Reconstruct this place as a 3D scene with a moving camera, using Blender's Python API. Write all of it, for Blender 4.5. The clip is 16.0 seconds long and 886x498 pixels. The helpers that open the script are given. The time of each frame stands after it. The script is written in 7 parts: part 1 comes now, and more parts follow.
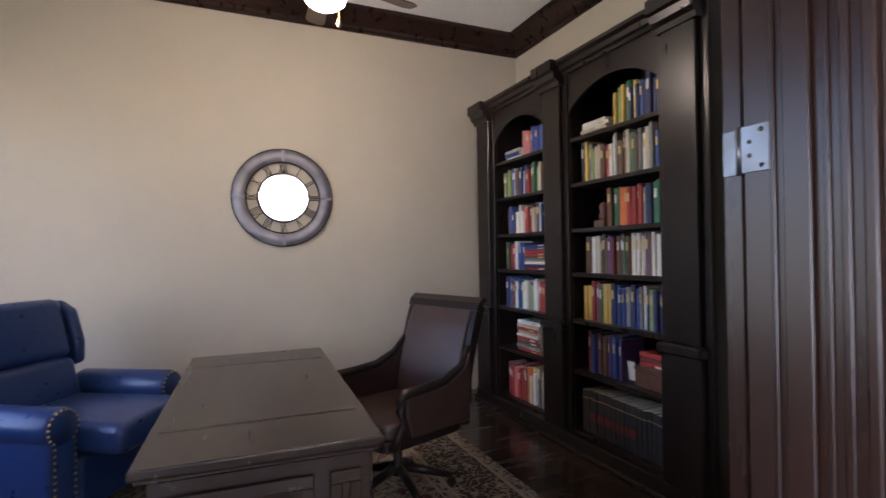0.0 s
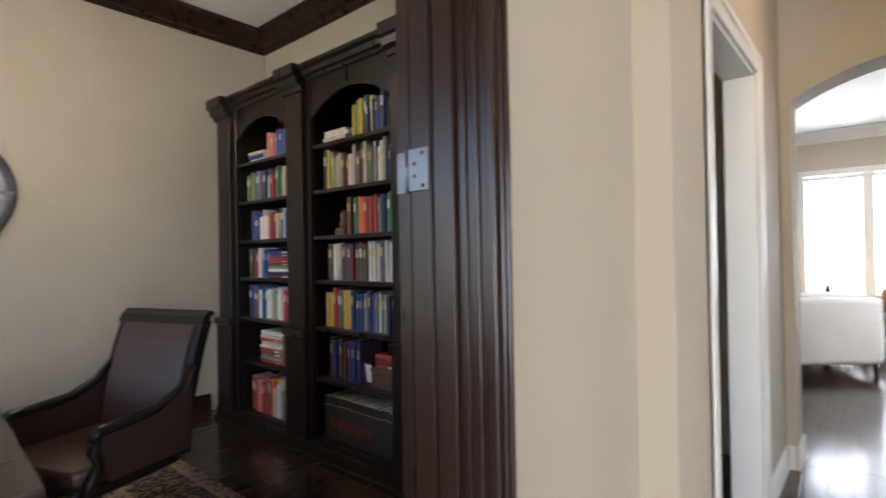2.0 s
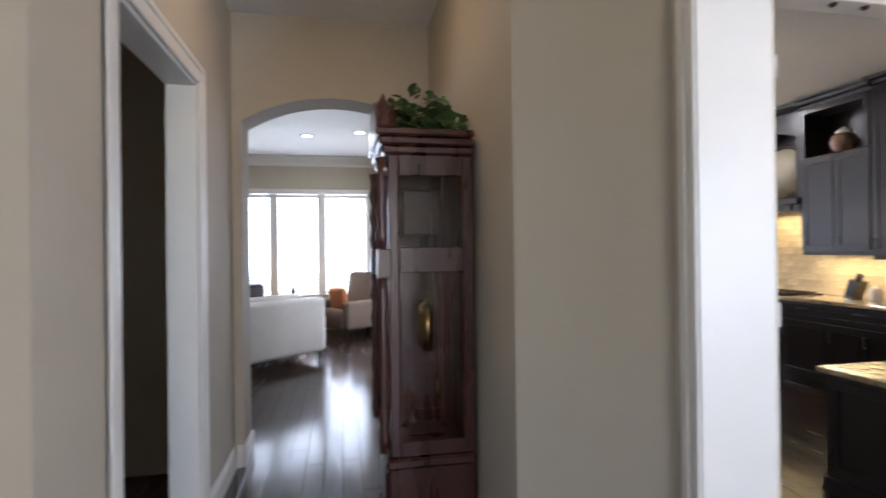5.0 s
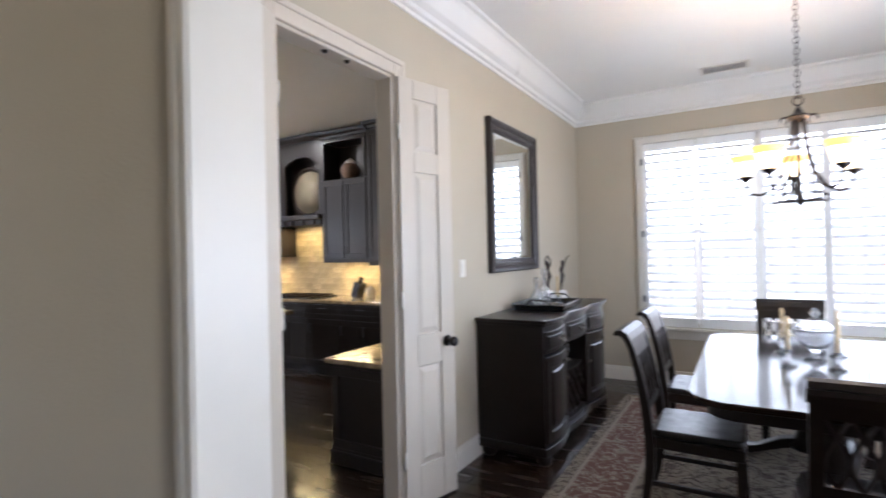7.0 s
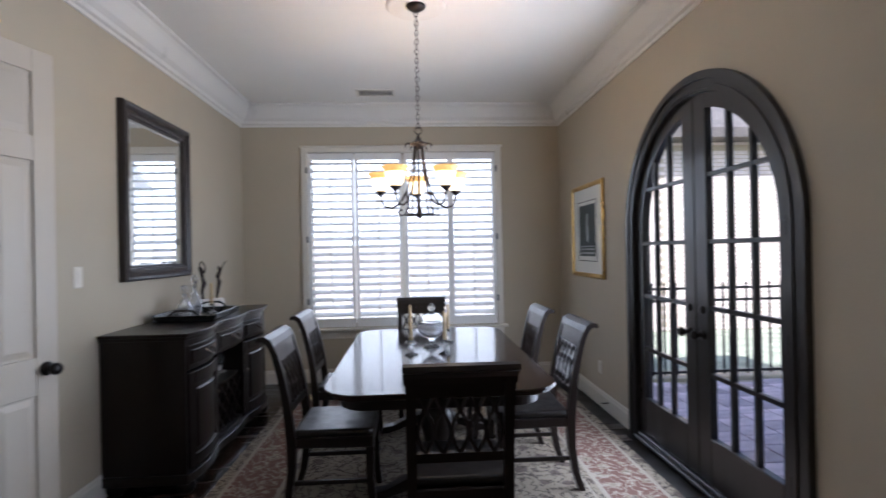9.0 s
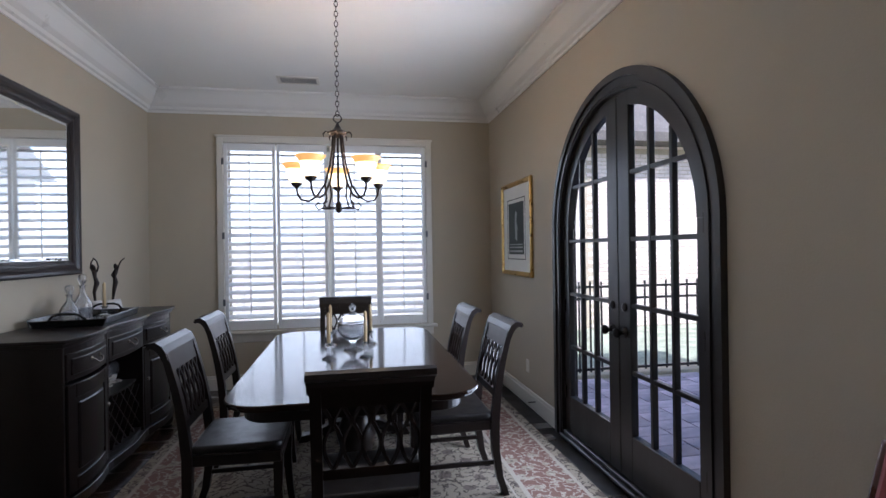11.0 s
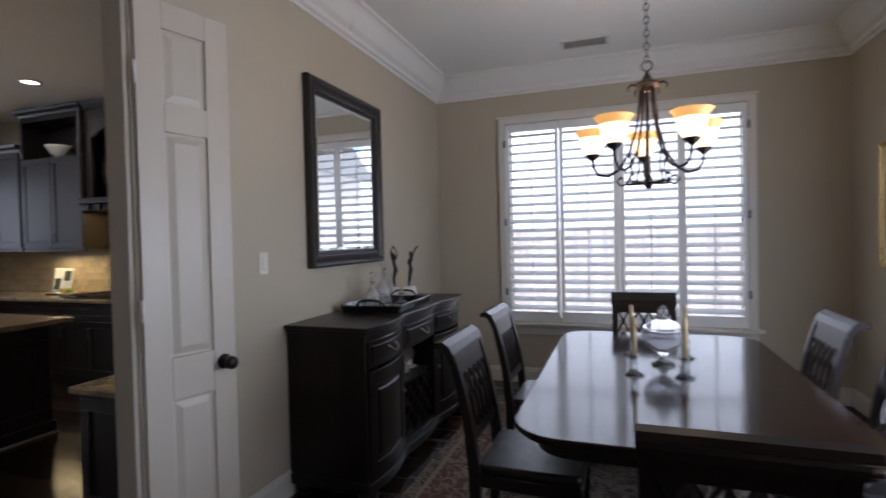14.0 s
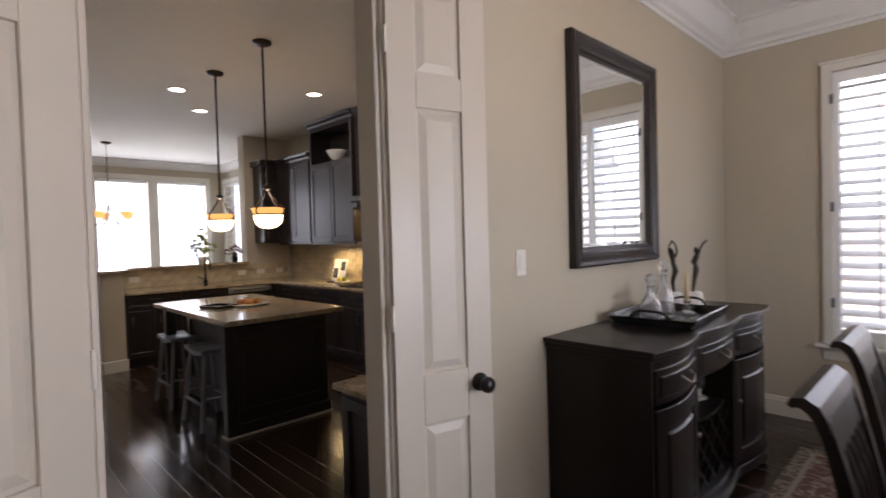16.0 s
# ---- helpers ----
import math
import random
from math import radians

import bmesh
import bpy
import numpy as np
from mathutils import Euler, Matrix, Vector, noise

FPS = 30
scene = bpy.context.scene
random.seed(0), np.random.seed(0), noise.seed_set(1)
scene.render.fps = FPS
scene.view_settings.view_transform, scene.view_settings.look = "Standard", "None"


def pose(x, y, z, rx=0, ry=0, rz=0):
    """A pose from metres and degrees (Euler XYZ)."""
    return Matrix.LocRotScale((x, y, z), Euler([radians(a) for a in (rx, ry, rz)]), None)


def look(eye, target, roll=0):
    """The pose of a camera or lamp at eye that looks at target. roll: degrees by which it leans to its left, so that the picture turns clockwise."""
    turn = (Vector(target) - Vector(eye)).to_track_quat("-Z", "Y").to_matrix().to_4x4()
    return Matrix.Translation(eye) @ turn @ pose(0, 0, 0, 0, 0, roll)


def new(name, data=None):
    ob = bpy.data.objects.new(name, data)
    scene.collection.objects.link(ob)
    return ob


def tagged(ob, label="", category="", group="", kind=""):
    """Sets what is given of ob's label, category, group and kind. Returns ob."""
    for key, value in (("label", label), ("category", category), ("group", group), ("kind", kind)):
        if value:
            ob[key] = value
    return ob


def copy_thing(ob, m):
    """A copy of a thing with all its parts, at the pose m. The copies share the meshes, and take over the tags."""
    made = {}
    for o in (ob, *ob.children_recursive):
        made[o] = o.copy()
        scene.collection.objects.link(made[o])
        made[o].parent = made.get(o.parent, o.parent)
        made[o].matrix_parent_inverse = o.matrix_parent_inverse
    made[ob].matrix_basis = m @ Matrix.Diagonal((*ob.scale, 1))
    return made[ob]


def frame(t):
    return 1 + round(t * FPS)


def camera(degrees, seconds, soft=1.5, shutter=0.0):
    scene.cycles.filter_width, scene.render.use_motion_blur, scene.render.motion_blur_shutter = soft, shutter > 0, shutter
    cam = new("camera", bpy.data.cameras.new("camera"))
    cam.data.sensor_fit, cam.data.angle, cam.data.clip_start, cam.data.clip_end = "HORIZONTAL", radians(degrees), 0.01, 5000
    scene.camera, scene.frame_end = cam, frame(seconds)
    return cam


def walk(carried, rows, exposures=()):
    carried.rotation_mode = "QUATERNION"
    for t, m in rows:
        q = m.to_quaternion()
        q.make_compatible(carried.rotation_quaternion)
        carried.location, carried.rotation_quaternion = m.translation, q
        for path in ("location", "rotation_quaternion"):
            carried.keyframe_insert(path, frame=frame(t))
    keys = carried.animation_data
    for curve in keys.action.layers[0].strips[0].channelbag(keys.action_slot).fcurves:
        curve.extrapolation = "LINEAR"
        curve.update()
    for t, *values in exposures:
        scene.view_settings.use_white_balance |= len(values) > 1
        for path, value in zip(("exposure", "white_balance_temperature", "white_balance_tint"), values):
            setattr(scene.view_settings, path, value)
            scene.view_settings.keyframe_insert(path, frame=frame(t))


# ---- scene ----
cam = camera(82.4, 16.0, soft=1.5, shutter=0.5)
PATH = [
    (0, (-0.182, 0.208, 1.42), (0.62, 2.04, 1.431), -0.9),
    (0.5, (-0.147, 0.195, 1.42), (0.83, 1.94, 1.432), -0.8),
    (1, (-0.119, 0.169, 1.417), (1.054, 1.789, 1.431), -0.8),
    (1.5, (-0.058, 0.153, 1.426), (1.292, 1.63, 1.441), -0.7),
    (2, (-0.016, 0.112, 1.432), (1.501, 1.416, 1.448), -1.0),
    (2.5, (0.019, 0.084, 1.43), (1.722, 1.131, 1.448), -1.0),
    (3, (0.027, 0.069, 1.425), (1.879, 0.823, 1.446), -1.2),
    (5.5, (0.281, -0.187, 1.466), (2.135, -0.94, 1.476), -0.8),
    (6, (0.29, -0.22, 1.458), (1.936, -1.357, 1.472), -1.1),
    (6.5, (0.258, -0.27, 1.459), (1.618, -1.736, 1.473), -1.2),
    (7, (0.223, -0.322, 1.463), (1.254, -2.035, 1.477), -1.3),
    (7.5, (0.186, -0.348, 1.469), (0.905, -2.215, 1.478), -1.1),
    (8, (0.143, -0.374, 1.457), (0.554, -2.331, 1.472), -1.2),
    (8.5, (0.082, -0.395, 1.462), (0.211, -2.391, 1.471), -1.1),
    (9, (0.013, -0.401, 1.464), (-0.105, -2.398, 1.47), -1.1),
    (9.5, (-0.024, -0.403, 1.454), (-0.362, -2.374, 1.464), -1.0),
    (12, (-0.115, -0.732, 1.445), (-0.48, -2.698, 1.432), -0.8),
    (12.5, (-0.067, -0.821, 1.47), (-0.222, -2.814, 1.44), -0.9),
    (13, (-0.028, -0.935, 1.474), (0.061, -2.932, 1.438), -1.0),
    (13.5, (0.004, -1.055, 1.472), (0.388, -3.018, 1.432), -1.1),
    (14, (0.083, -1.146, 1.462), (0.754, -3.029, 1.422), -1.3),
    (14.5, (0.211, -1.23, 1.466), (1.106, -3.017, 1.424), -1.3),
    (15, (0.32, -1.32, 1.467), (1.411, -2.996, 1.419), -1.5),
    (15.5, (0.415, -1.447, 1.48), (1.678, -2.998, 1.432), -1.6),
    (16, (0.529, -1.561, 1.476), (1.963, -2.954, 1.428), -1.6),
]
EXPOSURES = [(0, 3.15, 5750, 24), (1.5, 3.2, 5850, 16), (3, 2.7, 5850, 14), (5.5, 2.4, 5400, 17), (7, 2.2, 5550, 16), (8, 1.6, 5700, 16), (9, 1.3, 5500, 16), (12.5, 1.0, 5350, 16), (14, 0.9, 5600, 18), (16, 1.5, 6200, 22)]
walk(cam, [(t, look(eye, target, roll)) for t, eye, target, roll in PATH], EXPOSURES)

# ---- world, sun, window light, entry fill ----
world = bpy.data.worlds.new("sky_world")
scene.world = world
world.use_nodes = True
_n = world.node_tree.nodes
_sky = _n.new("ShaderNodeTexSky")
_sky.sky_type, _sky.sun_disc = "NISHITA", False
_sky.sun_elevation, _sky.sun_rotation = radians(50), radians(28.6)
world.node_tree.links.new(_sky.outputs[0], _n["Background"].inputs[0])
_n["Background"].inputs[1].default_value = 0.15

sun = new("sun", bpy.data.lights.new("sun", "SUN"))
sun.data.energy, sun.data.angle, sun.data.color = 5.0, radians(0.5), (1.0, 0.95, 0.87)
sun.matrix_world = look((12, 22, 30), (0, 0, 0))


def area_lamp(name, eye, target, w, h, power, col):
    """A rectangular lamp: daylight in an opening, a fixture's beam or an added fill."""
    ob = new(name, bpy.data.lights.new(name, "AREA"))
    ob.data.shape, ob.data.size, ob.data.size_y = "RECTANGLE", w, h
    ob.data.energy, ob.data.color = power, col
    ob.matrix_world = look(eye, target)
    return ob


def point_lamp(name, at, power, col, radius=0.03):
    ob = new(name, bpy.data.lights.new(name, "POINT"))
    ob.data.energy, ob.data.color, ob.data.shadow_soft_size = power, col, radius
    ob.location = at
    return ob


LS = 0.36
LAMP_W = 4.0 * LS
DAY = (0.93, 0.97, 1.0)
WARM = (1.0, 0.72, 0.42)
area_lamp("daylight_dining", (0.1, -6.31, 1.62), (0.1, 0, 1.62), 2.05, 1.75, 8 * LS, DAY)
area_lamp("daylight_living", (10.09, 0.66, 1.63), (0, 0.66, 1.63), 2.5, 1.85, 36 * LS, DAY)
area_lamp("daylight_living_side", (7.8, -1.3, 1.4), (7.8, 4, 1.4), 2.6, 2.0, 17 * LS, DAY)
area_lamp("daylight_nook", (11.49, -3.88, 1.74), (0, -3.88, 1.74), 2.9, 1.9, 85 * LS, DAY)
area_lamp("daylight_study", (-2.75, 2.75, 1.75), (4, 2.75, 1.75), 1.6, 1.9, 4 * LS, DAY)
# Added warm fill from the unseen entry side, to brighten and warm the hall walls.
area_lamp("warm_fill_entry", (-4.35, -0.2, 1.6), (3, -0.2, 1.6), 1.5, 2.0, 30 * LS, (1.0, 0.84, 0.64))

area_lamp("daylight_arched_door", (-1.61, -3.41, 1.25), (3, -3.41, 1.15), 1.35, 1.9, 72 * LS, DAY)

# ---- materials ----
def mat(name, col, rough=0.5, metal=0.0, var=0.12, scale=6.0, bump=0.0, bscale=150.0, coat=0.0, stretch=(1, 1, 1), rvar=0.08, spec=0.5, sheen=0.0):
    m = bpy.data.materials.new(name)
    m.use_nodes = True
    nt = m.node_tree
    b = nt.nodes["Principled BSDF"]
    tc = nt.nodes.new("ShaderNodeTexCoord")
    mp = nt.nodes.new("ShaderNodeMapping")
    mp.inputs["Scale"].default_value = stretch
    nt.links.new(tc.outputs["Object"], mp.inputs[0])
    n1 = nt.nodes.new("ShaderNodeTexNoise")
    n1.inputs["Scale"].default_value, n1.inputs["Detail"].default_value = scale, 6
    nt.links.new(mp.outputs[0], n1.inputs["Vector"])
    n2 = nt.nodes.new("ShaderNodeTexNoise")
    n2.inputs["Scale"].default_value, n2.inputs["Detail"].default_value = scale * 0.17, 3
    nt.links.new(mp.outputs[0], n2.inputs["Vector"])
    add = nt.nodes.new("ShaderNodeMath")
    add.operation = "ADD"
    nt.links.new(n1.outputs[0], add.inputs[0])
    nt.links.new(n2.outputs[0], add.inputs[1])
    rp = nt.nodes.new("ShaderNodeValToRGB")
    e = rp.color_ramp.elements
    e[0].position, e[1].position = 0.35, 0.65
    e[0].color = (*[max(0, c * (1 - var)) for c in col], 1)
    e[1].color = (*[min(1, c * (1 + var)) for c in col], 1)
    half = nt.nodes.new("ShaderNodeMath")
    half.operation = "MULTIPLY"
    half.inputs[1].default_value = 0.5
    nt.links.new(add.outputs[0], half.inputs[0])
    nt.links.new(half.outputs[0], rp.inputs[0])
    nt.links.new(rp.outputs[0], b.inputs["Base Color"])
    mr = nt.nodes.new("ShaderNodeMapRange")
    mr.inputs["From Min"].default_value, mr.inputs["From Max"].default_value = 0.3, 0.7
    mr.inputs["To Min"].default_value, mr.inputs["To Max"].default_value = max(0.02, rough - rvar), min(1, rough + rvar)
    nt.links.new(n1.outputs[0], mr.inputs[0])
    nt.links.new(mr.outputs[0], b.inputs["Roughness"])
    b.inputs["Metallic"].default_value = metal
    b.inputs["Coat Weight"].default_value = coat
    b.inputs["Coat Roughness"].default_value = 0.12
    b.inputs["Specular IOR Level"].default_value = spec
    b.inputs["Sheen Weight"].default_value = sheen
    if bump:
        n3 = nt.nodes.new("ShaderNodeTexNoise")
        n3.inputs["Scale"].default_value, n3.inputs["Detail"].default_value = bscale, 4
        nt.links.new(mp.outputs[0], n3.inputs["Vector"])
        bp = nt.nodes.new("ShaderNodeBump")
        bp.inputs["Strength"].default_value, bp.inputs["Distance"].default_value = bump, 0.004
        nt.links.new(n3.outputs[0], bp.inputs["Height"])
        nt.links.new(bp.outputs[0], b.inputs["Normal"])
    return m


def glass(name, col=(1, 1, 1), rough=0.0, ior=1.45):
    m = bpy.data.materials.new(name)
    m.use_nodes = True
    b = m.node_tree.nodes["Principled BSDF"]
    b.inputs["Base Color"].default_value = (*col, 1)
    b.inputs["Transmission Weight"].default_value = 1
    b.inputs["Roughness"].default_value, b.inputs["IOR"].default_value = rough, ior
    return m


def emit(name, col, power, tint=(0.9, 0.9, 0.9)):
    m = bpy.data.materials.new(name)
    m.use_nodes = True
    b = m.node_tree.nodes["Principled BSDF"]
    b.inputs["Base Color"].default_value = (*tint, 1)
    b.inputs["Emission Color"].default_value = (*col, 1)
    b.inputs["Emission Strength"].default_value = power
    return m


def spread(m, amount=0.5):
    """Shifts a material's brightness from piece to piece."""
    nt = m.node_tree
    b = nt.nodes["Principled BSDF"]
    src = b.inputs["Base Color"].links[0].from_socket
    oi = nt.nodes.new("ShaderNodeObjectInfo")
    mr = nt.nodes.new("ShaderNodeMapRange")
    mr.inputs["To Min"].default_value, mr.inputs["To Max"].default_value = 1 - amount, 1 + amount
    nt.links.new(oi.outputs["Random"], mr.inputs[0])
    hs = nt.nodes.new("ShaderNodeHueSaturation")
    nt.links.new(mr.outputs[0], hs.inputs["Value"])
    nt.links.new(src, hs.inputs["Color"])
    nt.links.new(hs.outputs[0], b.inputs["Base Color"])
    return m


PAINT = mat("wall_paint_tan", (0.455, 0.40, 0.305), 0.75, var=0.04, scale=3, bump=0.25, bscale=90)
CEIL = mat("ceiling_paint_white", (0.78, 0.77, 0.74), 0.85, var=0.02, scale=3, bump=0.3, bscale=60)
TRIM = mat("trim_paint_white", (0.66, 0.63, 0.565), 0.38, var=0.03, scale=5, bump=0.05)
CROWNPAINT = mat("crown_paint_white", (0.74, 0.73, 0.70), 0.34, var=0.02, scale=5)
DARKTRIM = mat("study_trim_stain", (0.026, 0.0125, 0.009), 0.29, var=0.2, scale=14, stretch=(1, 1, 0.12), spec=0.28, bump=0.03, rvar=0.03, bscale=60)
FLOORWOOD = spread(mat("floor_dark_hardwood", (0.030, 0.017, 0.011), 0.17, var=0.3, scale=10, stretch=(0.15, 1, 1), bump=0.04, bscale=35, coat=0.2, rvar=0.04), 0.35)
JOINT = mat("floor_joint", (0.008, 0.006, 0.005), 0.6)
ESPRESSO = mat("espresso_wood", (0.012, 0.008, 0.0068), 0.31, var=0.12, scale=12, stretch=(1, 1, 0.2), coat=0.08, bump=0.02, bscale=50, rvar=0.02, spec=0.25)
TABLEWOOD = mat("table_wood_gloss", (0.020, 0.011, 0.008), 0.13, var=0.3, scale=10, stretch=(1, 0.15, 1), rvar=0.03, spec=0.23)
IRON = mat("wrought_iron", (0.035, 0.026, 0.022), 0.42, metal=0.7, var=0.3, scale=20, bump=0.1)
BRONZE = mat("oil_rubbed_bronze", (0.020, 0.017, 0.016), 0.32, metal=0.6, var=0.2, scale=20)
STEEL = mat("brushed_nickel", (0.15, 0.153, 0.165), 0.42, metal=1.0, var=0.1, scale=20)
DOORCREAM = mat("door_paint_cream", (0.56, 0.50, 0.42), 0.42, var=0.03, scale=5, bump=0.05)
MIRROR = mat("mirror_silver", (0.86, 0.88, 0.87), 0.03, metal=1.0, var=0.01, rvar=0.01)
PANE = glass("window_glass", (1, 1, 1), 0.0, 1.05)
CRYSTAL = glass("crystal", (0.97, 0.98, 1.0), 0.06, 1.28)
CRYSTAL.node_tree.nodes["Principled BSDF"].inputs["Transmission Weight"].default_value = 0.90


# ---- mesh helpers ----
def box_bm(x0, x1, y0, y1, z0, z1, bevel=0.0, seg=1):
    bm = bmesh.new()
    v = [bm.verts.new((x, y, z)) for z in (z0, z1) for x, y in ((x0, y0), (x1, y0), (x1, y1), (x0, y1))]
    for f in ((3, 2, 1, 0), (4, 5, 6, 7), (0, 1, 5, 4), (1, 2, 6, 5), (2, 3, 7, 6), (3, 0, 4, 7)):
        bm.faces.new([v[i] for i in f])
    if bevel:
        bmesh.ops.bevel(bm, geom=bm.edges[:], offset=bevel, segments=seg, profile=0.5, affect="EDGES")
    return bm


def join(*bms):
    out = bmesh.new()
    for b in bms:
        me = bpy.data.meshes.new("tmp")
        b.to_mesh(me)
        out.from_mesh(me)
        bpy.data.meshes.remove(me)
        b.free()
    return out


def moved(bm, m):
    bmesh.ops.transform(bm, matrix=m, verts=bm.verts)
    return bm


def lathe(profile, seg=24, cap=True):
    """Turns (radius, height) pairs round z."""
    bm = bmesh.new()
    rings = []
    for r, z in profile:
        rings.append([bm.verts.new((max(r, 1e-4) * math.cos(6.28319 * i / seg), max(r, 1e-4) * math.sin(6.28319 * i / seg), z)) for i in range(seg)])
    for a, b in zip(rings, rings[1:]):
        for i in range(seg):
            bm.faces.new((a[i], a[(i + 1) % seg], b[(i + 1) % seg], b[i]))
    if cap:
        bm.faces.new(rings[0][::-1])
        bm.faces.new(rings[-1])
    for f in bm.faces:
        f.smooth = len(f.verts) == 4
    bmesh.ops.recalc_face_normals(bm, faces=bm.faces)
    return bm


def tube(points, radius, seg=8, smooth=True):
    """A rod through points; radius is a number or one per point."""
    bm = bmesh.new()
    pts = [Vector(p) for p in points]
    rad = radius if isinstance(radius, (list, tuple)) else [radius] * len(pts)
    rings = []
    side = None
    for i, p in enumerate(pts):
        d = (pts[min(i + 1, len(pts) - 1)] - pts[max(i - 1, 0)]).normalized()
        if side is None:
            side = d.orthogonal().normalized()
        side = (side - d * side.dot(d)).normalized()
        up = d.cross(side)
        rings.append([bm.verts.new(p + rad[i] * (math.cos(6.28319 * k / seg) * side + math.sin(6.28319 * k / seg) * up)) for k in range(seg)])
    for a, b in zip(rings, rings[1:]):
        for k in range(seg):
            bm.faces.new((a[k], a[(k + 1) % seg], b[(k + 1) % seg], b[k]))
    bm.faces.new(rings[0][::-1])
    bm.faces.new(rings[-1])
    for f in bm.faces:
        f.smooth = smooth and len(f.verts) == 4
    bmesh.ops.recalc_face_normals(bm, faces=bm.faces)
    return bm


def prism(outline, a0, a1, axis="z", bevel=0.0, seg=1):
    """A 2D outline pushed from a0 to a1 along an axis (the outline's own axes are the two others, in order x, y, z)."""
    bm = bmesh.new()

    def at(p, q, r):
        return {"z": (p, q, r), "y": (p, r, q), "x": (r, p, q)}[axis]
    lo = [bm.verts.new(at(p, q, a0)) for p, q in outline]
    hi = [bm.verts.new(at(p, q, a1)) for p, q in outline]
    n = len(lo)
    bm.faces.new(lo[::-1])
    bm.faces.new(hi)
    for i in range(n):
        bm.faces.new((lo[i], lo[(i + 1) % n], hi[(i + 1) % n], hi[i]))
    bmesh.ops.recalc_face_normals(bm, faces=bm.faces)
    if bevel:
        ed = [e for e in bm.edges if len(e.link_faces) == 2 and e.calc_face_angle(0) > 0.6]
        bmesh.ops.bevel(bm, geom=ed, offset=bevel, segments=seg, profile=0.5, affect="EDGES")
    return bm


def sweep(profile, path, closed=False):
    """Pushes a profile of (out, up) pairs along a path of (x, y, z, nx, ny, nz, ux, uy, uz): place, outward and upward way."""
    bm = bmesh.new()
    rings = []
    for x, y, z, nx, ny, nz, ux, uy, uz in path:
        rings.append([bm.verts.new((x + o * nx + u * ux, y + o * ny + u * uy, z + o * nz + u * uz)) for o, u in profile])
    n = len(profile)
    pairs = list(zip(rings, rings[1:] + (rings[:1] if closed else [])))
    for a, b in pairs if closed else pairs[: len(rings) - 1]:
        for i in range(n):
            bm.faces.new((a[i], a[(i + 1) % n], b[(i + 1) % n], b[i]))
    if not closed:
        bm.faces.new(rings[0][::-1])
        bm.faces.new(rings[-1])
    bmesh.ops.recalc_face_normals(bm, faces=bm.faces)
    return bm


def mesh_ob(name, bm, material):
    me = bpy.data.meshes.new(name)
    bm.to_mesh(me)
    bm.free()
    me.materials.append(material)
    return new(name, me)


def part(name, bm, material, parent, label=""):
    ob = mesh_ob(name, bm, material)
    ob.parent = parent
    if label:
        ob["label"] = label
    return ob


def thing(name, m, label, category, group=""):
    ob = new(name)
    ob.matrix_basis = m
    return tagged(ob, label, category, group)


def piece(name, me, parent, at, m=None):
    ob = new(name, me)
    ob.parent = parent
    ob.matrix_basis = m if m else Matrix.Translation(at)
    return ob


def structure(name, bm, material, label, category):
    return tagged(mesh_ob(name, bm, material), label, category, kind="structure")


def frame_bm(u0, u1, v0, v1, w, d0, d1, axis):
    """A rectangular frame of four mitred bars, w wide, lying in the plane across axis."""
    out = []
    for a0, a1, b0, b1 in ((u0, u1, v0, v0 + w), (u0, u1, v1 - w, v1), (u0, u0 + w, v0 + w, v1 - w), (u1 - w, u1, v0 + w, v1 - w)):
        if axis == "x":
            out.append(box_bm(d0, d1, a0, a1, b0, b1, 0.003))
        elif axis == "y":
            out.append(box_bm(a0, a1, d0, d1, b0, b1, 0.003))
        else:
            out.append(box_bm(a0, a1, b0, b1, d0, d1, 0.003))
    return join(*out)


def wall_bm(axis, c0, c1, u0, u1, z0, z1, openings=()):
    """A wall c0..c1 thick across axis, u0..u1 long. An opening is (u0, u1, bottom, top, rise): rise is the height of its arch."""
    parts = []

    def blk(a, b, lo, hi, lo2=None, skip=()):
        v = {"x": lambda u, c, z: (c, u, z), "y": lambda u, c, z: (u, c, z)}[axis]
        lo2 = lo if lo2 is None else lo2
        bm = bmesh.new()
        q = [bm.verts.new(v(u, c, z)) for u, c, z in ((a, c0, lo), (b, c0, lo2), (b, c1, lo2), (a, c1, lo), (a, c0, hi), (b, c0, hi), (b, c1, hi), (a, c1, hi))]
        for k, f in enumerate(((3, 2, 1, 0), (4, 5, 6, 7), (0, 1, 5, 4), (1, 2, 6, 5), (2, 3, 7, 6), (3, 0, 4, 7))):
            if k not in skip:
                bm.faces.new([q[i] for i in f])
        if not skip:
            bmesh.ops.recalc_face_normals(bm, faces=bm.faces)
        parts.append(bm)
    at = u0
    for a, b, lo, hi, rise in sorted(openings):
        if a > at:
            blk(at, a, z0, z1)
        if lo > z0:
            blk(a, b, z0, lo)
        if rise:
            n = 28
            mid, half = (a + b) / 2, (b - a) / 2
            rad = (half * half + rise * rise) / (2 * rise)
            ht = [hi - rad + math.sqrt(max(0, rad * rad - (half * -math.cos(math.pi * i / n)) ** 2)) for i in range(n + 1)]
            us = [mid - half * math.cos(math.pi * i / n) for i in range(n + 1)]
            for i in range(n):
                blk(us[i], us[i + 1], ht[i], z1, ht[i + 1], (() if i == 0 else (5,)) + (() if i == n - 1 else (3,)))
        elif hi < z1:
            blk(a, b, hi, z1)
        at = b
    if at < u1:
        blk(at, u1, z0, z1)
    out = join(*parts)
    if any(o[4] for o in openings):
        bmesh.ops.remove_doubles(out, verts=out.verts, dist=0.0002)
        bmesh.ops.recalc_face_normals(out, faces=out.faces)
    return out


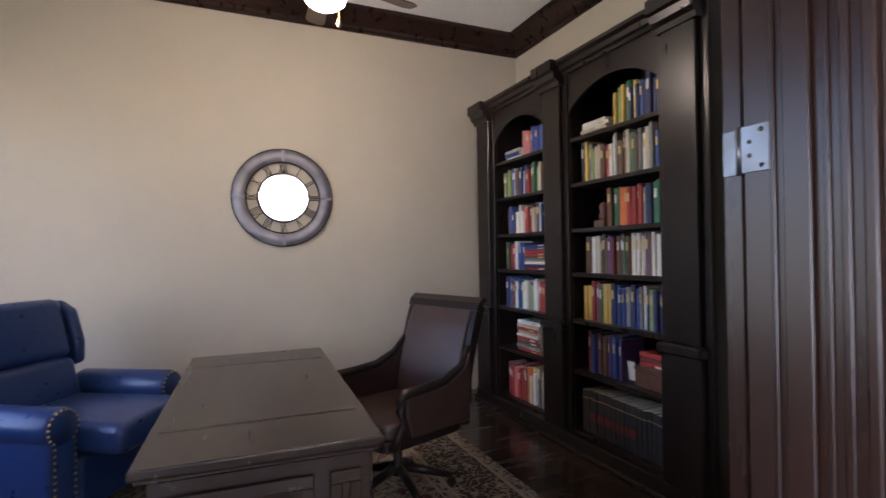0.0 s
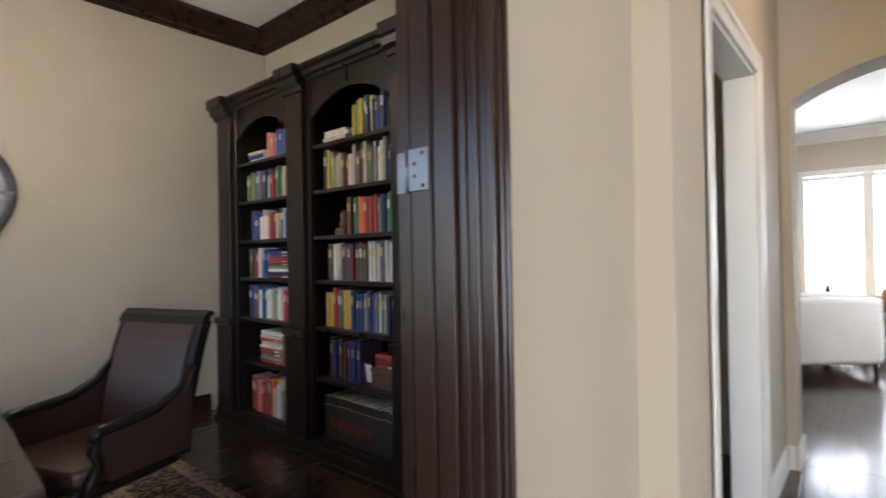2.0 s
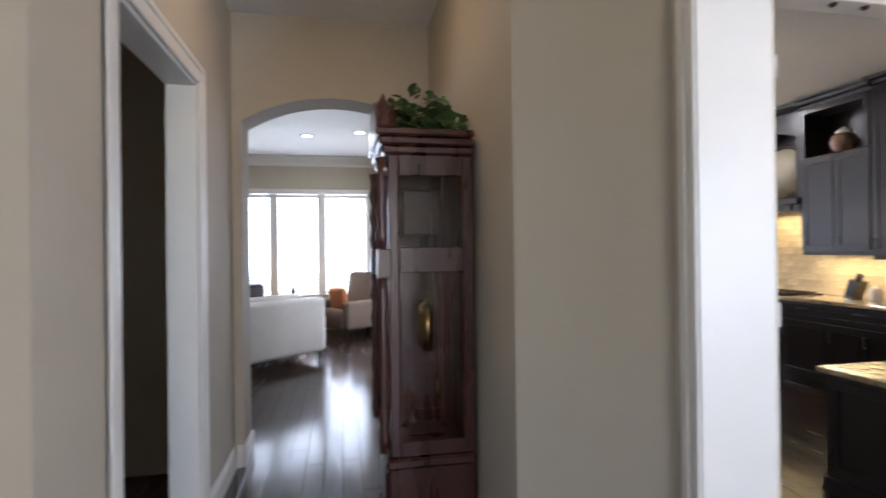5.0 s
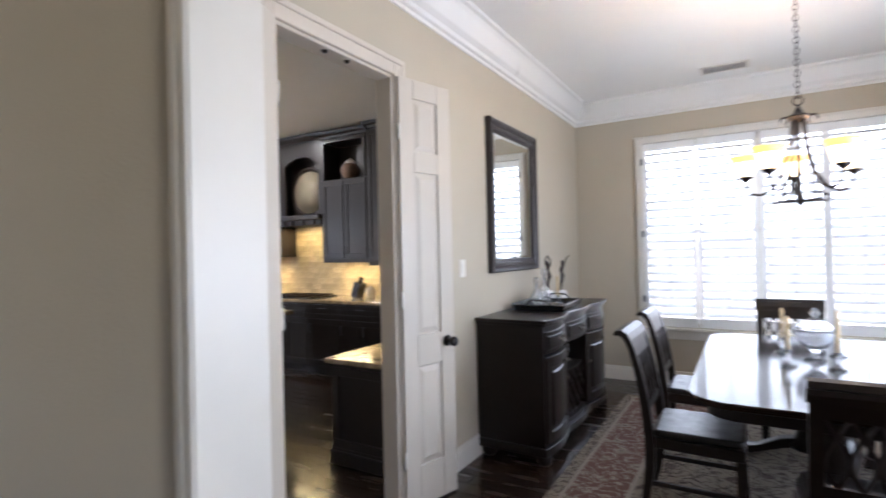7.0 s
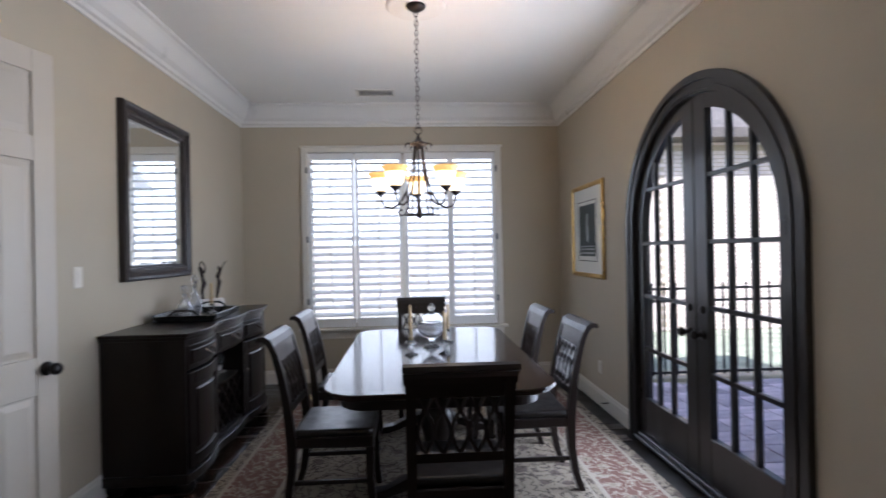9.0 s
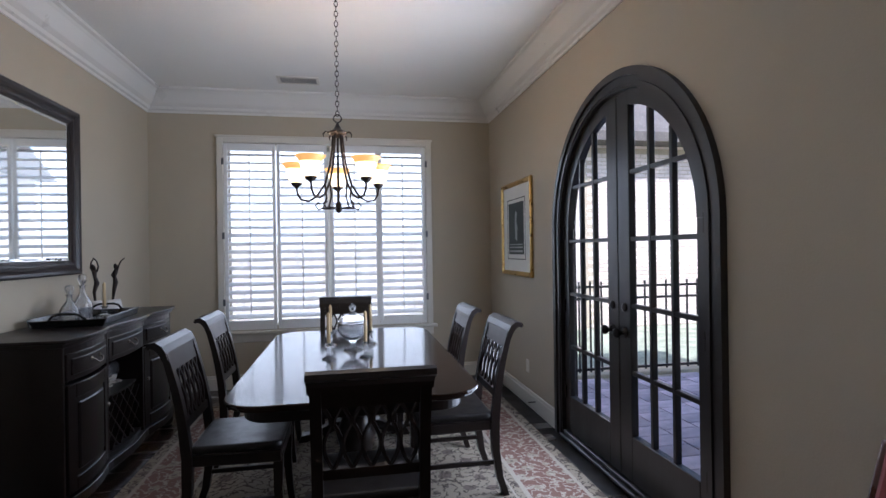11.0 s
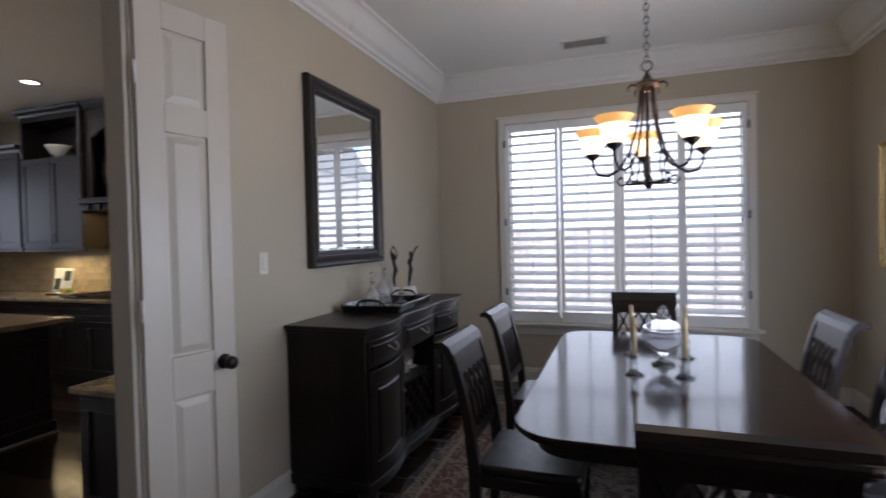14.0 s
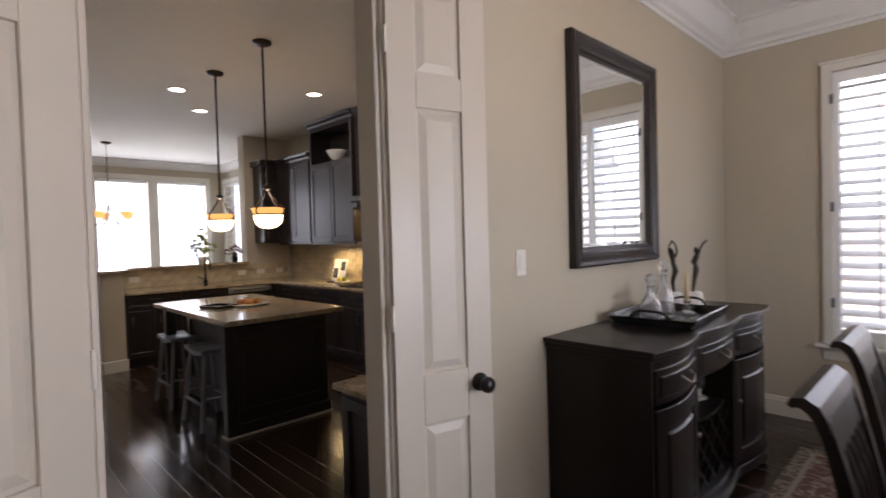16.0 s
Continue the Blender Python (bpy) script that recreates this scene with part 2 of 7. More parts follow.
# ---- the large structure ----
DW, DE, DS, DN = -1.70, 1.92, -6.20, -1.32
W = "tan painted plaster wall"
structure("wall_dining_south", wall_bm("y", -6.42, -6.20, -1.92, 2.06, 0, 3.30, [(-0.93, 1.17, 0.66, 2.60, 0)]), PAINT, W + " around the shuttered window", "wall")
structure("wall_dining_west", wall_bm("x", -1.81, -1.70, -6.20, -1.13, 0, 3.30, [(-4.246, -2.554, 0, 2.421, 0.845)]), PAINT, W + " with a tall arched doorway", "wall")
structure("wall_dining_east", wall_bm("x", 1.92, 2.03, -6.20, -1.13, 0, 3.30, [(-2.63, -1.782, 0, 2.472, 0)]), PAINT, W + " with the kitchen doorway", "wall")
structure("wall_dining_north", wall_bm("y", -1.40, -1.17, -1.70, 1.92, 0, 3.30, [(-1.60, 1.57, 0, 2.75, 0)]), PAINT, W + " with a wide cased opening", "wall")
# slanted piece between the cased opening and the hall
structure("wall_foyer_slant", prism([(1.66, -1.17), (1.80, -1.05), (2.085, -0.79), (2.22, -0.79), (2.06, -1.17)], 0, 3.30), PAINT, W + " set at a slant beside the hall", "wall")
structure("wall_hall_south", wall_bm("y", -0.93, -0.79, 2.22, 4.20, 0, 3.30), PAINT, W + " behind the tall clock", "wall")
structure("wall_hall_north", wall_bm("y", 0.584, 0.74, 1.615, 3.92, 0, 3.30, [(2.09, 3.07, 0, 2.35, 0)]), PAINT, W + " with a cased side doorway", "wall")
structure("wall_study_south", wall_bm("y", 0.70, 0.89, -2.60, 1.615, 0, 3.80, [(-1.0, 0.835, 0, 2.50, 0)]), PAINT, W + " with the dark study doorway", "wall")
structure("wall_hall_arch", wall_bm("x", 3.92, 4.20, -1.04, 0.79, 0, 3.75, [(-0.74, 0.525, 0, 2.555, 0.185)]), PAINT, W + " with a low arch to the living room", "wall")
structure("wall_study_north", wall_bm("y", 4.87, 5.05, -2.60, 2.90, 0, 3.80), PAINT, W + " of the study", "wall")
structure("wall_study_east", wall_bm("x", 2.75, 2.90, 0.96, 4.87, 0, 3.80), PAINT, W + " behind the bookcase", "wall")
structure("wall_study_west", wall_bm("x", -2.60, -2.42, 0.96, 4.87, 0, 3.80, [(2.1, 4.3, 0.8, 2.7, 0)]), PAINT, W + " with the study window", "wall")
structure("wall_foyer_west", wall_bm("x", -4.25, -4.1, -1.32, 0.96, 0, 3.30, [(-1.0, 0.6, 0, 2.6, 0)]), PAINT, W + " of the entry", "wall")
structure("wall_foyer_south", wall_bm("y", -1.32, -1.17, -4.1, -1.81, 0, 3.30), PAINT, W + " of the entry", "wall")
structure("wall_foyer_north", wall_bm("y", 0.80, 0.96, -4.1, -2.60, 0, 3.30), PAINT, W + " of the entry", "wall")
structure("wall_side_room", wall_bm("y", 1.6, 1.7, 2.9, 3.92, 0, 3.30), PAINT, W + " of the side room", "wall")
structure("wall_side_room_east", wall_bm("x", 3.92, 4.02, 0.79, 1.7, 0, 3.30), PAINT, W + " of the side room", "wall")
structure("ceiling_dining", box_bm(-1.92, 2.06, -6.42, -1.17, 3.115, 3.2), CEIL, "white painted ceiling of the dining room", "ceiling")
structure("ceiling_foyer", box_bm(-4.25, 4.20, -1.17, 0.80, 3.12, 3.30), CEIL, "white painted ceiling of the hall", "ceiling")
structure("ceiling_study", box_bm(-2.60, 2.90, 0.80, 5.05, 3.68, 3.80), CEIL, "white painted study ceiling", "ceiling")
structure("ceiling_side_room", box_bm(2.90, 4.02, 0.80, 1.7, 3.0, 3.1), CEIL, "white painted ceiling of the side room", "ceiling")
# kitchen, breakfast corner and living room shell
structure("wall_kitchen_south", wall_bm("y", -5.60, -5.45, 2.06, 8.05, 0, 3.30), PAINT, W + " of the kitchen", "wall")
structure("wall_kitchen_north", wall_bm("y", -1.04, -0.90, 4.20, 11.6, 0, 3.75, [(6.2, 9.45, 0, 2.42, 0)]), PAINT, W + " between living room and kitchen", "wall")
structure("wall_nook_east", wall_bm("x", 11.4, 11.6, -5.9, -1.04, 0, 3.30, [(-4.29, -3.46, 0.75, 2.72, 0), (-5.35, -4.47, 0.75, 2.72, 0), (-3.25, -2.4, 0.75, 2.72, 0)]), PAINT, W + " of the breakfast corner", "wall")
structure("wall_nook_south", wall_bm("y", -5.9, -5.70, 8.25, 11.4, 0, 3.30, [(10.42, 11.28, 0.75, 2.70, 0)]), PAINT, W + " of the breakfast corner", "wall")
structure("wall_nook_pier", wall_bm("x", 8.05, 8.25, -5.9, -4.75, 0, 3.30), PAINT, "tan painted pier at the kitchen's end", "wall")
structure("ceiling_kitchen", box_bm(2.06, 11.6, -6.1, -0.93, 3.08, 3.16), CEIL, "white painted kitchen ceiling", "ceiling")
structure("wall_living_east", wall_bm("x", 10.0, 10.2, -0.90, 5.2, 0, 3.75, [(-0.66, 1.97, 0.62, 2.62, 0)]), PAINT, W + " with the wide living room window", "wall")
structure("wall_living_north", wall_bm("y", 5.2, 5.35, 4.02, 10.2, 0, 3.75), PAINT, W + " of the living room", "wall")
structure("wall_living_west", wall_bm("x", 4.02, 4.20, 0.79, 5.2, 0, 3.75), PAINT, W + " of the living room", "wall")
structure("ceiling_living", box_bm(4.2, 10.2, -0.93, 5.35, 3.25, 3.40), CEIL, "white painted living room ceiling", "ceiling")
floor = structure("floor", join(box_bm(-1.92, 11.6, -6.42, -1.3, -0.12, -0.004), box_bm(-4.25, 11.6, -1.3, 0.96, -0.12, -0.004), box_bm(-2.6, 11.2, 0.96, 5.35, -0.12, -0.004)), JOINT, "dark hardwood floor of wide planks", "floor")

# ---- trim ----
def crown(name, x0, x1, y0, y1, ztop, material, label, drop=0.16, out=0.15):
    prof = [(0, 0), (out, 0), (out, -0.02), (out * 0.85, -0.03), (out * 0.75, -0.05), (out * 0.42, -drop * 0.62), (out * 0.22, -drop * 0.74), (out * 0.2, -drop * 0.86), (0.012, -drop * 0.9), (0.012, -drop), (0, -drop)]
    path = [(x, y, ztop, sx, sy, 0, 0, 0, 1) for x, y, sx, sy in ((x0, y0, 1, 1), (x1, y0, -1, 1), (x1, y1, -1, -1), (x0, y1, 1, -1))]
    return structure(name, sweep(prof, path, True), material, label, "crown moulding")


def base_bm(pts, h, d=0.016):
    """Baseboard runs: each is (axis, wall place, from, to, sign of the room's side)."""
    out = []
    for axis, c, a, b, s in pts:
        o = [(0, 0), (d, 0), (d, h * 0.78), (d * 0.7, h * 0.84), (d * 0.6, h * 0.95), (d * 0.3, h), (0, h)]
        if axis == "x":
            out.append(prism([(c + s * p, q) for p, q in o], a, b, "y"))
        else:
            out.append(prism([(c + s * p, q) for p, q in o], a, b, "x"))
    return join(*out)


def casing(name, axis, c, s, u0, u1, zt, material, label, w=0.095, d=0.022, foot=True, depth=None):
    """A three-sided door casing of stepped section on the face of a wall, and the lining through the wall if depth is given."""
    out = []

    def bx(a, b, lo, hi, p0, p1, bev=0.004):
        q = sorted((c + s * p0, c + s * p1))
        out.append(box_bm(q[0], q[1], a, b, lo, hi, bev) if axis == "x" else box_bm(a, b, q[0], q[1], lo, hi, bev))
    for a, b in ((u0 - w, u0), (u1, u1 + w)):
        bx(a, b, 0, zt + w, 0, d * 0.7)
        e0, e1 = (a, a + w * 0.3) if a < u0 - w / 2 else (b - w * 0.3, b)
        bx(e0, e1, 0, zt + w, 0, d)
        bx(a + w * 0.42, a + w * 0.62, 0, zt + w * 0.5, 0, d * 0.88)
    bx(u0, u1, zt, zt + w * 0.7, 0, d * 0.7)
    bx(u0 - w, u1 + w, zt + w * 0.7, zt + w, 0, d * 1.05)
    if depth:
        t = 0.018
        bx(u0, u0 + t, 0, zt, 0, -depth)
        bx(u1 - t, u1, 0, zt, 0, -depth)
        bx(u0 + t, u1 - t, zt - t, zt, 0, -depth)
    return structure(name, join(*out), material, label, "door casing")


crown("crown_dining", -1.70, 1.92, -6.20, -1.40, 3.115, CROWNPAINT, "white painted stepped crown moulding", 0.228, 0.17)
structure("baseboard_dining", base_bm([("x", 1.92, -6.20, -2.70, -1), ("x", -1.70, -6.20, -4.32, 1), ("x", -1.70, -2.48, -1.40, 1), ("y", -6.20, -1.684, 1.904, 1)], 0.15), TRIM, "white painted baseboard", "baseboard")
structure("baseboard_hall", base_bm([("y", 0.584, 3.17, 3.92, -1), ("y", 0.584, 1.615, 1.99, -1), ("y", -0.79, 2.22, 3.92, 1), ("x", 3.92, 0.535, 0.568, -1), ("y", 0.70, 0.86, 1.615, -1), ("y", -1.04, 4.2, 6.1, -1)], 0.15), TRIM, "white painted baseboard", "baseboard")
structure("arch_foot", join(box_bm(3.90, 4.22, 0.509, 0.525, 0, 0.15, 0.004), box_bm(3.90, 4.22, -0.74, -0.724, 0, 0.15, 0.004)), TRIM, "white baseboard returned into the arch", "baseboard")
casing("casing_kitchen_door", "x", 1.92, -1, -2.63, -1.782, 2.472, DOORCREAM, "white stepped casing of the kitchen doorway", depth=0.11)
casing("casing_hall_door", "y", 0.584, -1, 2.09, 3.07, 2.35, TRIM, "white stepped casing of the hall side doorway", depth=0.15)
casing("casing_living_side", "y", -0.90, 1, 6.2, 9.45, 2.42, TRIM, "white casing of the living room side opening", depth=0.14)
# white jambs of the wide opening between entry and dining room
opening_parts = (box_bm(1.53, 1.57, -1.415, -1.155, 0, 2.75, 0.004), box_bm(1.535, 1.60, -1.17, -1.146, 0, 2.84, 0.004), box_bm(1.57, 1.60, -1.146, -1.138, 0, 2.84, 0.003), box_bm(1.545, 1.66, -1.422, -1.40, 0, 2.84, 0.004), box_bm(-1.60, -1.56, -1.415, -1.155, 0, 2.75, 0.004), box_bm(-1.69, -1.575, -1.17, -1.148, 0, 2.84, 0.004), box_bm(-1.575, 1.535, -1.17, -1.148, 2.73, 2.84, 0.004), box_bm(-1.56, 1.53, -1.415, -1.155, 2.71, 2.75, 0.004))
opening = tagged(new("casing_dining_opening"), "white painted casing of the wide dining opening", "door casing", kind="structure")
for _p in opening_parts:
    part("casing_board", _p, TRIM, opening)


# ---- dining room: shuttered window ----
LOUVRE = mat("shutter_white", (0.80, 0.80, 0.79), 0.42, var=0.02, scale=6)


def louvre_mesh(w):
    """One elliptical slat, tilted."""
    prof = [(0.0445 * math.cos(a), 0.0055 * math.sin(a)) for a in [6.28319 * i / 10 for i in range(10)]]
    return moved(prism(prof, -w / 2, w / 2, "x"), Matrix.Rotation(radians(-26), 4, "X"))


def shuttered_window(name, m, xs, z0, z1, zlo, zhi, label, rows=21, mid=True):
    """Window in the local xz plane, the room on the +y side. xs: pairs of each panel's louvre field."""
    win = tagged(new(name), label, "window", kind="structure")
    win.matrix_basis = m
    x0, x1 = min(min(p) for p in xs) - 0.055, max(max(p) for p in xs) + 0.055
    fr = [box_bm(x0 - 0.045, x0 + 0.0195, -0.05, 0.035, z0, z1, 0.004), box_bm(x1 - 0.0195, x1 + 0.045, -0.05, 0.035, z0, z1, 0.004), box_bm(x0 + 0.0195, x1 - 0.0195, -0.05, 0.035, z1 - 0.055, z1, 0.004), box_bm(x0 - 0.06, x1 + 0.06, 0.0, 0.042, z1, z1 + 0.02, 0.004)]
    part("window_frame", join(*fr), TRIM, win)
    part("window_sill", join(box_bm(x0 - 0.09, x1 + 0.09, -0.05, 0.075, z0 - 0.03, z0, 0.008, 2), box_bm(x0 - 0.05, x1 + 0.05, 0.0, 0.022, z0 - 0.12, z0 - 0.03, 0.004)), TRIM, win)
    for a, b in xs:
        lo, hi = min(a, b), max(a, b)
        sh = part("shutter_panel", join(box_bm(lo - 0.0345, lo, -0.03, 0.002, z0 + 0.005, z1 - 0.06, 0.003), box_bm(hi, hi + 0.0345, -0.03, 0.002, z0 + 0.005, z1 - 0.06, 0.003), box_bm(lo, hi, -0.03, 0.002, z0 + 0.005, zlo, 0.003), box_bm(lo, hi, -0.03, 0.002, zhi, z1 - 0.06, 0.003)), LOUVRE, win, "white painted plantation shutter panel")
        me = bpy.data.meshes.new("slat")
        bm = louvre_mesh(hi - lo - 0.004)
        bm.to_mesh(me)
        bm.free()
        me.materials.append(LOUVRE)
        step = (zhi - zlo) / rows
        for i in range(rows):
            piece("slat", me, sh, ((lo + hi) / 2, -0.014, zlo + step * (i + 0.5)))
        part("tilt_rod", box_bm((lo + hi) / 2 - 0.006, (lo + hi) / 2 + 0.006, 0.024, 0.034, zlo + 0.08, zhi - 0.05, 0.002), LOUVRE, sh)
    for sx in (x0 + 0.016, x1 - 0.016):
        for z in (zlo + 0.2, (zlo + zhi) / 2, zhi - 0.12):
            part("hinge", box_bm(sx - 0.012, sx + 0.012, 0.034, 0.040, z - 0.035, z + 0.035, 0.002), STEEL, win)
    n = len(xs) // 2
    part("pane", box_bm(x0 + 0.01, x1 - 0.01, -0.165, -0.160, z0, z1 - 0.05), PANE, win, "clear window glass").visible_shadow = False
    bars = [box_bm(x0, x1, -0.18, -0.145, z0, z0 + 0.06, 0.004), box_bm(x0, x1, -0.18, -0.145, z1 - 0.10, z1 - 0.04, 0.004), box_bm(x0, x1, -0.18, -0.145, (z0 + z1) / 2 - 0.016, (z0 + z1) / 2 + 0.016, 0.004)]
    for i in range(n + 1):
        x = x0 + (x1 - x0) * i / n
        bars.append(box_bm(x - 0.03, x + 0.03, -0.18, -0.145, z0, z1, 0.004))
    part("sash", join(*bars), TRIM, win)
    return win


shuttered_window("window_1", pose(0, -6.20, 0), [(0.705, 1.155), (0.165, 0.625), (-0.39, 0.065), (-0.912, -0.46)], 0.61, 2.65, 0.715, 2.515, "wide window with four white plantation shutter panels")

# ---- dining room: arched french door ----
DOORPAINT = mat("arched_door_stain", (0.018, 0.0155, 0.015), 0.38, var=0.25, scale=12, stretch=(1, 1, 0.15), coat=0.2, bump=0.05)


def arc_band(yc, zc, r0, r1, x0, x1, a0, a1, n=20):
    """A curved bar between two radii in the yz plane, x0..x1 thick."""
    bm = bmesh.new()
    rings = []
    for i in range(n + 1):
        a = a0 + (a1 - a0) * i / n
        rings.append([bm.verts.new((x, yc + r * math.cos(a), zc + r * math.sin(a))) for x, r in ((x0, r0), (x1, r0), (x1, r1), (x0, r1))])
    for a, b in zip(rings, rings[1:]):
        for k in range(4):
            bm.faces.new((a[k], a[(k + 1) % 4], b[(k + 1) % 4], b[k]))
    bm.faces.new(rings[0][::-1])
    bm.faces.new(rings[-1])
    bmesh.ops.recalc_face_normals(bm, faces=bm.faces)
    return bm


def knob_bm(at, way, r=0.03):
    prof = [(0.034, 0), (0.034, 0.006), (0.014, 0.01), (0.012, 0.035), (r * 0.8, 0.042), (r, 0.055), (r * 0.92, 0.068), (r * 0.5, 0.076), (0.001, 0.077)]
    return moved(lathe(prof, 20), Matrix.Translation(at) @ Vector(way).to_track_quat("Z", "Y").to_matrix().to_4x4())


def arched_door():
    yc, zc, X = -3.40, 1.575, -1.70
    door = tagged(new("door_1"), "dark stained arched double glass door, closed", "door", kind="structure")
    cas = []
    for r0, r1, d in ((0.80, 0.912, 0.02), (0.872, 0.918, 0.034), (0.815, 0.838, 0.028)):
        cas += [arc_band(yc, zc, r0, r1, X, X + d, 0, math.pi, 36), box_bm(X, X + d, yc - r1, yc - r0, 0, zc), box_bm(X, X + d, yc + r0, yc + r1, 0, zc)]
    part("door_casing", join(*cas), DOORPAINT, door)
    part("door_jamb", join(arc_band(yc, zc, 0.80, 0.847, X - 0.112, X - 0.001, 0, math.pi, 36), box_bm(X - 0.112, X - 0.001, yc - 0.847, yc - 0.80, 0, zc), box_bm(X - 0.112, X - 0.001, yc + 0.80, yc + 0.847, 0, zc)), DOORPAINT, door)
    part("threshold", join(box_bm(X - 0.112, X + 0.04, yc - 0.80, yc + 0.80, 0.001, 0.03, 0.006), box_bm(X - 0.10, X + 0.015, yc - 0.80, yc + 0.80, 0.03, 0.055, 0.006)), DOORPAINT, door)
    R, G = 0.798, 0.712
    for s in (-1, 1):
        x0, x1 = X - 0.055, X - 0.008
        out = []
        # meeting stile and outer stile
        zt = zc + math.sqrt(R * R - 0.14 ** 2)
        out.append(box_bm(x0, x1, *sorted((yc + s * 0.004, yc + s * 0.128)), 0.06, zt - 0.005, 0.004))
        out.append(box_bm(x0, x1, *sorted((yc + s * G, yc + s * R)), 0.06, zc, 0.004))
        out.append(box_bm(x0, x1, *sorted((yc + s * 0.128, yc + s * G)), 0.06, 0.33, 0.004))
        a_in = math.acos(0.128 / R)
        aa = (0, a_in) if s > 0 else (math.pi - a_in, math.pi)
        out.append(arc_band(yc, zc, G, R, x0 + 0.001, x1 - 0.001, *aa, 24))
        top = (a_in, math.pi / 2 - 0.004) if s > 0 else (math.pi / 2 + 0.004, math.pi - a_in)
        out.append(arc_band(yc, zc, R - 0.04, R, x0 + 0.002, x1 - 0.002, *top, 6))
        leaf = part("door_leaf", join(*out), DOORPAINT, door)
        us = [0.128, 0.128 + (G - 0.128) / 3, 0.128 + 2 * (G - 0.128) / 3, G]
        bars = []
        for u in us[1:3]:
            bars.append(box_bm(x0 + 0.008, x1 - 0.004, yc + s * u - 0.013, yc + s * u + 0.013, 0.33, zc + math.sqrt(G * G - u * u), 0.003))
        for z in (0.70, 1.095, 1.487, 1.88):
            far = G if z <= zc else math.sqrt(G * G - (z - zc) ** 2)
            bars.append(box_bm(x0 + 0.010, x1 - 0.006, *sorted((yc + s * 0.128, yc + s * far)), z - 0.013, z + 0.013, 0.003))
        part("muntin", join(*bars), DOORPAINT, leaf)
        for u0, u1 in zip(us, us[1:]):
            for z0, z1 in ((0.33, 0.70), (0.70, 1.095), (1.095, zc)):
                part("pane", box_bm(X - 0.034, X - 0.030, *sorted((yc + s * u0, yc + s * u1)), z0, z1), PANE, leaf).visible_shadow = False
        rim = [(s * 0.128, zc)] + [(s * G * math.cos(a), zc + G * math.sin(a)) for a in [math.acos(0.128 / G) * i / 12 for i in range(13)]]
        part("pane", prism([(yc + u, z) for u, z in rim], X - 0.034, X - 0.030, "x"), PANE, leaf).visible_shadow = False
        part("door_handle", join(knob_bm((X - 0.008, yc + s * 0.07, 0.93), (1, 0, 0)), lathe([(0.001, 0), (0.001, 0.0001)], 3)), BRONZE, leaf, "dark bronze knob")
        part("deadbolt", moved(lathe([(0.028, 0), (0.028, 0.008), (0.016, 0.014), (0.001, 0.015)], 16), Matrix.Translation((X - 0.008, yc + s * 0.07, 1.08)) @ Matrix.Rotation(radians(90), 4, "Y")), BRONZE, leaf)
        for z in (0.35, 1.0, 1.55):
            part("hinge", box_bm(X - 0.008, X + 0.002, *sorted((yc + s * 0.765, yc + s * 0.799)), z - 0.05, z + 0.05, 0.003), BRONZE, leaf)
    return door


arched_door()


# ---- dining room: kitchen door leaves ----
DOORWHITE = mat("door_white", (0.53, 0.477, 0.40), 0.40, var=0.03, scale=5, bump=0.04)


def raised(u0, u1, z0, z1, y_low, y_high, slope):
    """A raised field: a flat top at y_high whose edges slope down to y_low."""
    bm = bmesh.new()
    lo = [bm.verts.new((u, y_low, z)) for u, z in ((u0, z0), (u1, z0), (u1, z1), (u0, z1))]
    hi = [bm.verts.new((u, y_high, z)) for u, z in ((u0 + slope, z0 + slope), (u1 - slope, z0 + slope), (u1 - slope, z1 - slope), (u0 + slope, z1 - slope))]
    for i in range(4):
        bm.faces.new((lo[i], lo[(i + 1) % 4], hi[(i + 1) % 4], hi[i]))
    bm.faces.new(hi)
    bm.faces.new(lo[::-1])
    bmesh.ops.recalc_face_normals(bm, faces=bm.faces)
    return bm


def panel_leaf(name, m, w, h, label, knob_side):
    """Narrow three-panel leaf, hinged at the local origin, running along +x, its faces at y = 0 and 0.035."""
    d = tagged(new(name), label, "door", kind="structure")
    d.matrix_basis = m
    st = 0.108
    rows = [(0.24, 0.81), (0.99, 1.93), (2.05, h - 0.11)]
    fr = [box_bm(0, st, 0, 0.035, 0.012, h, 0.002), box_bm(w - st, w, 0, 0.035, 0.012, h, 0.002)]
    zs = [0.012] + [z for r in rows for z in r] + [h]
    for a, b in zip(zs[::2], zs[1::2]):
        fr.append(box_bm(st, w - st, 0, 0.035, a, b, 0.002))
    part("door_leaf", join(*fr), DOORWHITE, d)
    for a, b in rows:
        body = box_bm(st, w - st, 0.012, 0.023, a, b)
        field = []
        for y0, y1 in ((0.0118, 0.003), (0.0232, 0.032)):
            field.append(raised(st + 0.012, w - st - 0.012, a + 0.012, b - 0.012, y0, y1, 0.028))
        part("panel", join(body, *field), DOORWHITE, d)
    kx = w - 0.06
    part("door_handle", join(knob_bm((kx, 0, 0.93), (0, -1, 0)), knob_bm((kx, 0.035, 0.93), (0, 1, 0))), BRONZE, d, "dark bronze door knob")
    for z in (0.3, 1.2, 2.15):
        part("hinge", tube([(-0.004, 0.0, z - 0.045), (-0.004, 0.0, z + 0.045)], 0.006), TRIM, d)
    return d


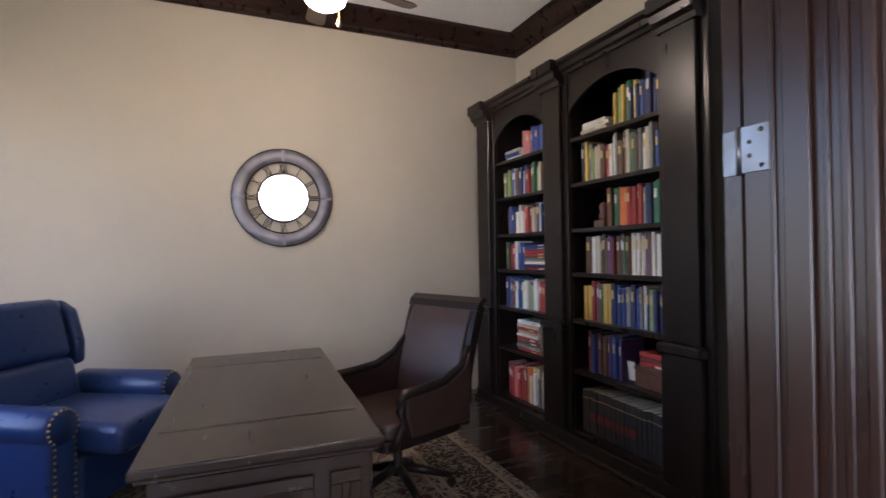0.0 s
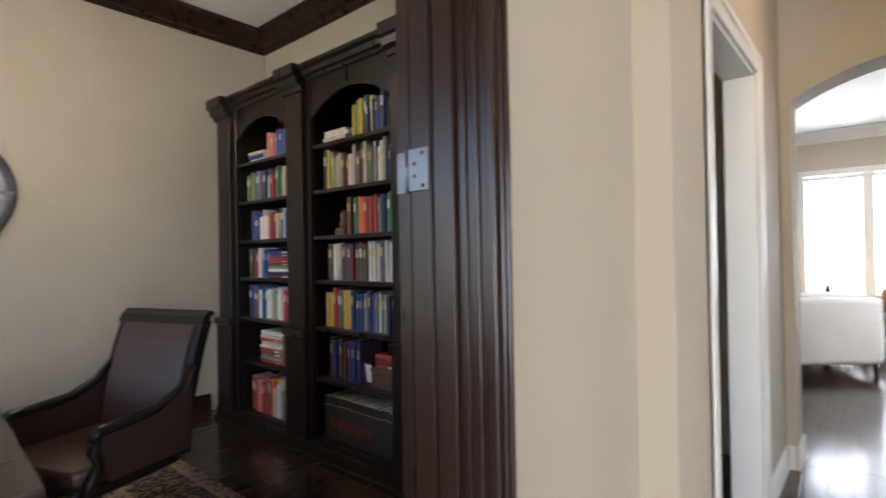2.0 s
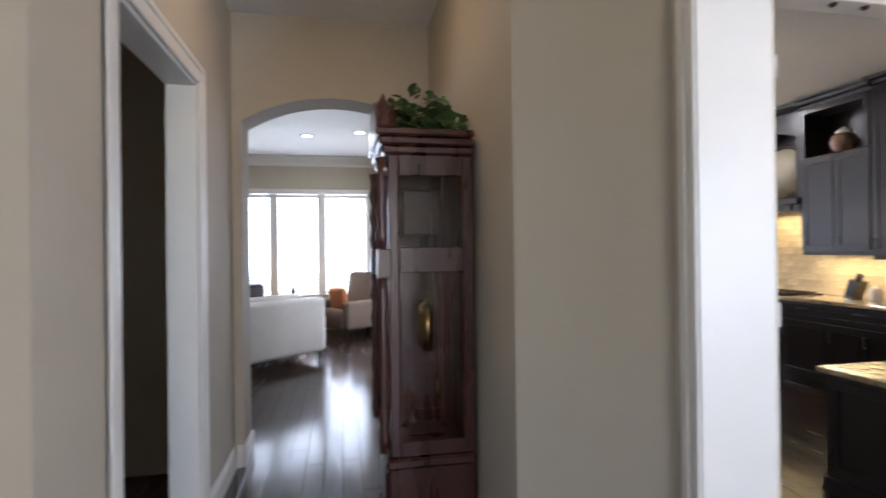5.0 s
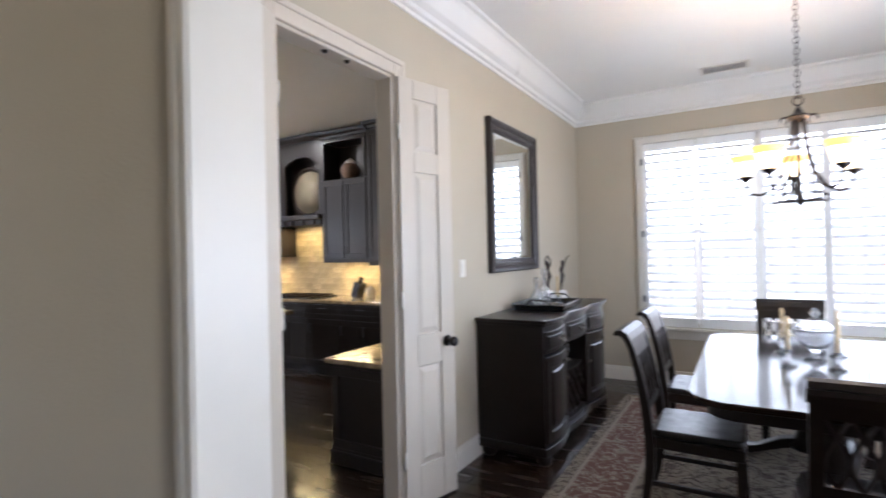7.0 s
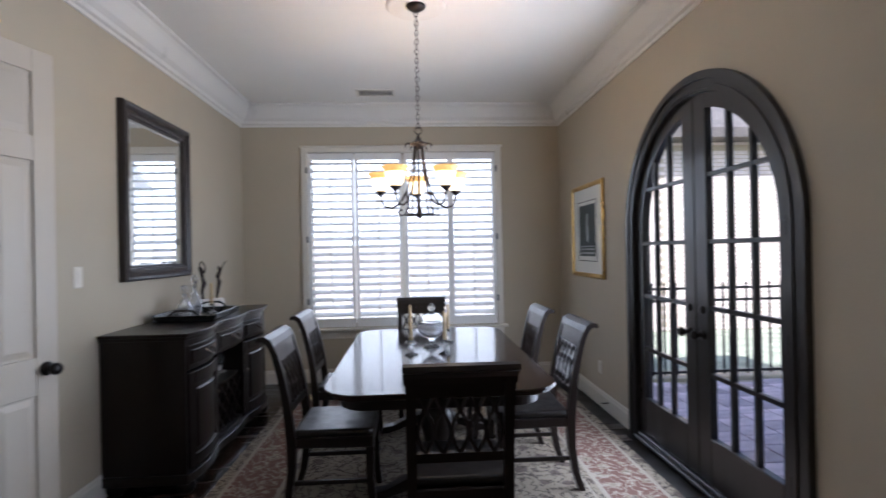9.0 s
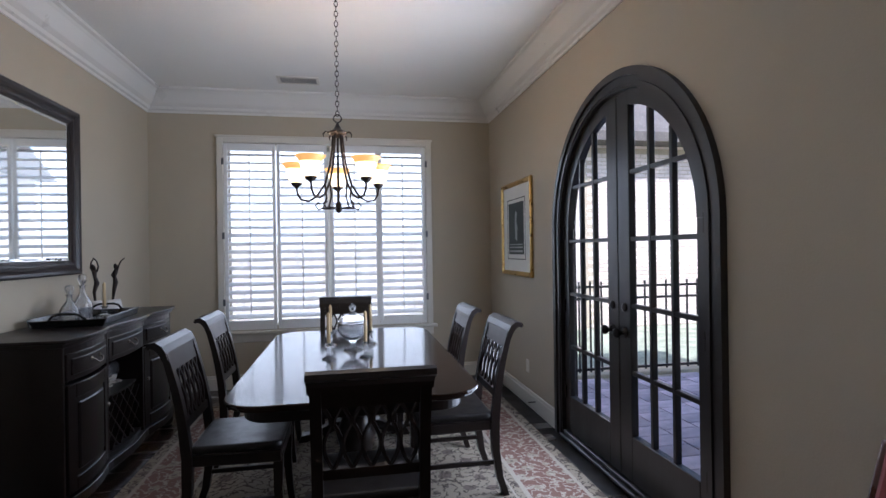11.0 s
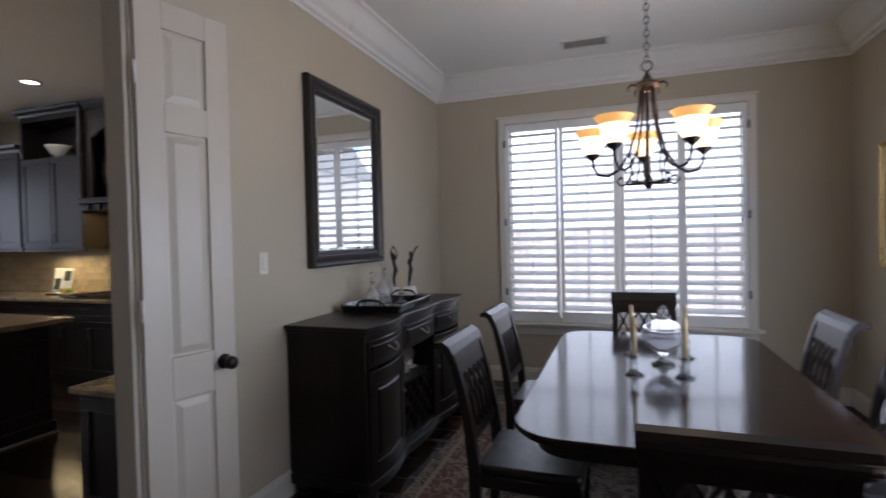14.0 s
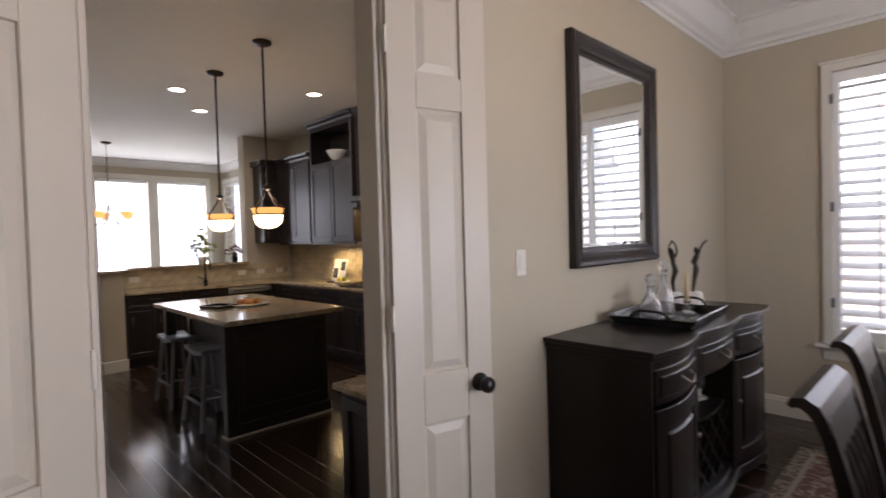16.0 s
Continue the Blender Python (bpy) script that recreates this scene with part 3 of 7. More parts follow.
panel_leaf("door_2", Matrix.Translation((1.885, -2.636, 0)) @ Matrix.Rotation(radians(-90 - 15), 4, "Z"), 0.40, 2.465, "narrow white panelled leaf of a double door, swung open", 1)
panel_leaf("door_3", Matrix.Translation((1.885, -1.776, 0)) @ Matrix.Rotation(radians(90 + 20), 4, "Z") @ Matrix.Diagonal((1, -1, 1, 1)), 0.40, 2.465, "narrow white panelled leaf of a double door, swung open", 1)
for y in (-2.13, -2.29):
    tagged(mesh_ob("door_catch", moved(lathe([(0.016, 0), (0.016, 0.006), (0.009, 0.012), (0.001, 0.016)], 12), Matrix.Translation((1.955, y, 2.454)) @ Matrix.Rotation(radians(180), 4, "X")), BRONZE), "small dark metal ball catch in the door head", "door catch", "ball catches")

# ---- dining room: things on the walls ----
FRAMEWOOD = mat("mirror_frame_dark", (0.026, 0.019, 0.017), 0.36, var=0.2, scale=30, rvar=0.03, spec=0.35)
GOLD = mat("gilt_frame", (0.55, 0.36, 0.12), 0.32, metal=0.85, var=0.2, scale=18, bump=0.08)
MATBOARD = mat("picture_mat", (0.72, 0.72, 0.68), 0.8, var=0.03)
PRINTDARK = mat("print_dark", (0.045, 0.055, 0.05), 0.7, var=0.35, scale=12)
PRINTLIGHT = mat("print_light", (0.30, 0.31, 0.30), 0.5, var=0.3, scale=20)


def frame_sweep(u0, u1, v0, v1, prof, c, s, axis="x"):
    """A mitred picture frame on the wall at c, its section as (inward, proud) pairs."""
    path = []
    for u, v, su, sv in ((u0, v0, 1, 1), (u1, v0, -1, 1), (u1, v1, -1, -1), (u0, v1, 1, -1)):
        path.append((c, u, v, 0, su, sv, s, 0, 0) if axis == "x" else (u, c, v, su, 0, sv, 0, s, 0))
    return sweep(prof, path, True)


mir = thing("wall_mirror", pose(1.918, -4.285, 1.897), "large mirror in a dark wooden frame hung on the wall", "mirror")
part("frame", frame_sweep(-0.487, 0.487, -0.60, 0.60, [(0, 0), (0, 0.040), (0.012, 0.052), (0.03, 0.046), (0.05, 0.03), (0.07, 0.034), (0.085, 0.03), (0.09, 0.02), (0.105, 0.018), (0.108, 0.0)], 0, -1), FRAMEWOOD, mir)
part("mirror_plate", prism([(-0.392, -0.505), (0.392, -0.505), (0.392, 0.505), (-0.392, 0.505)], -0.014, -0.004, "x"), MIRROR, mir, "silvered mirror glass")
part("bevel", frame_sweep(-0.392, 0.392, -0.505, 0.505, [(0, 0.010), (0, 0.0115), (0.028, 0.0165), (0.028, 0.010)], 0, -1), MIRROR, mir, "bevelled mirror edge")
pic = thing("framed_print", pose(-1.698, -5.25, 1.632), "small print in a gilt frame with a white mat", "picture")
part("frame", frame_sweep(-0.43, 0.43, -0.455, 0.455, [(0, 0), (0, 0.02), (0.01, 0.028), (0.03, 0.022), (0.042, 0.016), (0.045, 0)], 0, 1), GOLD, pic)
part("mat_board", box_bm(0.004, 0.010, -0.388, 0.388, -0.413, 0.413), MATBOARD, pic, "white mat board")
part("inner_line", frame_sweep(-0.26, 0.26, -0.30, 0.29, [(0, 0.010), (0, 0.012), (0.008, 0.012), (0.008, 0.010)], 0, 1), PRINTDARK, pic)
pr = part("print", box_bm(0.010, 0.0125, -0.22, 0.22, -0.25, 0.25), PRINTDARK, pic, "dark print with a pale abstract shape")
part("print_shape", join(prism([(-0.02, -0.10), (0.03, -0.12), (0.05, 0.0), (0.02, 0.07), (0.04, 0.15), (-0.01, 0.17), (-0.03, 0.08)], 0.0125, 0.0135, "x"), box_bm(0.0125, 0.0135, -0.19, 0.19, -0.23, -0.21), box_bm(0.0125, 0.0135, -0.19, 0.19, -0.19, -0.175), box_bm(0.0125, 0.0135, -0.19, 0.19, -0.16, -0.15)), PRINTLIGHT, pr)
sw = thing("light_switch", pose(1.92, -3.396, 1.35), "white rocker light switch plate", "light switch")
part("plate", box_bm(-0.006, 0, -0.036, 0.036, -0.06, 0.06, 0.003), TRIM, sw)
for dy in (0.0,):
    part("rocker", box_bm(-0.010, -0.005, dy - 0.015, dy + 0.015, -0.032, 0.032, 0.002), TRIM, sw)
for nm, mm in (("wall_outlet", pose(-1.698, -5.0, 0.36)),):
    ou = thing(nm, mm, "white wall outlet plate", "outlet")
    part("plate", box_bm(0, 0.006, -0.035, 0.035, -0.058, 0.058, 0.003), TRIM, ou)
    for dz in (-0.022, 0.022):
        part("socket", box_bm(0.005, 0.008, -0.015, 0.015, dz - 0.014, dz + 0.014, 0.002), TRIM, ou)
stp = thing("door_stop", pose(-1.684, -4.78, 0.09), "thin metal spring door stop on the baseboard", "door stop")
part("spring", tube([(0, 0, 0), (0.07, 0, 0)], 0.005), BRONZE, stp)
part("tip", tube([(0.07, 0, 0), (0.085, 0, 0)], 0.008), TRIM, stp)
vent = thing("ceiling_vent", pose(0.37, -5.68, 3.115), "white slatted air vent in the ceiling", "air vent")
part("frame", frame_bm(-0.20, 0.20, -0.11, 0.11, 0.03, -0.008, 0, "z"), TRIM, vent)
# No duct is modelled: a flat grey sheet gives the shade between the slats.
part("backing", box_bm(-0.17, 0.17, -0.08, 0.08, -0.003, -0.001), mat("vent_shade_grey", (0.30, 0.30, 0.30), 0.6), vent, "grey sheet standing in for the shade behind the slats")
for i in range(6):
    part("slat", moved(box_bm(-0.17, 0.17, -0.008, 0.008, -0.0008, 0.0008), Matrix.Translation((0, -0.064 + 0.0256 * i, -0.007)) @ Matrix.Rotation(radians(-20), 4, "X")), TRIM, vent)

# ---- dining room: sideboard ----
HANDLE = mat("pewter_pull", (0.22, 0.19, 0.16), 0.35, metal=0.9, var=0.2, scale=30)
RED = mat("wine_capsule", (0.20, 0.02, 0.02), 0.35)
BOTTLE = mat("wine_bottle_dark", (0.012, 0.02, 0.012), 0.08, coat=0.5)
CHINA = mat("white_china", (0.78, 0.76, 0.70), 0.2, var=0.03, coat=0.4)


def front_curve(u, depth):
    """How far the sideboard's front stands out along its length (u from 0 to 1)."""
    k = abs(u - 0.5) * 2
    return depth + 0.035 * math.cos((k - 0.72) * 5.2) if k > 0.36 else depth + 0.035 * math.cos(-0.36 * 5.2) + 0.028 * (math.cos(k / 0.36 * math.pi / 2))


def curved_slab(y0, y1, z0, z1, depth, u0=0.0, u1=1.0, back=0.0, n=26, grow=0.0, bevel=0.0):
    """A slab along y whose front follows the sideboard's curve; local x runs out from the wall."""
    pts = []
    for i in range(n + 1):
        t = i / n
        pts.append((front_curve(u0 + (u1 - u0) * t, depth) + grow, y0 + (y1 - y0) * t))
    return prism([(back, y1), (back, y0)] + pts, z0, z1, "z", bevel)


def sideboard():
    s = thing("sideboard", Matrix.Translation((1.914, -4.40, 0)) @ Matrix.Rotation(radians(180), 4, "Z"), "dark wooden serpentine sideboard with a wine rack", "sideboard")
    L, D, H = 1.65, 0.495, 0.99
    a, b = -L / 2, L / 2
    part("top", join(curved_slab(a - 0.03, b + 0.03, H - 0.022, H, D, grow=0.03, bevel=0.004), curved_slab(a - 0.015, b + 0.015, H - 0.045, H - 0.022, D, grow=0.012, bevel=0.003)), ESPRESSO, s, "polished dark wooden top")
    part("base", join(curved_slab(a - 0.012, b + 0.012, 0.07, 0.128, D, grow=0.012, bevel=0.004), curved_slab(a + 0.1, b - 0.1, 0.0, 0.08, D, grow=-0.08)), ESPRESSO, s)
    for y in (a + 0.05, b - 0.05):
        for x in (0.06, D - 0.02):
            part("foot", moved(lathe([(0.035, 0), (0.05, 0.02), (0.055, 0.05), (0.045, 0.075)], 14), Matrix.Translation((x, y, 0))), ESPRESSO, s)
    for y0, y1 in ((a, a + 0.022), (b - 0.022, b)):
        part("side_panel", join(box_bm(0.01, D + 0.005, y0, y1, 0.13, H - 0.04, 0.003), ), ESPRESSO, s)
    part("back_panel", box_bm(0.0, 0.012, a, b, 0.13, H - 0.04), ESPRESSO, s)
    part("front_rail", curved_slab(a + 0.02, b - 0.02, 0.904, H - 0.044, D, 0.012, 0.988, back=D - 0.10, grow=-0.006), ESPRESSO, s)
    cu = (0.33, 0.67)
    for u in cu:
        y = a + L * u
        part("divider", box_bm(0.012, D - 0.01, y - 0.012, y + 0.012, 0.13, H - 0.045, 0.002), ESPRESSO, s)
    part("niche_floor", curved_slab(a + L * cu[0], a + L * cu[1], 0.128, 0.155, D, *cu, back=0.012, grow=-0.02), ESPRESSO, s)
    part("shelf", curved_slab(a + L * cu[0], a + L * cu[1], 0.50, 0.515, D, *cu, back=0.012, grow=-0.05), ESPRESSO, s)
    w = L * 0.17 - 0.014
    # crossed boards of the wine rack
    ym, hz = a + L * 0.5, 0.345
    for sg in (-1, 1):
        for k in range(-2, 3):
            yc_ = k * 0.125
            lo, hi = max(-w, yc_ - hz / 2), min(w, yc_ + hz / 2)
            if hi - lo > 0.05:
                board = [(ym + sg * lo, 0.33 + (lo - yc_)), (ym + sg * hi, 0.33 + (hi - yc_))]
                (p0, q0), (p1, q1) = board
                part("wine_rack_board", prism([(p0, q0 - 0.008), (p1, q1 - 0.008), (p1, q1 + 0.008), (p0, q0 + 0.008)], 0.06, D - 0.035, "x"), ESPRESSO, s)
    for u0, u1 in ((0.018, 0.322), (0.338, 0.662), (0.678, 0.982)):
        y0, y1 = a + L * u0, a + L * u1
        dr = part("drawer", join(curved_slab(y0, y1, 0.755, 0.905, D, u0, u1, back=D - 0.12, grow=0.0, bevel=0.004), curved_slab(y0 + 0.03, y1 - 0.03, 0.785, 0.875, D, u0 + 0.018, u1 - 0.018, back=D - 0.05, grow=0.008, bevel=0.004)), ESPRESSO, s)
        um = (u0 + u1) / 2
        for du in ((-0.0,) if u1 - u0 < 0.3 else (0.0,)):
            x = front_curve(um, D) + 0.008
            y = (y0 + y1) / 2
            part("handle", join(tube([(x, y - 0.05, 0.845), (x + 0.018, y - 0.045, 0.835), (x + 0.026, y - 0.02, 0.815), (x + 0.026, y + 0.02, 0.815), (x + 0.018, y + 0.045, 0.835), (x, y + 0.05, 0.845)], 0.0045), moved(lathe([(0.013, 0), (0.01, 0.006), (0.003, 0.008)], 10), Matrix.Translation((x - 0.002, y - 0.05, 0.845)) @ Matrix.Rotation(radians(90), 4, "Y")), moved(lathe([(0.013, 0), (0.01, 0.006), (0.003, 0.008)], 10), Matrix.Translation((x - 0.002, y + 0.05, 0.845)) @ Matrix.Rotation(radians(90), 4, "Y"))), HANDLE, dr, "aged pewter bail pull")
    for u0, u1 in ((0.018, 0.322), (0.678, 0.982)):
        y0, y1 = a + L * u0, a + L * u1
        do = part("door", join(curved_slab(y0, y1, 0.145, 0.735, D, u0, u1, back=D - 0.03, grow=-0.008, bevel=0.003),
                              curved_slab(y0, y0 + 0.065, 0.145, 0.735, D, u0, u0 + 0.038, back=D - 0.03, grow=0.004, bevel=0.003, n=6),
                              curved_slab(y1 - 0.065, y1, 0.145, 0.735, D, u1 - 0.038, u1, back=D - 0.03, grow=0.004, bevel=0.003, n=6),
                              curved_slab(y0 + 0.065, y1 - 0.065, 0.145, 0.22, D, u0 + 0.038, u1 - 0.038, back=D - 0.03, grow=0.004, bevel=0.003),
                              curved_slab(y0 + 0.065, y1 - 0.065, 0.655, 0.735, D, u0 + 0.038, u1 - 0.038, back=D - 0.03, grow=0.004, bevel=0.003)), ESPRESSO, s)
        part("door_panel", curved_slab(y0 + 0.09, y1 - 0.09, 0.25, 0.625, D, u0 + 0.053, u1 - 0.053, back=D - 0.03, grow=0.004, bevel=0.008), ESPRESSO, do)
        yk = y1 - 0.03 if u0 < 0.5 else y0 + 0.03
        part("handle", moved(lathe([(0.006, 0), (0.006, 0.012), (0.014, 0.018), (0.012, 0.026), (0.001, 0.028)], 12), Matrix.Translation((front_curve(u1 if u0 < 0.5 else u0, D), yk, 0.5)) @ Matrix.Rotation(radians(90), 4, "Y")), HANDLE, do)
    return s


sideboard()
for i, (y, z) in enumerate([(-4.40 + dy, z) for dy, z in ((-0.125, 0.255), (0.0, 0.255), (0.125, 0.255), (-0.0625, 0.32), (0.0625, 0.32), (0.19, 0.32), (0.0, 0.385), (-0.125, 0.385))]):
    wb = thing("wine_bottle", Matrix.Translation((1.60, y, z)) @ Matrix.Rotation(radians(-90), 4, "Y"), "dark wine bottle lying in the sideboard's wine rack", "bottle", "bottles in the wine rack")
    part("bottle", lathe([(0.001, -0.2), (0.037, -0.2), (0.037, -0.02), (0.03, 0.01), (0.015, 0.04), (0.014, 0.06)], 14), BOTTLE, wb)
    part("capsule", lathe([(0.0155, 0.05), (0.0155, 0.10), (0.001, 0.101)], 12), RED if i % 2 else GOLD, wb)
for i, (y, z) in enumerate(((-4.42, 0.517), (-4.46, 0.533), (-4.56, 0.517))):
    cp = thing("china_cup", pose(1.60, y, z), "white china cup on a saucer in the sideboard niche", "cup", "cups in the niche")
    part("saucer", lathe([(0.03, 0), (0.07, 0.012), (0.068, 0.014), (0.02, 0.004)], 20), CHINA, cp)
    part("cup", join(lathe([(0.02, 0.006), (0.03, 0.01), (0.042, 0.06), (0.039, 0.06), (0.02, 0.014)], 18), tube([(0, 0.04, 0.05), (0, 0.06, 0.045), (0, 0.06, 0.025), (0, 0.035, 0.02)], 0.004)), CHINA, cp)
for i in range(4):
    gl = thing("hanging_glass", pose(1.58, -4.24 - 0.11 * i, 0.75) @ Matrix.Rotation(radians(180), 4, "X"), "clear stemmed glass hanging upside down in the niche", "wine glass", "glasses in the niche")
    part("foot", lathe([(0.035, 0), (0.034, 0.003), (0.004, 0.008)], 18), CRYSTAL, gl)
    part("bowl", lathe([(0.004, 0.008), (0.004, 0.07), (0.03, 0.095), (0.036, 0.13), (0.03, 0.165), (0.028, 0.165), (0.034, 0.13), (0.028, 0.098), (0.001, 0.08)], 18), CRYSTAL, gl)
# tray, decanters, candle, sculptures
BLACKLAC = mat("black_lacquer", (0.010, 0.009, 0.009), 0.2, var=0.2, coat=0.5)
WAX = mat("candle_wax_cream", (0.62, 0.47, 0.26), 0.5, var=0.05)
STATUEBASE = mat("white_marble", (0.72, 0.70, 0.67), 0.35, var=0.08, scale=15)
tr = thing("serving_tray", pose(1.65, -4.37, 0.991, 0, 0, 4), "black lacquered serving tray with cut handles on the sideboard", "tray")
part("bottom", box_bm(-0.19, 0.19, -0.29, 0.29, 0, 0.012, 0.003), BLACKLAC, tr)
for sx in (-1, 1):
    part("rim", moved(box_bm(-0.005, 0.005, -0.31, 0.31, 0, 0.055, 0.003), Matrix.Translation((sx * 0.195, 0, 0.004)) @ Matrix.Rotation(radians(18 * sx), 4, "Y")), BLACKLAC, tr)
for sy in (-1, 1):
    rim = [(-0.2, 0.0), (0.2, 0.0), (0.215, 0.05), (0.10, 0.055), (0.075, 0.085), (0.045, 0.092), (-0.045, 0.092), (-0.075, 0.085), (-0.10, 0.055), (-0.215, 0.05)]
    part("handle", join(*[moved(bm, Matrix.Translation((0, sy * 0.295, 0.004)) @ Matrix.Rotation(radians(-18 * sy), 4, "X")) for bm in (prism([(-0.2, 0), (0.2, 0), (0.212, 0.045), (-0.212, 0.045)], -0.005, 0.005, "y"), tube([(-0.10, 0, 0.045), (-0.075, 0, 0.075), (-0.045, 0, 0.085), (0.045, 0, 0.085), (0.075, 0, 0.075), (0.10, 0, 0.045)], 0.008))]), BLACKLAC, tr)
for nm, at, sc in (("decanter", (1.70, -4.24, 1.004), 1.0), ("decanter", (1.68, -4.36, 1.004), 1.28)):
    dc = thing(nm, Matrix.Translation(at) @ Matrix.Diagonal((1, 1, sc, 1)), "cut crystal decanter with a ball stopper on the tray" if sc < 1.1 else "tall cut crystal decanter with a ball stopper on the tray", "decanter", "decanters on the tray")
    part("bottle", lathe([(0.05, 0), (0.058, 0.01), (0.055, 0.08), (0.04, 0.11), (0.018, 0.14), (0.016, 0.17), (0.026, 0.18), (0.013, 0.178), (0.012, 0.14), (0.03, 0.105), (0.045, 0.08), (0.047, 0.02), (0.001, 0.015)], 10), CRYSTAL, dc)
    part("stopper", lathe([(0.012, 0.165), (0.012, 0.185), (0.024, 0.2), (0.028, 0.215), (0.022, 0.235), (0.001, 0.243)], 8), CRYSTAL, dc)


def candle_stick(at, h, tall, label, group=""):
    c = thing("candlestick", pose(*at), label, "candlestick", group)
    part("holder", lathe([(0.045, 0), (0.043, 0.008), (0.018, 0.018), (0.012, h * 0.35), (0.022, h * 0.5), (0.012, h * 0.65), (0.016, h * 0.85), (0.024, h), (0.013, h), (0.012, h * 0.8), (0.001, h * 0.78)], 12), CRYSTAL, c)
    part("candle", lathe([(0.0115, h * 0.8), (0.0105, h * 0.8 + tall), (0.004, h * 0.8 + tall + 0.012), (0.001, h * 0.8 + tall + 0.014)], 12), WAX, c, "cream taper candle")
    return c


candle_stick((1.62, -4.53, 1.004), 0.07, 0.17, "short crystal candlestick with a cream taper on the tray")
for dx, dy, sg in ((1.785, -4.77, 1), (1.695, -4.86, -1)):
    st = [lathe([(0.055, 0), (0.058, 0.02), (0.05, 0.07), (0.042, 0.09), (0.001, 0.091)], 14)]
    if sg > 0:
        fig = [tube([(0, 0, 0.09), (0, -0.006, 0.15), (0, 0.012, 0.21), (0, 0.0, 0.25), (0, -0.004, 0.285), (0, 0.0, 0.305)], [0.008, 0.012, 0.018, 0.012, 0.017, 0.007], 8), tube([(0, 0.0, 0.30), (0, -0.012, 0.318), (0, -0.018, 0.335)], [0.011, 0.016, 0.006], 8),
               tube([(0, -0.012, 0.285), (0, -0.026, 0.315), (0, -0.022, 0.35), (0, -0.006, 0.375)], [0.008, 0.006, 0.005, 0.004], 6), tube([(0, 0.012, 0.285), (0, 0.022, 0.32), (0, 0.012, 0.355), (0, -0.010, 0.38)], [0.008, 0.006, 0.005, 0.004], 6)]
    else:
        fig = [tube([(0, -0.008, 0.09), (0, 0.0, 0.15), (0, 0.012, 0.21), (0, 0.006, 0.25), (0, 0.014, 0.285), (0, 0.016, 0.305)], [0.008, 0.013, 0.018, 0.012, 0.017, 0.007], 8), tube([(0, 0.016, 0.30), (0, 0.014, 0.32), (0, 0.008, 0.337)], [0.011, 0.016, 0.006], 8),
               tube([(0, 0.022, 0.288), (0, 0.035, 0.325), (0, 0.05, 0.355), (0, 0.075, 0.375)], [0.008, 0.006, 0.005, 0.004], 6), tube([(0, 0.004, 0.285), (0, -0.012, 0.255), (0, 0.004, 0.23)], [0.008, 0.006, 0.004], 6)]
    ob = thing("figurine", pose(dx, dy, 0.991, 0, 0, 108 + 6 * sg) @ Matrix.Diagonal((1.0, 1.0, 1.12, 1)), "slender dark metal dancer sculpture on a white base", "sculpture", "dancer sculptures")
    part("base", st[0], STATUEBASE, ob, "white stone base")
    part("figure", join(*fig), IRON, ob)

# ---- dining room: table and chairs ----
LEATHER = mat("seat_leather_dark", (0.011, 0.009, 0.0085), 0.36, var=0.2, scale=14, bump=0.15, bscale=160, spec=0.32)


def rounded(x0, x1, y0, y1, r, n=8):
    pts = []
    for cx, cy, a in ((x1 - r, y1 - r, 0), (x0 + r, y1 - r, 90), (x0 + r, y0 + r, 180), (x1 - r, y0 + r, 270)):
        for i in range(n + 1):
            t = radians(a + 90 * i / n)
            pts.append((cx + r * math.cos(t), cy + r * math.sin(t)))
    return pts


def dining_table():
    t = thing("dining_table", pose(-0.12, -3.955, 0), "long dark polished wooden dining table with rounded corners", "table")
    part("tabletop", join(prism(rounded(-0.615, 0.615, -1.055, 1.055, 0.2), 0.742, 0.762, "z", 0.006, 2), prism(rounded(-0.60, 0.60, -1.04, 1.04, 0.19), 0.725, 0.742, "z", 0.005)), TABLEWOOD, t, "mirror-polished dark tabletop")
    part("apron", prism(rounded(-0.53, 0.53, -0.96, 0.96, 0.14), 0.655, 0.726, "z", 0.003), ESPRESSO, t)
    for sy in (-0.55, 0.55):
        ped = part("pedestal", moved(lathe([(0.13, 0.09), (0.14, 0.12), (0.10, 0.16), (0.07, 0.24), (0.09, 0.36), (0.11, 0.44), (0.08, 0.52), (0.07, 0.58), (0.14, 0.63), (0.16, 0.656)], 20), Matrix.Translation((0, sy, 0))), ESPRESSO, t)
        for sx in (-1, 1):
            part("foot", moved(prism([(0.05, 0.15), (0.18, 0.13), (0.32, 0.06), (0.40, 0.05), (0.42, 0.0), (0.36, 0.0), (0.30, 0.02), (0.15, 0.07), (0.05, 0.08)], -0.045, 0.045, "y", 0.006), Matrix.Translation((0, sy, 0.012)) @ Matrix.Rotation(0 if sx > 0 else math.pi, 4, "Z")), ESPRESSO, ped)
    part("stretcher", box_bm(-0.03, 0.03, -0.5, 0.5, 0.13, 0.19, 0.006), ESPRESSO, t)
    return t


dining_table()


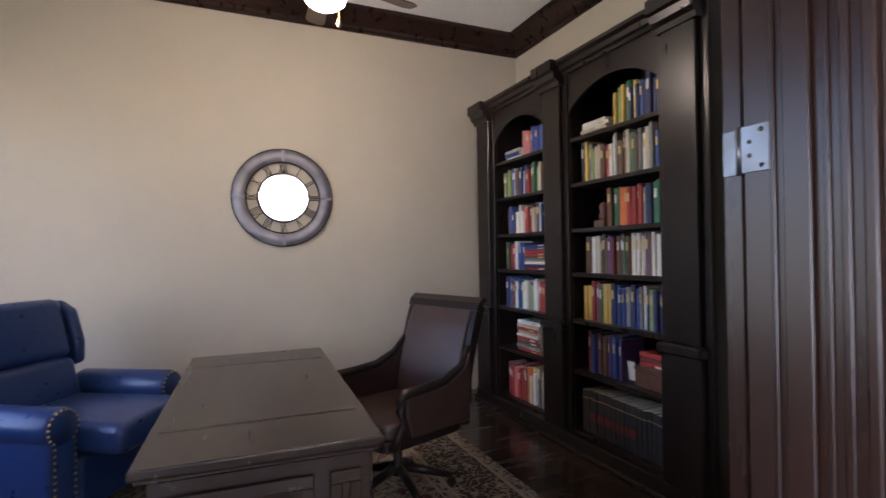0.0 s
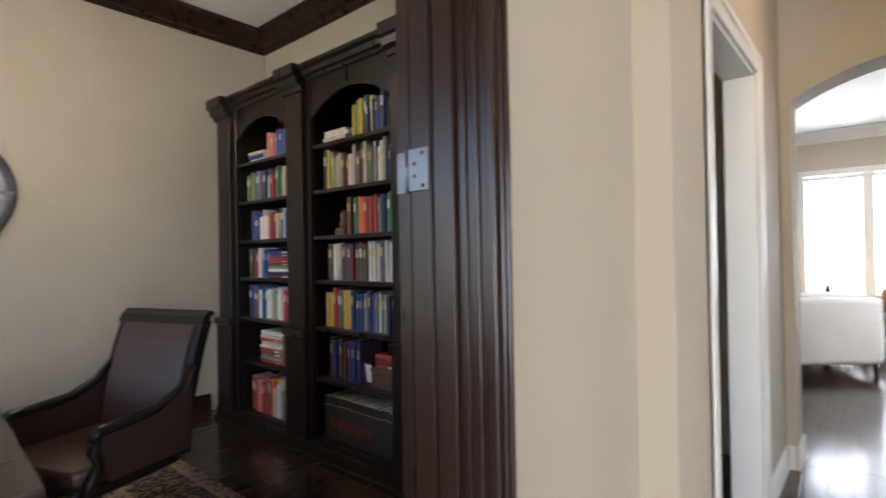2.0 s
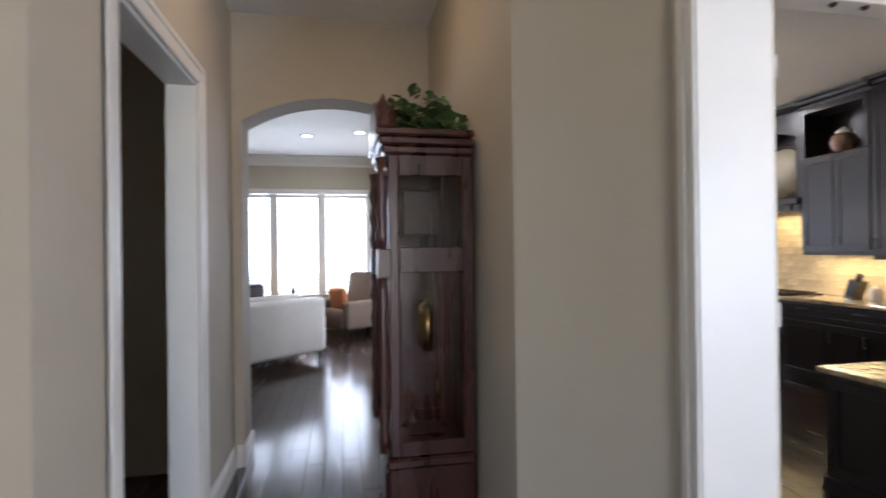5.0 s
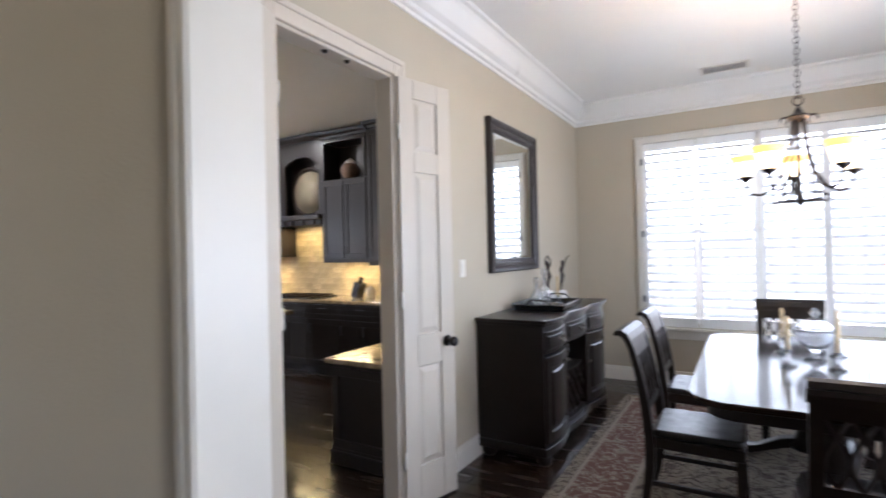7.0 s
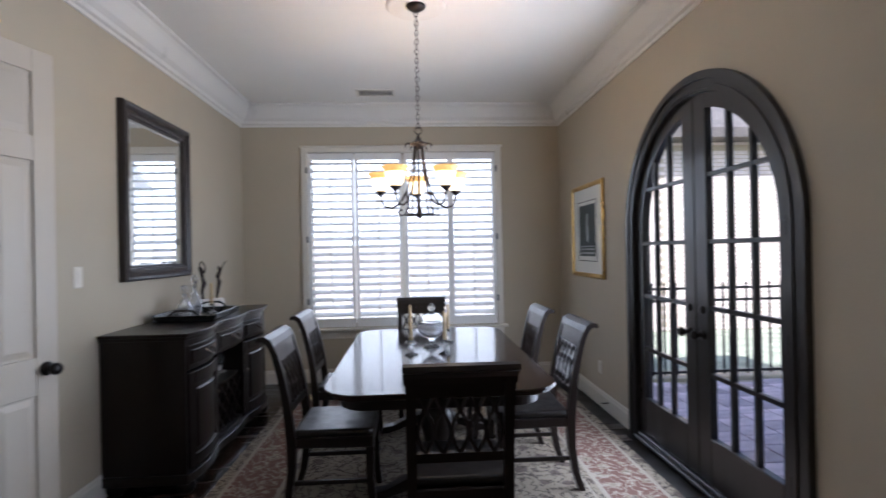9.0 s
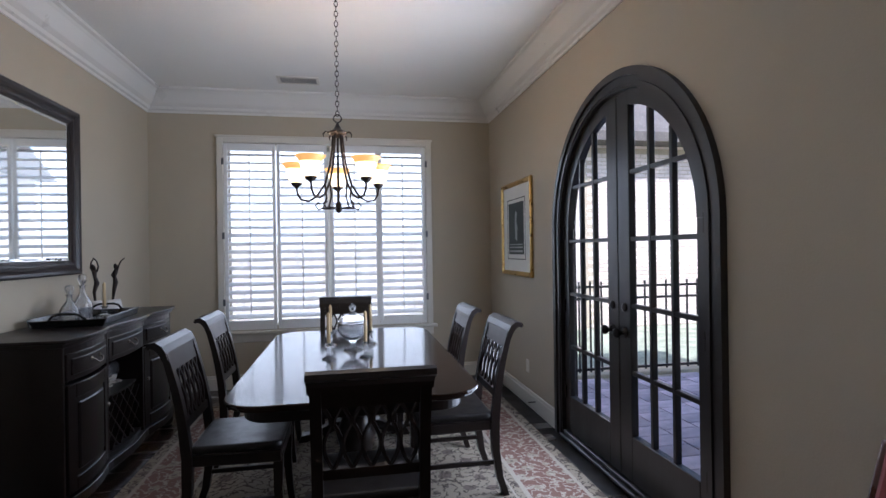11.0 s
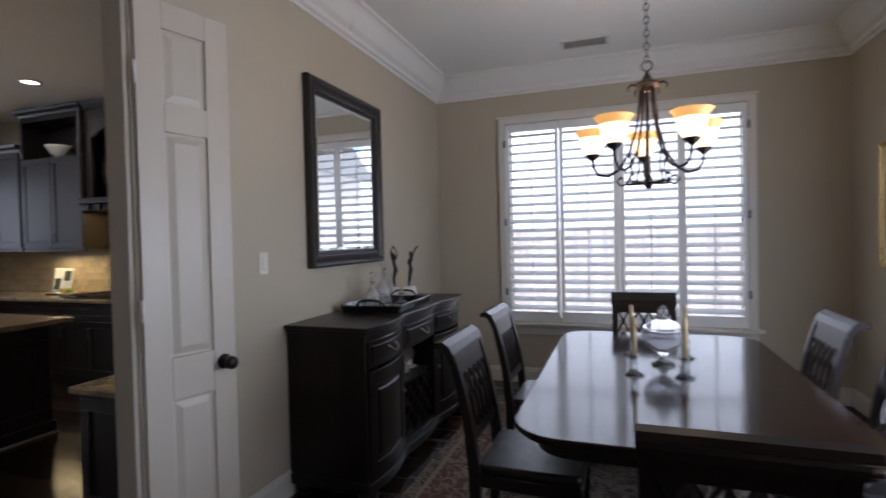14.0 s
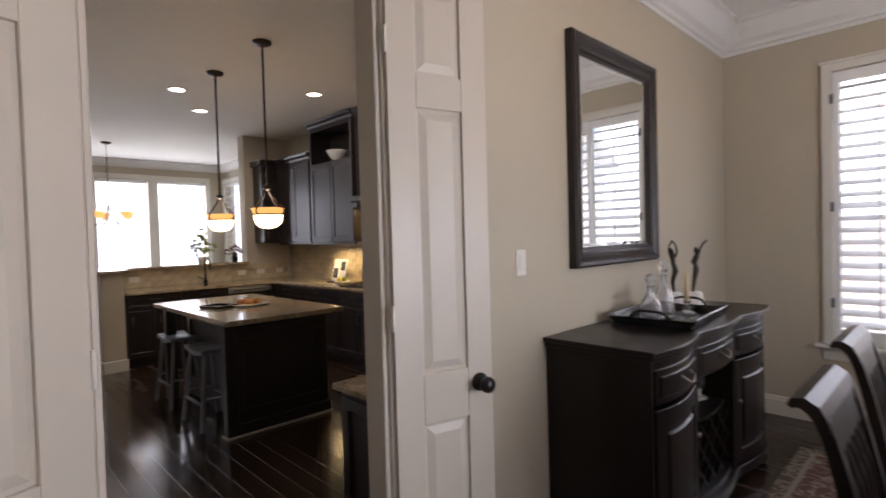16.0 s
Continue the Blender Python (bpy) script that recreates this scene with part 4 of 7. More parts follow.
def strip(points, width, thick, bevel=0.0):
    """A flat bar swept through points in the yz plane, width along x."""
    bm = bmesh.new()
    rings = []
    pts = [Vector((0, y, z)) for y, z in points]
    for i, p in enumerate(pts):
        d = (pts[min(i + 1, len(pts) - 1)] - pts[max(i - 1, 0)]).normalized()
        nrm = Vector((0, d.z, -d.y))
        th = thick if not isinstance(thick, (list, tuple)) else thick[i]
        rings.append([bm.verts.new(p + Vector((sx * width / 2, 0, 0)) + nrm * sn * th / 2) for sx, sn in ((-1, -1), (1, -1), (1, 1), (-1, 1))])
    for a, b in zip(rings, rings[1:]):
        for k in range(4):
            bm.faces.new((a[k], a[(k + 1) % 4], b[(k + 1) % 4], b[k]))
    bm.faces.new(rings[0][::-1])
    bm.faces.new(rings[-1])
    bmesh.ops.recalc_face_normals(bm, faces=bm.faces)
    return bm


def back_y(z):
    """The lean of the chair's back posts: y at height z."""
    t = (z - 0.46) / 0.54
    return -0.215 - 0.03 * t - 0.075 * t * t


def dining_chair(m):
    c = thing("dining_chair", m, "dark wooden dining chair with interlaced back and scrolled top rail", "chair", "chairs round the table")
    post = [(-0.275, 0.0), (-0.235, 0.12), (-0.212, 0.28), (-0.21, 0.44)] + [(back_y(z), z) for z in (0.5, 0.6, 0.7, 0.8, 0.9, 0.955)]
    for sx in (-1, 1):
        part("back_post", moved(strip(post, 0.042, [0.034, 0.038, 0.045, 0.05, 0.046, 0.042, 0.038, 0.035, 0.032, 0.03]), Matrix.Translation((sx * 0.205, 0, 0))), ESPRESSO, c)
        part("front_leg", moved(strip([(0.235, 0.0), (0.222, 0.10), (0.212, 0.25), (0.215, 0.43)], 0.042, [0.032, 0.036, 0.042, 0.048]), Matrix.Translation((sx * 0.195, 0, 0))), ESPRESSO, c)
    top = [(back_y(0.93), 0.925), (back_y(0.96), 0.955), (back_y(0.985) - 0.008, 0.983), (back_y(1.0) - 0.028, 1.0), (back_y(1.0) - 0.05, 0.998), (back_y(1.0) - 0.058, 0.985)]
    part("top_rail", strip(top, 0.47, [0.026, 0.03, 0.034, 0.032, 0.026, 0.018]), ESPRESSO, c, "scrolled dark wooden top rail")
    part("crest_panel", strip([(back_y(z), z) for z in (0.865, 0.9, 0.93)], 0.37, 0.018), ESPRESSO, c)
    part("lower_rail", strip([(back_y(z), z) for z in (0.575, 0.60, 0.615)], 0.37, 0.02), ESPRESSO, c)
    slats = []
    for i in range(5):
        x = -0.145 + 0.0725 * i
        for sg in (-1, 1):
            pts = []
            for k in range(11):
                z = 0.61 + 0.26 * k / 10
                pts.append((x + sg * 0.0345 * math.sin(math.pi * min(1, k / 10 * 1.35)) * (1 if k < 8 else 1), back_y(z), z))
            pts = [(px + sg * 0.034 * max(0, (k - 7.4) / 2.6), py, pz) for k, (px, py, pz) in enumerate(pts)]
            slats.append(tube(pts, 0.0085, 5, False))
    part("back_lattice", join(*slats), ESPRESSO, c, "interlaced narrow wooden slats")
    part("seat_frame", prism([(-0.215, -0.22), (0.215, -0.22), (0.235, 0.235), (-0.235, 0.235)], 0.395, 0.455, "z", 0.006), ESPRESSO, c)
    seat = prism(rounded(-0.225, 0.225, -0.20, 0.235, 0.04, 5), 0.455, 0.495, "z", 0.016, 3)
    part("seat", seat, LEATHER, c, "dark leather seat pad")
    for sx in (-1, 1):
        part("stretcher", box_bm(sx * 0.2 - 0.009, sx * 0.2 + 0.009, -0.215, 0.20, 0.19, 0.215, 0.003), ESPRESSO, c)
    return c


chair0 = dining_chair(pose(0.485, -3.425, 0, 0, 0, 90))
for x, y, rz in ((0.525, -4.33, 90), (-0.70, -3.60, -90), (-0.645, -4.335, -90), (-0.17, -2.76, 180), (-0.055, -4.985, 0)):
    copy_thing(chair0, pose(x, y, 0, 0, 0, rz))


# ---- dining room: rug ----
def rug_material(name, hx, hy, field, band, line, motif, scale):
    m = bpy.data.materials.new(name)
    m.use_nodes = True
    nt = m.node_tree
    b = nt.nodes["Principled BSDF"]
    b.inputs["Roughness"].default_value = 0.95
    b.inputs["Specular IOR Level"].default_value = 0.15
    tc = nt.nodes.new("ShaderNodeTexCoord")
    sep = nt.nodes.new("ShaderNodeSeparateXYZ")
    nt.links.new(tc.outputs["Object"], sep.inputs[0])

    def mth(op, a, bb=None):
        n = nt.nodes.new("ShaderNodeMath")
        n.operation = op
        for i, v in enumerate((a, bb)):
            if v is None:
                continue
            if isinstance(v, (int, float)):
                n.inputs[i].default_value = v
            else:
                nt.links.new(v, n.inputs[i])
        return n.outputs[0]
    dx = mth("SUBTRACT", hx, mth("ABSOLUTE", sep.outputs[0]))
    dy = mth("SUBTRACT", hy, mth("ABSOLUTE", sep.outputs[1]))
    d = mth("MINIMUM", dx, dy)

    def step(lo, hi):
        return mth("MULTIPLY", mth("GREATER_THAN", d, lo), mth("LESS_THAN", d, hi))

    def mix(f, a, c):
        n = nt.nodes.new("ShaderNodeMix")
        n.data_type = "RGBA"
        nt.links.new(f, n.inputs[0])
        for i, v in ((6, a), (7, c)):
            if isinstance(v, tuple):
                n.inputs[i].default_value = (*v, 1)
            else:
                nt.links.new(v, n.inputs[i])
        return n.outputs[2]
    vo = nt.nodes.new("ShaderNodeTexVoronoi")
    vo.inputs["Scale"].default_value = scale
    nt.links.new(tc.outputs["Object"], vo.inputs["Vector"])
    vd = vo.outputs["Distance"]
    no = nt.nodes.new("ShaderNodeTexNoise")
    no.inputs["Scale"].default_value, no.inputs["Detail"].default_value = scale * 2.2, 5
    nt.links.new(tc.outputs["Object"], no.inputs["Vector"])
    flower = mth("LESS_THAN", mth("ADD", vd, mth("MULTIPLY", mth("SUBTRACT", no.outputs[0], 0.5), 0.5)), 0.26)
    core = mth("LESS_THAN", vd, 0.12)
    vine = mth("LESS_THAN", mth("ABSOLUTE", mth("SUBTRACT", no.outputs[0], 0.5)), 0.028)
    col = mix(flower, field, motif)
    col = mix(vine, col, tuple(0.55 * c for c in motif))
    bandcol = mix(flower, band, field)
    bandcol = mix(core, bandcol, motif)
    bandcol = mix(vine, bandcol, line)
    col = mix(step(0.10, 0.42), col, bandcol)
    for a, w in ((0.075, 0.025), (0.42, 0.03), (0.50, 0.012)):
        col = mix(step(a, a + w), col, line)
    fine = nt.nodes.new("ShaderNodeTexNoise")
    fine.inputs["Scale"].default_value = 260
    nt.links.new(tc.outputs["Object"], fine.inputs["Vector"])
    hs = nt.nodes.new("ShaderNodeHueSaturation")
    nt.links.new(mth("ADD", mth("MULTIPLY", fine.outputs[0], 0.7), 0.65), hs.inputs["Value"])
    nt.links.new(col, hs.inputs["Color"])
    nt.links.new(hs.outputs[0], b.inputs["Base Color"])
    bp = nt.nodes.new("ShaderNodeBump")
    bp.inputs["Strength"].default_value, bp.inputs["Distance"].default_value = 0.5, 0.004
    nt.links.new(fine.outputs[0], bp.inputs["Height"])
    nt.links.new(bp.outputs[0], b.inputs["Normal"])
    return m


RUG = rug_material("rug_beige_red", 1.41, 1.78, (0.235, 0.20, 0.155), (0.15, 0.085, 0.068), (0.30, 0.265, 0.22), (0.12, 0.095, 0.08), 7)
ob = tagged(mesh_ob("area_rug", box_bm(-1.41, 1.41, -1.78, 1.78, 0, 0.011, 0.003), RUG), "beige and rust red oriental rug under the dining table", "rug")
ob.location = (-0.12, -3.80, 0.001)

# ---- dining room: on the table ----
jar = thing("crystal_jar", pose(-0.11, -4.07, 0.762), "footed cut crystal jar with a pointed lid on the table", "jar")
part("bowl", lathe([(0.062, 0), (0.06, 0.008), (0.02, 0.03), (0.018, 0.055), (0.06, 0.085), (0.098, 0.13), (0.103, 0.165), (0.10, 0.19), (0.094, 0.19), (0.096, 0.165), (0.09, 0.133), (0.05, 0.093), (0.001, 0.08)], 16), CRYSTAL, jar)
part("lid", lathe([(0.104, 0.192), (0.10, 0.205), (0.07, 0.23), (0.03, 0.25), (0.015, 0.262), (0.026, 0.285), (0.02, 0.305), (0.001, 0.325)], 16), CRYSTAL, jar)
for x, y in ((0.04, -3.83), (-0.19, -3.83), (0.045, -4.28), (-0.24, -4.26)):
    candle_stick((x, y, 0.762), 0.10, 0.20, "crystal candlestick with a cream taper candle on the table", "table candlesticks")

# ---- dining room: chandelier ----
GLOW = emit("shade_glow", (1.0, 0.74, 0.38), 1.5, (0.8, 0.6, 0.35))
AMBER = emit("amber_glass_lit", (1.0, 0.48, 0.12), 0.42, (0.75, 0.45, 0.16))
BULB = emit("bulb_glow", (1.0, 0.86, 0.62), 5)
PLASTER = mat("plaster_white", (0.74, 0.72, 0.68), 0.7, var=0.04)
ch = thing("chandelier", pose(-0.035, -3.76, 0), "five-arm iron chandelier with lit amber glass shades", "chandelier")
part("canopy", moved(lathe([(0.065, 0), (0.062, -0.012), (0.04, -0.03), (0.012, -0.04), (0.001, -0.041)], 24), Matrix.Translation((0, 0, 3.092))), IRON, ch)
zt, k = 3.055, 0
links = []
while zt > 2.285:
    l = tube([(0.011 * math.cos(a), 0, 0.019 * math.sin(a)) for a in [6.28319 * i / 10 for i in range(11)]], 0.0026, 5)
    links.append(moved(l, Matrix.Translation((0, 0, zt - 0.019)) @ Matrix.Rotation(radians(90 * (k % 2)), 4, "Z")))
    zt -= 0.031
    k += 1
part("chain", join(*links), IRON, ch)
part("ring", tube([(0.024 * math.cos(a), 0, 2.262 + 0.024 * math.sin(a)) for a in [6.28319 * i / 16 for i in range(17)]], 0.004, 6), IRON, ch)
part("crown", join(moved(lathe([(0.006, 2.24), (0.012, 2.22), (0.03, 2.19), (0.055, 2.18), (0.06, 2.172), (0.055, 2.165), (0.03, 2.155), (0.012, 2.14)], 20), Matrix.Identity(4)), *[tube([(0.05 * math.cos(a), 0.05 * math.sin(a), 2.17), (0.075 * math.cos(a), 0.075 * math.sin(a), 2.175), (0.09 * math.cos(a), 0.09 * math.sin(a), 2.16), (0.088 * math.cos(a), 0.088 * math.sin(a), 2.14)], [0.006, 0.006, 0.005, 0.002], 6) for a in [6.28319 * i / 5 + 0.3 for i in range(5)]]), IRON, ch)
for i in range(5):
    a = 6.28319 * i / 5 + 0.35 + math.pi
    c, s = math.cos(a), math.sin(a)
    prof = [(0.028, 2.17), (0.036, 2.08), (0.05, 1.98), (0.085, 1.86), (0.14, 1.78), (0.19, 1.755), (0.24, 1.765), (0.262, 1.80), (0.268, 1.845)]
    arm = part("arm", join(tube([(r * c, r * s, z) for r, z in prof], [0.007] * 9, 8), tube([(r * c, r * s, z) for r, z in ((0.085, 1.86), (0.075, 1.77), (0.10, 1.71), (0.128, 1.70), (0.15, 1.725), (0.128, 1.745), (0.12, 1.735))], 0.0055, 6), tube([(0.02 * c, 0.02 * s, 1.705), (0.10 * c, 0.10 * s, 1.706)], 0.006, 6)), IRON, ch)
    T = Matrix.Translation((0.268 * c, 0.268 * s, 0))
    part("cup", moved(lathe([(0.006, 1.835), (0.012, 1.842), (0.034, 1.862), (0.036, 1.87), (0.02, 1.872)], 16), T), IRON, arm)
    part("shade", moved(lathe([(0.032, 1.870), (0.05, 1.895), (0.057, 1.93), (0.064, 1.955), (0.060, 1.955), (0.052, 1.93), (0.046, 1.898), (0.03, 1.874)], 24, False), T), GLOW, arm, "lit cream glass bell shade")
    part("shade_rim", moved(lathe([(0.064, 1.955), (0.072, 1.972), (0.088, 1.988), (0.085, 1.991), (0.068, 1.974), (0.060, 1.955)], 24, False), T), AMBER, arm, "amber flared glass rim")
    part("bulb", moved(lathe([(0.012, 1.875), (0.024, 1.90), (0.026, 1.925), (0.016, 1.95), (0.001, 1.955)], 14), T), BULB, arm)
part("hub", lathe([(0.001, 1.675), (0.014, 1.685), (0.022, 1.70), (0.018, 1.73), (0.008, 1.75), (0.006, 2.15)], 14), IRON, ch)
for i in range(5):
    a = 6.28319 * i / 5 + 0.35 + math.pi
    point_lamp("chandelier_bulb", (-0.035 + 0.268 * math.cos(a), -3.76 + 0.268 * math.sin(a), 2.0), LAMP_W, WARM, 0.03)
med = tagged(mesh_ob("ceiling_medallion", moved(lathe([(0.20, 0.0), (0.20, -0.012), (0.185, -0.022), (0.165, -0.016), (0.15, -0.018), (0.12, -0.028), (0.09, -0.018), (0.075, -0.02), (0.001, -0.021)], 40), Matrix.Translation((-0.035, -3.80, 3.115))), PLASTER), "round white plaster ceiling medallion above the chandelier", "medallion")

# ---- dining room: red armchair by the arched door ----
REDFAB = mat("rose_red_upholstery", (0.30, 0.075, 0.075), 0.75, var=0.15, scale=30, bump=0.2, bscale=300, sheen=0.3)
MAHOG = mat("mahogany", (0.075, 0.022, 0.012), 0.3, var=0.3, scale=12, stretch=(1, 1, 0.2), coat=0.4)
rc = thing("armchair", pose(-1.25, -1.42, 0, 0, 0, -82), "rose red upholstered armchair with a carved dark frame", "armchair")
part("seat", prism(rounded(-0.27, 0.27, -0.22, 0.30, 0.06, 5), 0.38, 0.48, "z", 0.025, 3), REDFAB, rc)
part("seat_frame", prism(rounded(-0.28, 0.28, -0.23, 0.31, 0.06, 5), 0.32, 0.385, "z", 0.006), MAHOG, rc)
bk = [(-0.25, 0.48), (-0.27, 0.7), (-0.25, 0.88), (-0.17, 0.95), (0, 0.99), (0.17, 0.95), (0.25, 0.88), (0.27, 0.7), (0.25, 0.48)]
part("backrest", moved(prism(bk, -0.035, 0.035, "y", 0.015, 2), Matrix.Translation((0, -0.21, 0)) @ Matrix.Rotation(radians(10), 4, "X") @ Matrix.Translation((0, 0, 0.0))), REDFAB, rc)
part("back_frame", moved(tube([(x * 1.03, 0, z + 0.012) for x, z in bk], 0.018, 8), Matrix.Translation((0, -0.21, 0)) @ Matrix.Rotation(radians(10), 4, "X")), MAHOG, rc)
for sx in (-1, 1):
    part("arm_pad", moved(box_bm(-0.045, 0.045, -0.20, 0.16, -0.028, 0.028, 0.02, 3), Matrix.Translation((sx * 0.303, -0.02, 0.685))), REDFAB, rc, "rose red padded arm")
    part("arm", join(tube([(sx * 0.26, -0.24, 0.68), (sx * 0.30, -0.05, 0.66), (sx * 0.31, 0.12, 0.65), (sx * 0.31, 0.20, 0.62), (sx * 0.28, 0.20, 0.50), (sx * 0.27, 0.18, 0.38)], 0.02, 8)), MAHOG, rc)
    for y0, y1 in ((0.27, 0.30), (-0.20, -0.27)):
        part("leg", tube([(sx * 0.24, y0, 0.34), (sx * 0.26, y0 * 1.05, 0.2), (sx * 0.25, y1, 0.0)], [0.03, 0.022, 0.016], 8), MAHOG, rc)

# ---- study: door, trim ----
sd = casing("casing_study_door", "y", 0.70, -1, -1.0, 0.80, 2.50, DARKTRIM, "dark stained fluted casing of the study doorway", w=0.05, d=0.03)
structure("jamb_study_door", join(box_bm(0.81, 0.835, 0.70, 0.916, 0, 2.50, 0.003), box_bm(-1.0, -0.975, 0.70, 0.916, 0, 2.50, 0.003), box_bm(-0.975, 0.81, 0.70, 0.916, 2.475, 2.50, 0.003), box_bm(0.797, 0.81, 0.78, 0.83, 0, 2.475, 0.003), box_bm(0.803, 0.81, 0.72, 0.735, 0, 2.475, 0.003), box_bm(0.804, 0.81, 0.752, 0.762, 0, 2.475, 0.002), box_bm(0.803, 0.81, 0.848, 0.858, 0, 2.475, 0.003), box_bm(0.835, 0.91, 0.892, 0.916, 0, 2.57, 0.004)), DARKTRIM, "dark stained door lining", "door frame")
dl = tagged(new("door_4"), "dark stained panelled study door swung flat against the wall", "door", kind="structure")
dl.matrix_basis = pose(0.827, 0.931, 0)
part("door_leaf", join(box_bm(0, 0.12, 0, 0.045, 0.012, 2.47, 0.003), box_bm(0.68, 0.80, 0, 0.045, 0.012, 2.47, 0.003), box_bm(0.12, 0.68, 0, 0.045, 0.012, 0.28, 0.003), box_bm(0.12, 0.68, 0, 0.045, 0.95, 1.10, 0.003), box_bm(0.12, 0.68, 0, 0.045, 2.32, 2.47, 0.003)), DARKTRIM, dl)
for z0, z1 in ((0.28, 0.95), (1.10, 2.32)):
    part("panel", box_bm(0.12, 0.68, 0.012, 0.033, z0, z1, 0.006), DARKTRIM, dl)
for z in (0.45, 1.62, 2.25):
    hg = part("hinge", join(box_bm(-0.004, -0.0005, 0.004, 0.042, z - 0.048, z + 0.048, 0.001), box_bm(-0.0205, -0.0175, -0.072, -0.012, z - 0.048, z + 0.048, 0.001), tube([(-0.012, -0.004, z - 0.05), (-0.012, -0.004, z + 0.05)], 0.008, 10)), STEEL, dl, "brushed nickel butt hinge")
    part("screw", join(*[moved(lathe([(0.005, 0), (0.004, 0.0015), (0.001, 0.002)], 8), Matrix.Translation((-0.0205, yy, z + dz)) @ Matrix.Rotation(radians(-90), 4, "Y")) for yy, dz in ((-0.055, -0.036), (-0.03, -0.014), (-0.03, 0.014), (-0.055, 0.036))]), IRON, hg)
crown("crown_study", -2.42, 2.75, 0.96, 4.87, 3.68, DARKTRIM, "dark stained crown moulding", 0.19, 0.17)
structure("baseboard_study", base_bm([("y", 4.87, -2.42, 2.15, -1), ("x", -2.42, 0.96, 4.87, 1)], 0.16), DARKTRIM, "dark stained baseboard", "baseboard")

# ---- study: bookcase ----
CASE = mat("bookcase_stain", (0.013, 0.0085, 0.007), 0.30, var=0.15, scale=12, stretch=(1, 1, 0.15), coat=0.0, spec=0.32, rvar=0.03, bump=0.04)
bc = thing("bookcase", pose(0, 0, 0), "built-in dark stained bookcase with two arched bays and pilasters", "bookcase")
F = 2.13
part("side_panel", box_bm(F, 2.745, 4.555, 4.585, 0.0, 2.72, 0.003), CASE, bc)
part("side_panel", box_bm(F, 2.745, 2.03, 2.06, 0.0, 2.72, 0.003), CASE, bc)
part("back_panel", box_bm(2.52, 2.54, 2.06, 4.555, 0.1, 2.72), CASE, bc)
part("plinth", join(box_bm(F - 0.05, 2.745, 2.03, 4.60, 0.001, 0.11, 0.004), box_bm(F - 0.07, F - 0.05, 2.03, 4.62, 0.001, 0.03, 0.006)), CASE, bc)
prof = [(0, 0), (-0.02, 0.0), (-0.03, 0.02), (-0.05, 0.03), (-0.06, 0.06), (-0.085, 0.075), (-0.085, 0.10), (0, 0.10)]
part("cornice", join(prism([(F + p, 2.69 + q) for p, q in prof], 2.03, 4.64, "y"), box_bm(F, 2.745, 2.03, 4.62, 2.70, 2.785)), CASE, bc)
for y0, y1 in ((4.27, 4.585), (3.19, 3.50), (2.03, 2.36)):
    p = part("pilaster", join(box_bm(F - 0.012, F + 0.02, y0, y1, 0.11, 2.70, 0.004), box_bm(F - 0.045, F - 0.012, y0 + 0.05, y1 - 0.05, 0.9, 2.62, 0.005), box_bm(F - 0.065, F - 0.012, y0 + 0.035, y1 - 0.035, 0.11, 0.84, 0.005)), CASE, bc)
    part("capital", join(prism([(F - 0.012 + a, 2.62 + b) for a, b in ((0, 0), (-0.045, 0), (-0.055, 0.03), (-0.085, 0.05), (-0.095, 0.09), (-0.12, 0.10), (-0.12, 0.175), (0, 0.175))], y0 + 0.03, y1 - 0.03, "y")), CASE, p)
    part("waist_block", box_bm(F - 0.085, F - 0.012, y0 + 0.02, y1 - 0.02, 0.84, 0.90, 0.012), CASE, p)
for y0, y1 in ((3.50, 4.27), (2.36, 3.19)):
    part("arch_board", wall_bm("x", F, F + 0.022, y0, y1, 2.36, 2.70, [(y0, y1, 2.36, 2.56, 0.15)]), CASE, bc)
    part("bay_side", box_bm(F + 0.02, 2.52, y0 - 0.02, y0 + 0.002, 0.11, 2.70), CASE, bc)
    part("bay_side", box_bm(F + 0.02, 2.52, y1 - 0.002, y1 + 0.02, 0.11, 2.70), CASE, bc)
    for z in (2.22, 1.895, 1.57, 1.255, 0.92, 0.56, 0.13):
        part("shelf", box_bm(F + 0.005, 2.52, y0 + 0.002, y1 - 0.002, z - 0.028, z, 0.003), CASE, bc)

# ---- study: books ----
BOOKCOL = {"red": (0.30, 0.03, 0.025), "dred": (0.14, 0.02, 0.02), "or": (0.55, 0.14, 0.03), "ye": (0.60, 0.40, 0.08), "gr": (0.03, 0.13, 0.07), "lg": (0.22, 0.28, 0.10), "bl": (0.03, 0.06, 0.22), "nav": (0.018, 0.025, 0.09), "wh": (0.62, 0.60, 0.55), "cr": (0.48, 0.42, 0.32), "br": (0.11, 0.055, 0.03), "gy": (0.20, 0.20, 0.20), "bk": (0.03, 0.03, 0.034), "pu": (0.09, 0.05, 0.16), "pk": (0.45, 0.16, 0.15)}
BOOKMAT = {k: mat("book_" + k, c, 0.55, var=0.12, scale=20) for k, c in BOOKCOL.items()}
PAGES = mat("book_pages", (0.60, 0.55, 0.44), 0.85, var=0.06, scale=60)
LETTER = mat("book_lettering", (0.55, 0.42, 0.18), 0.4, metal=0.5)
COLOUR = {"red": "red", "dred": "dark red", "or": "orange", "ye": "yellow", "gr": "green", "lg": "pale green", "bl": "blue", "nav": "navy", "wh": "white", "cr": "cream", "br": "brown", "gy": "grey", "bk": "black", "pu": "purple", "pk": "pink"}
BOOKMESH = {}
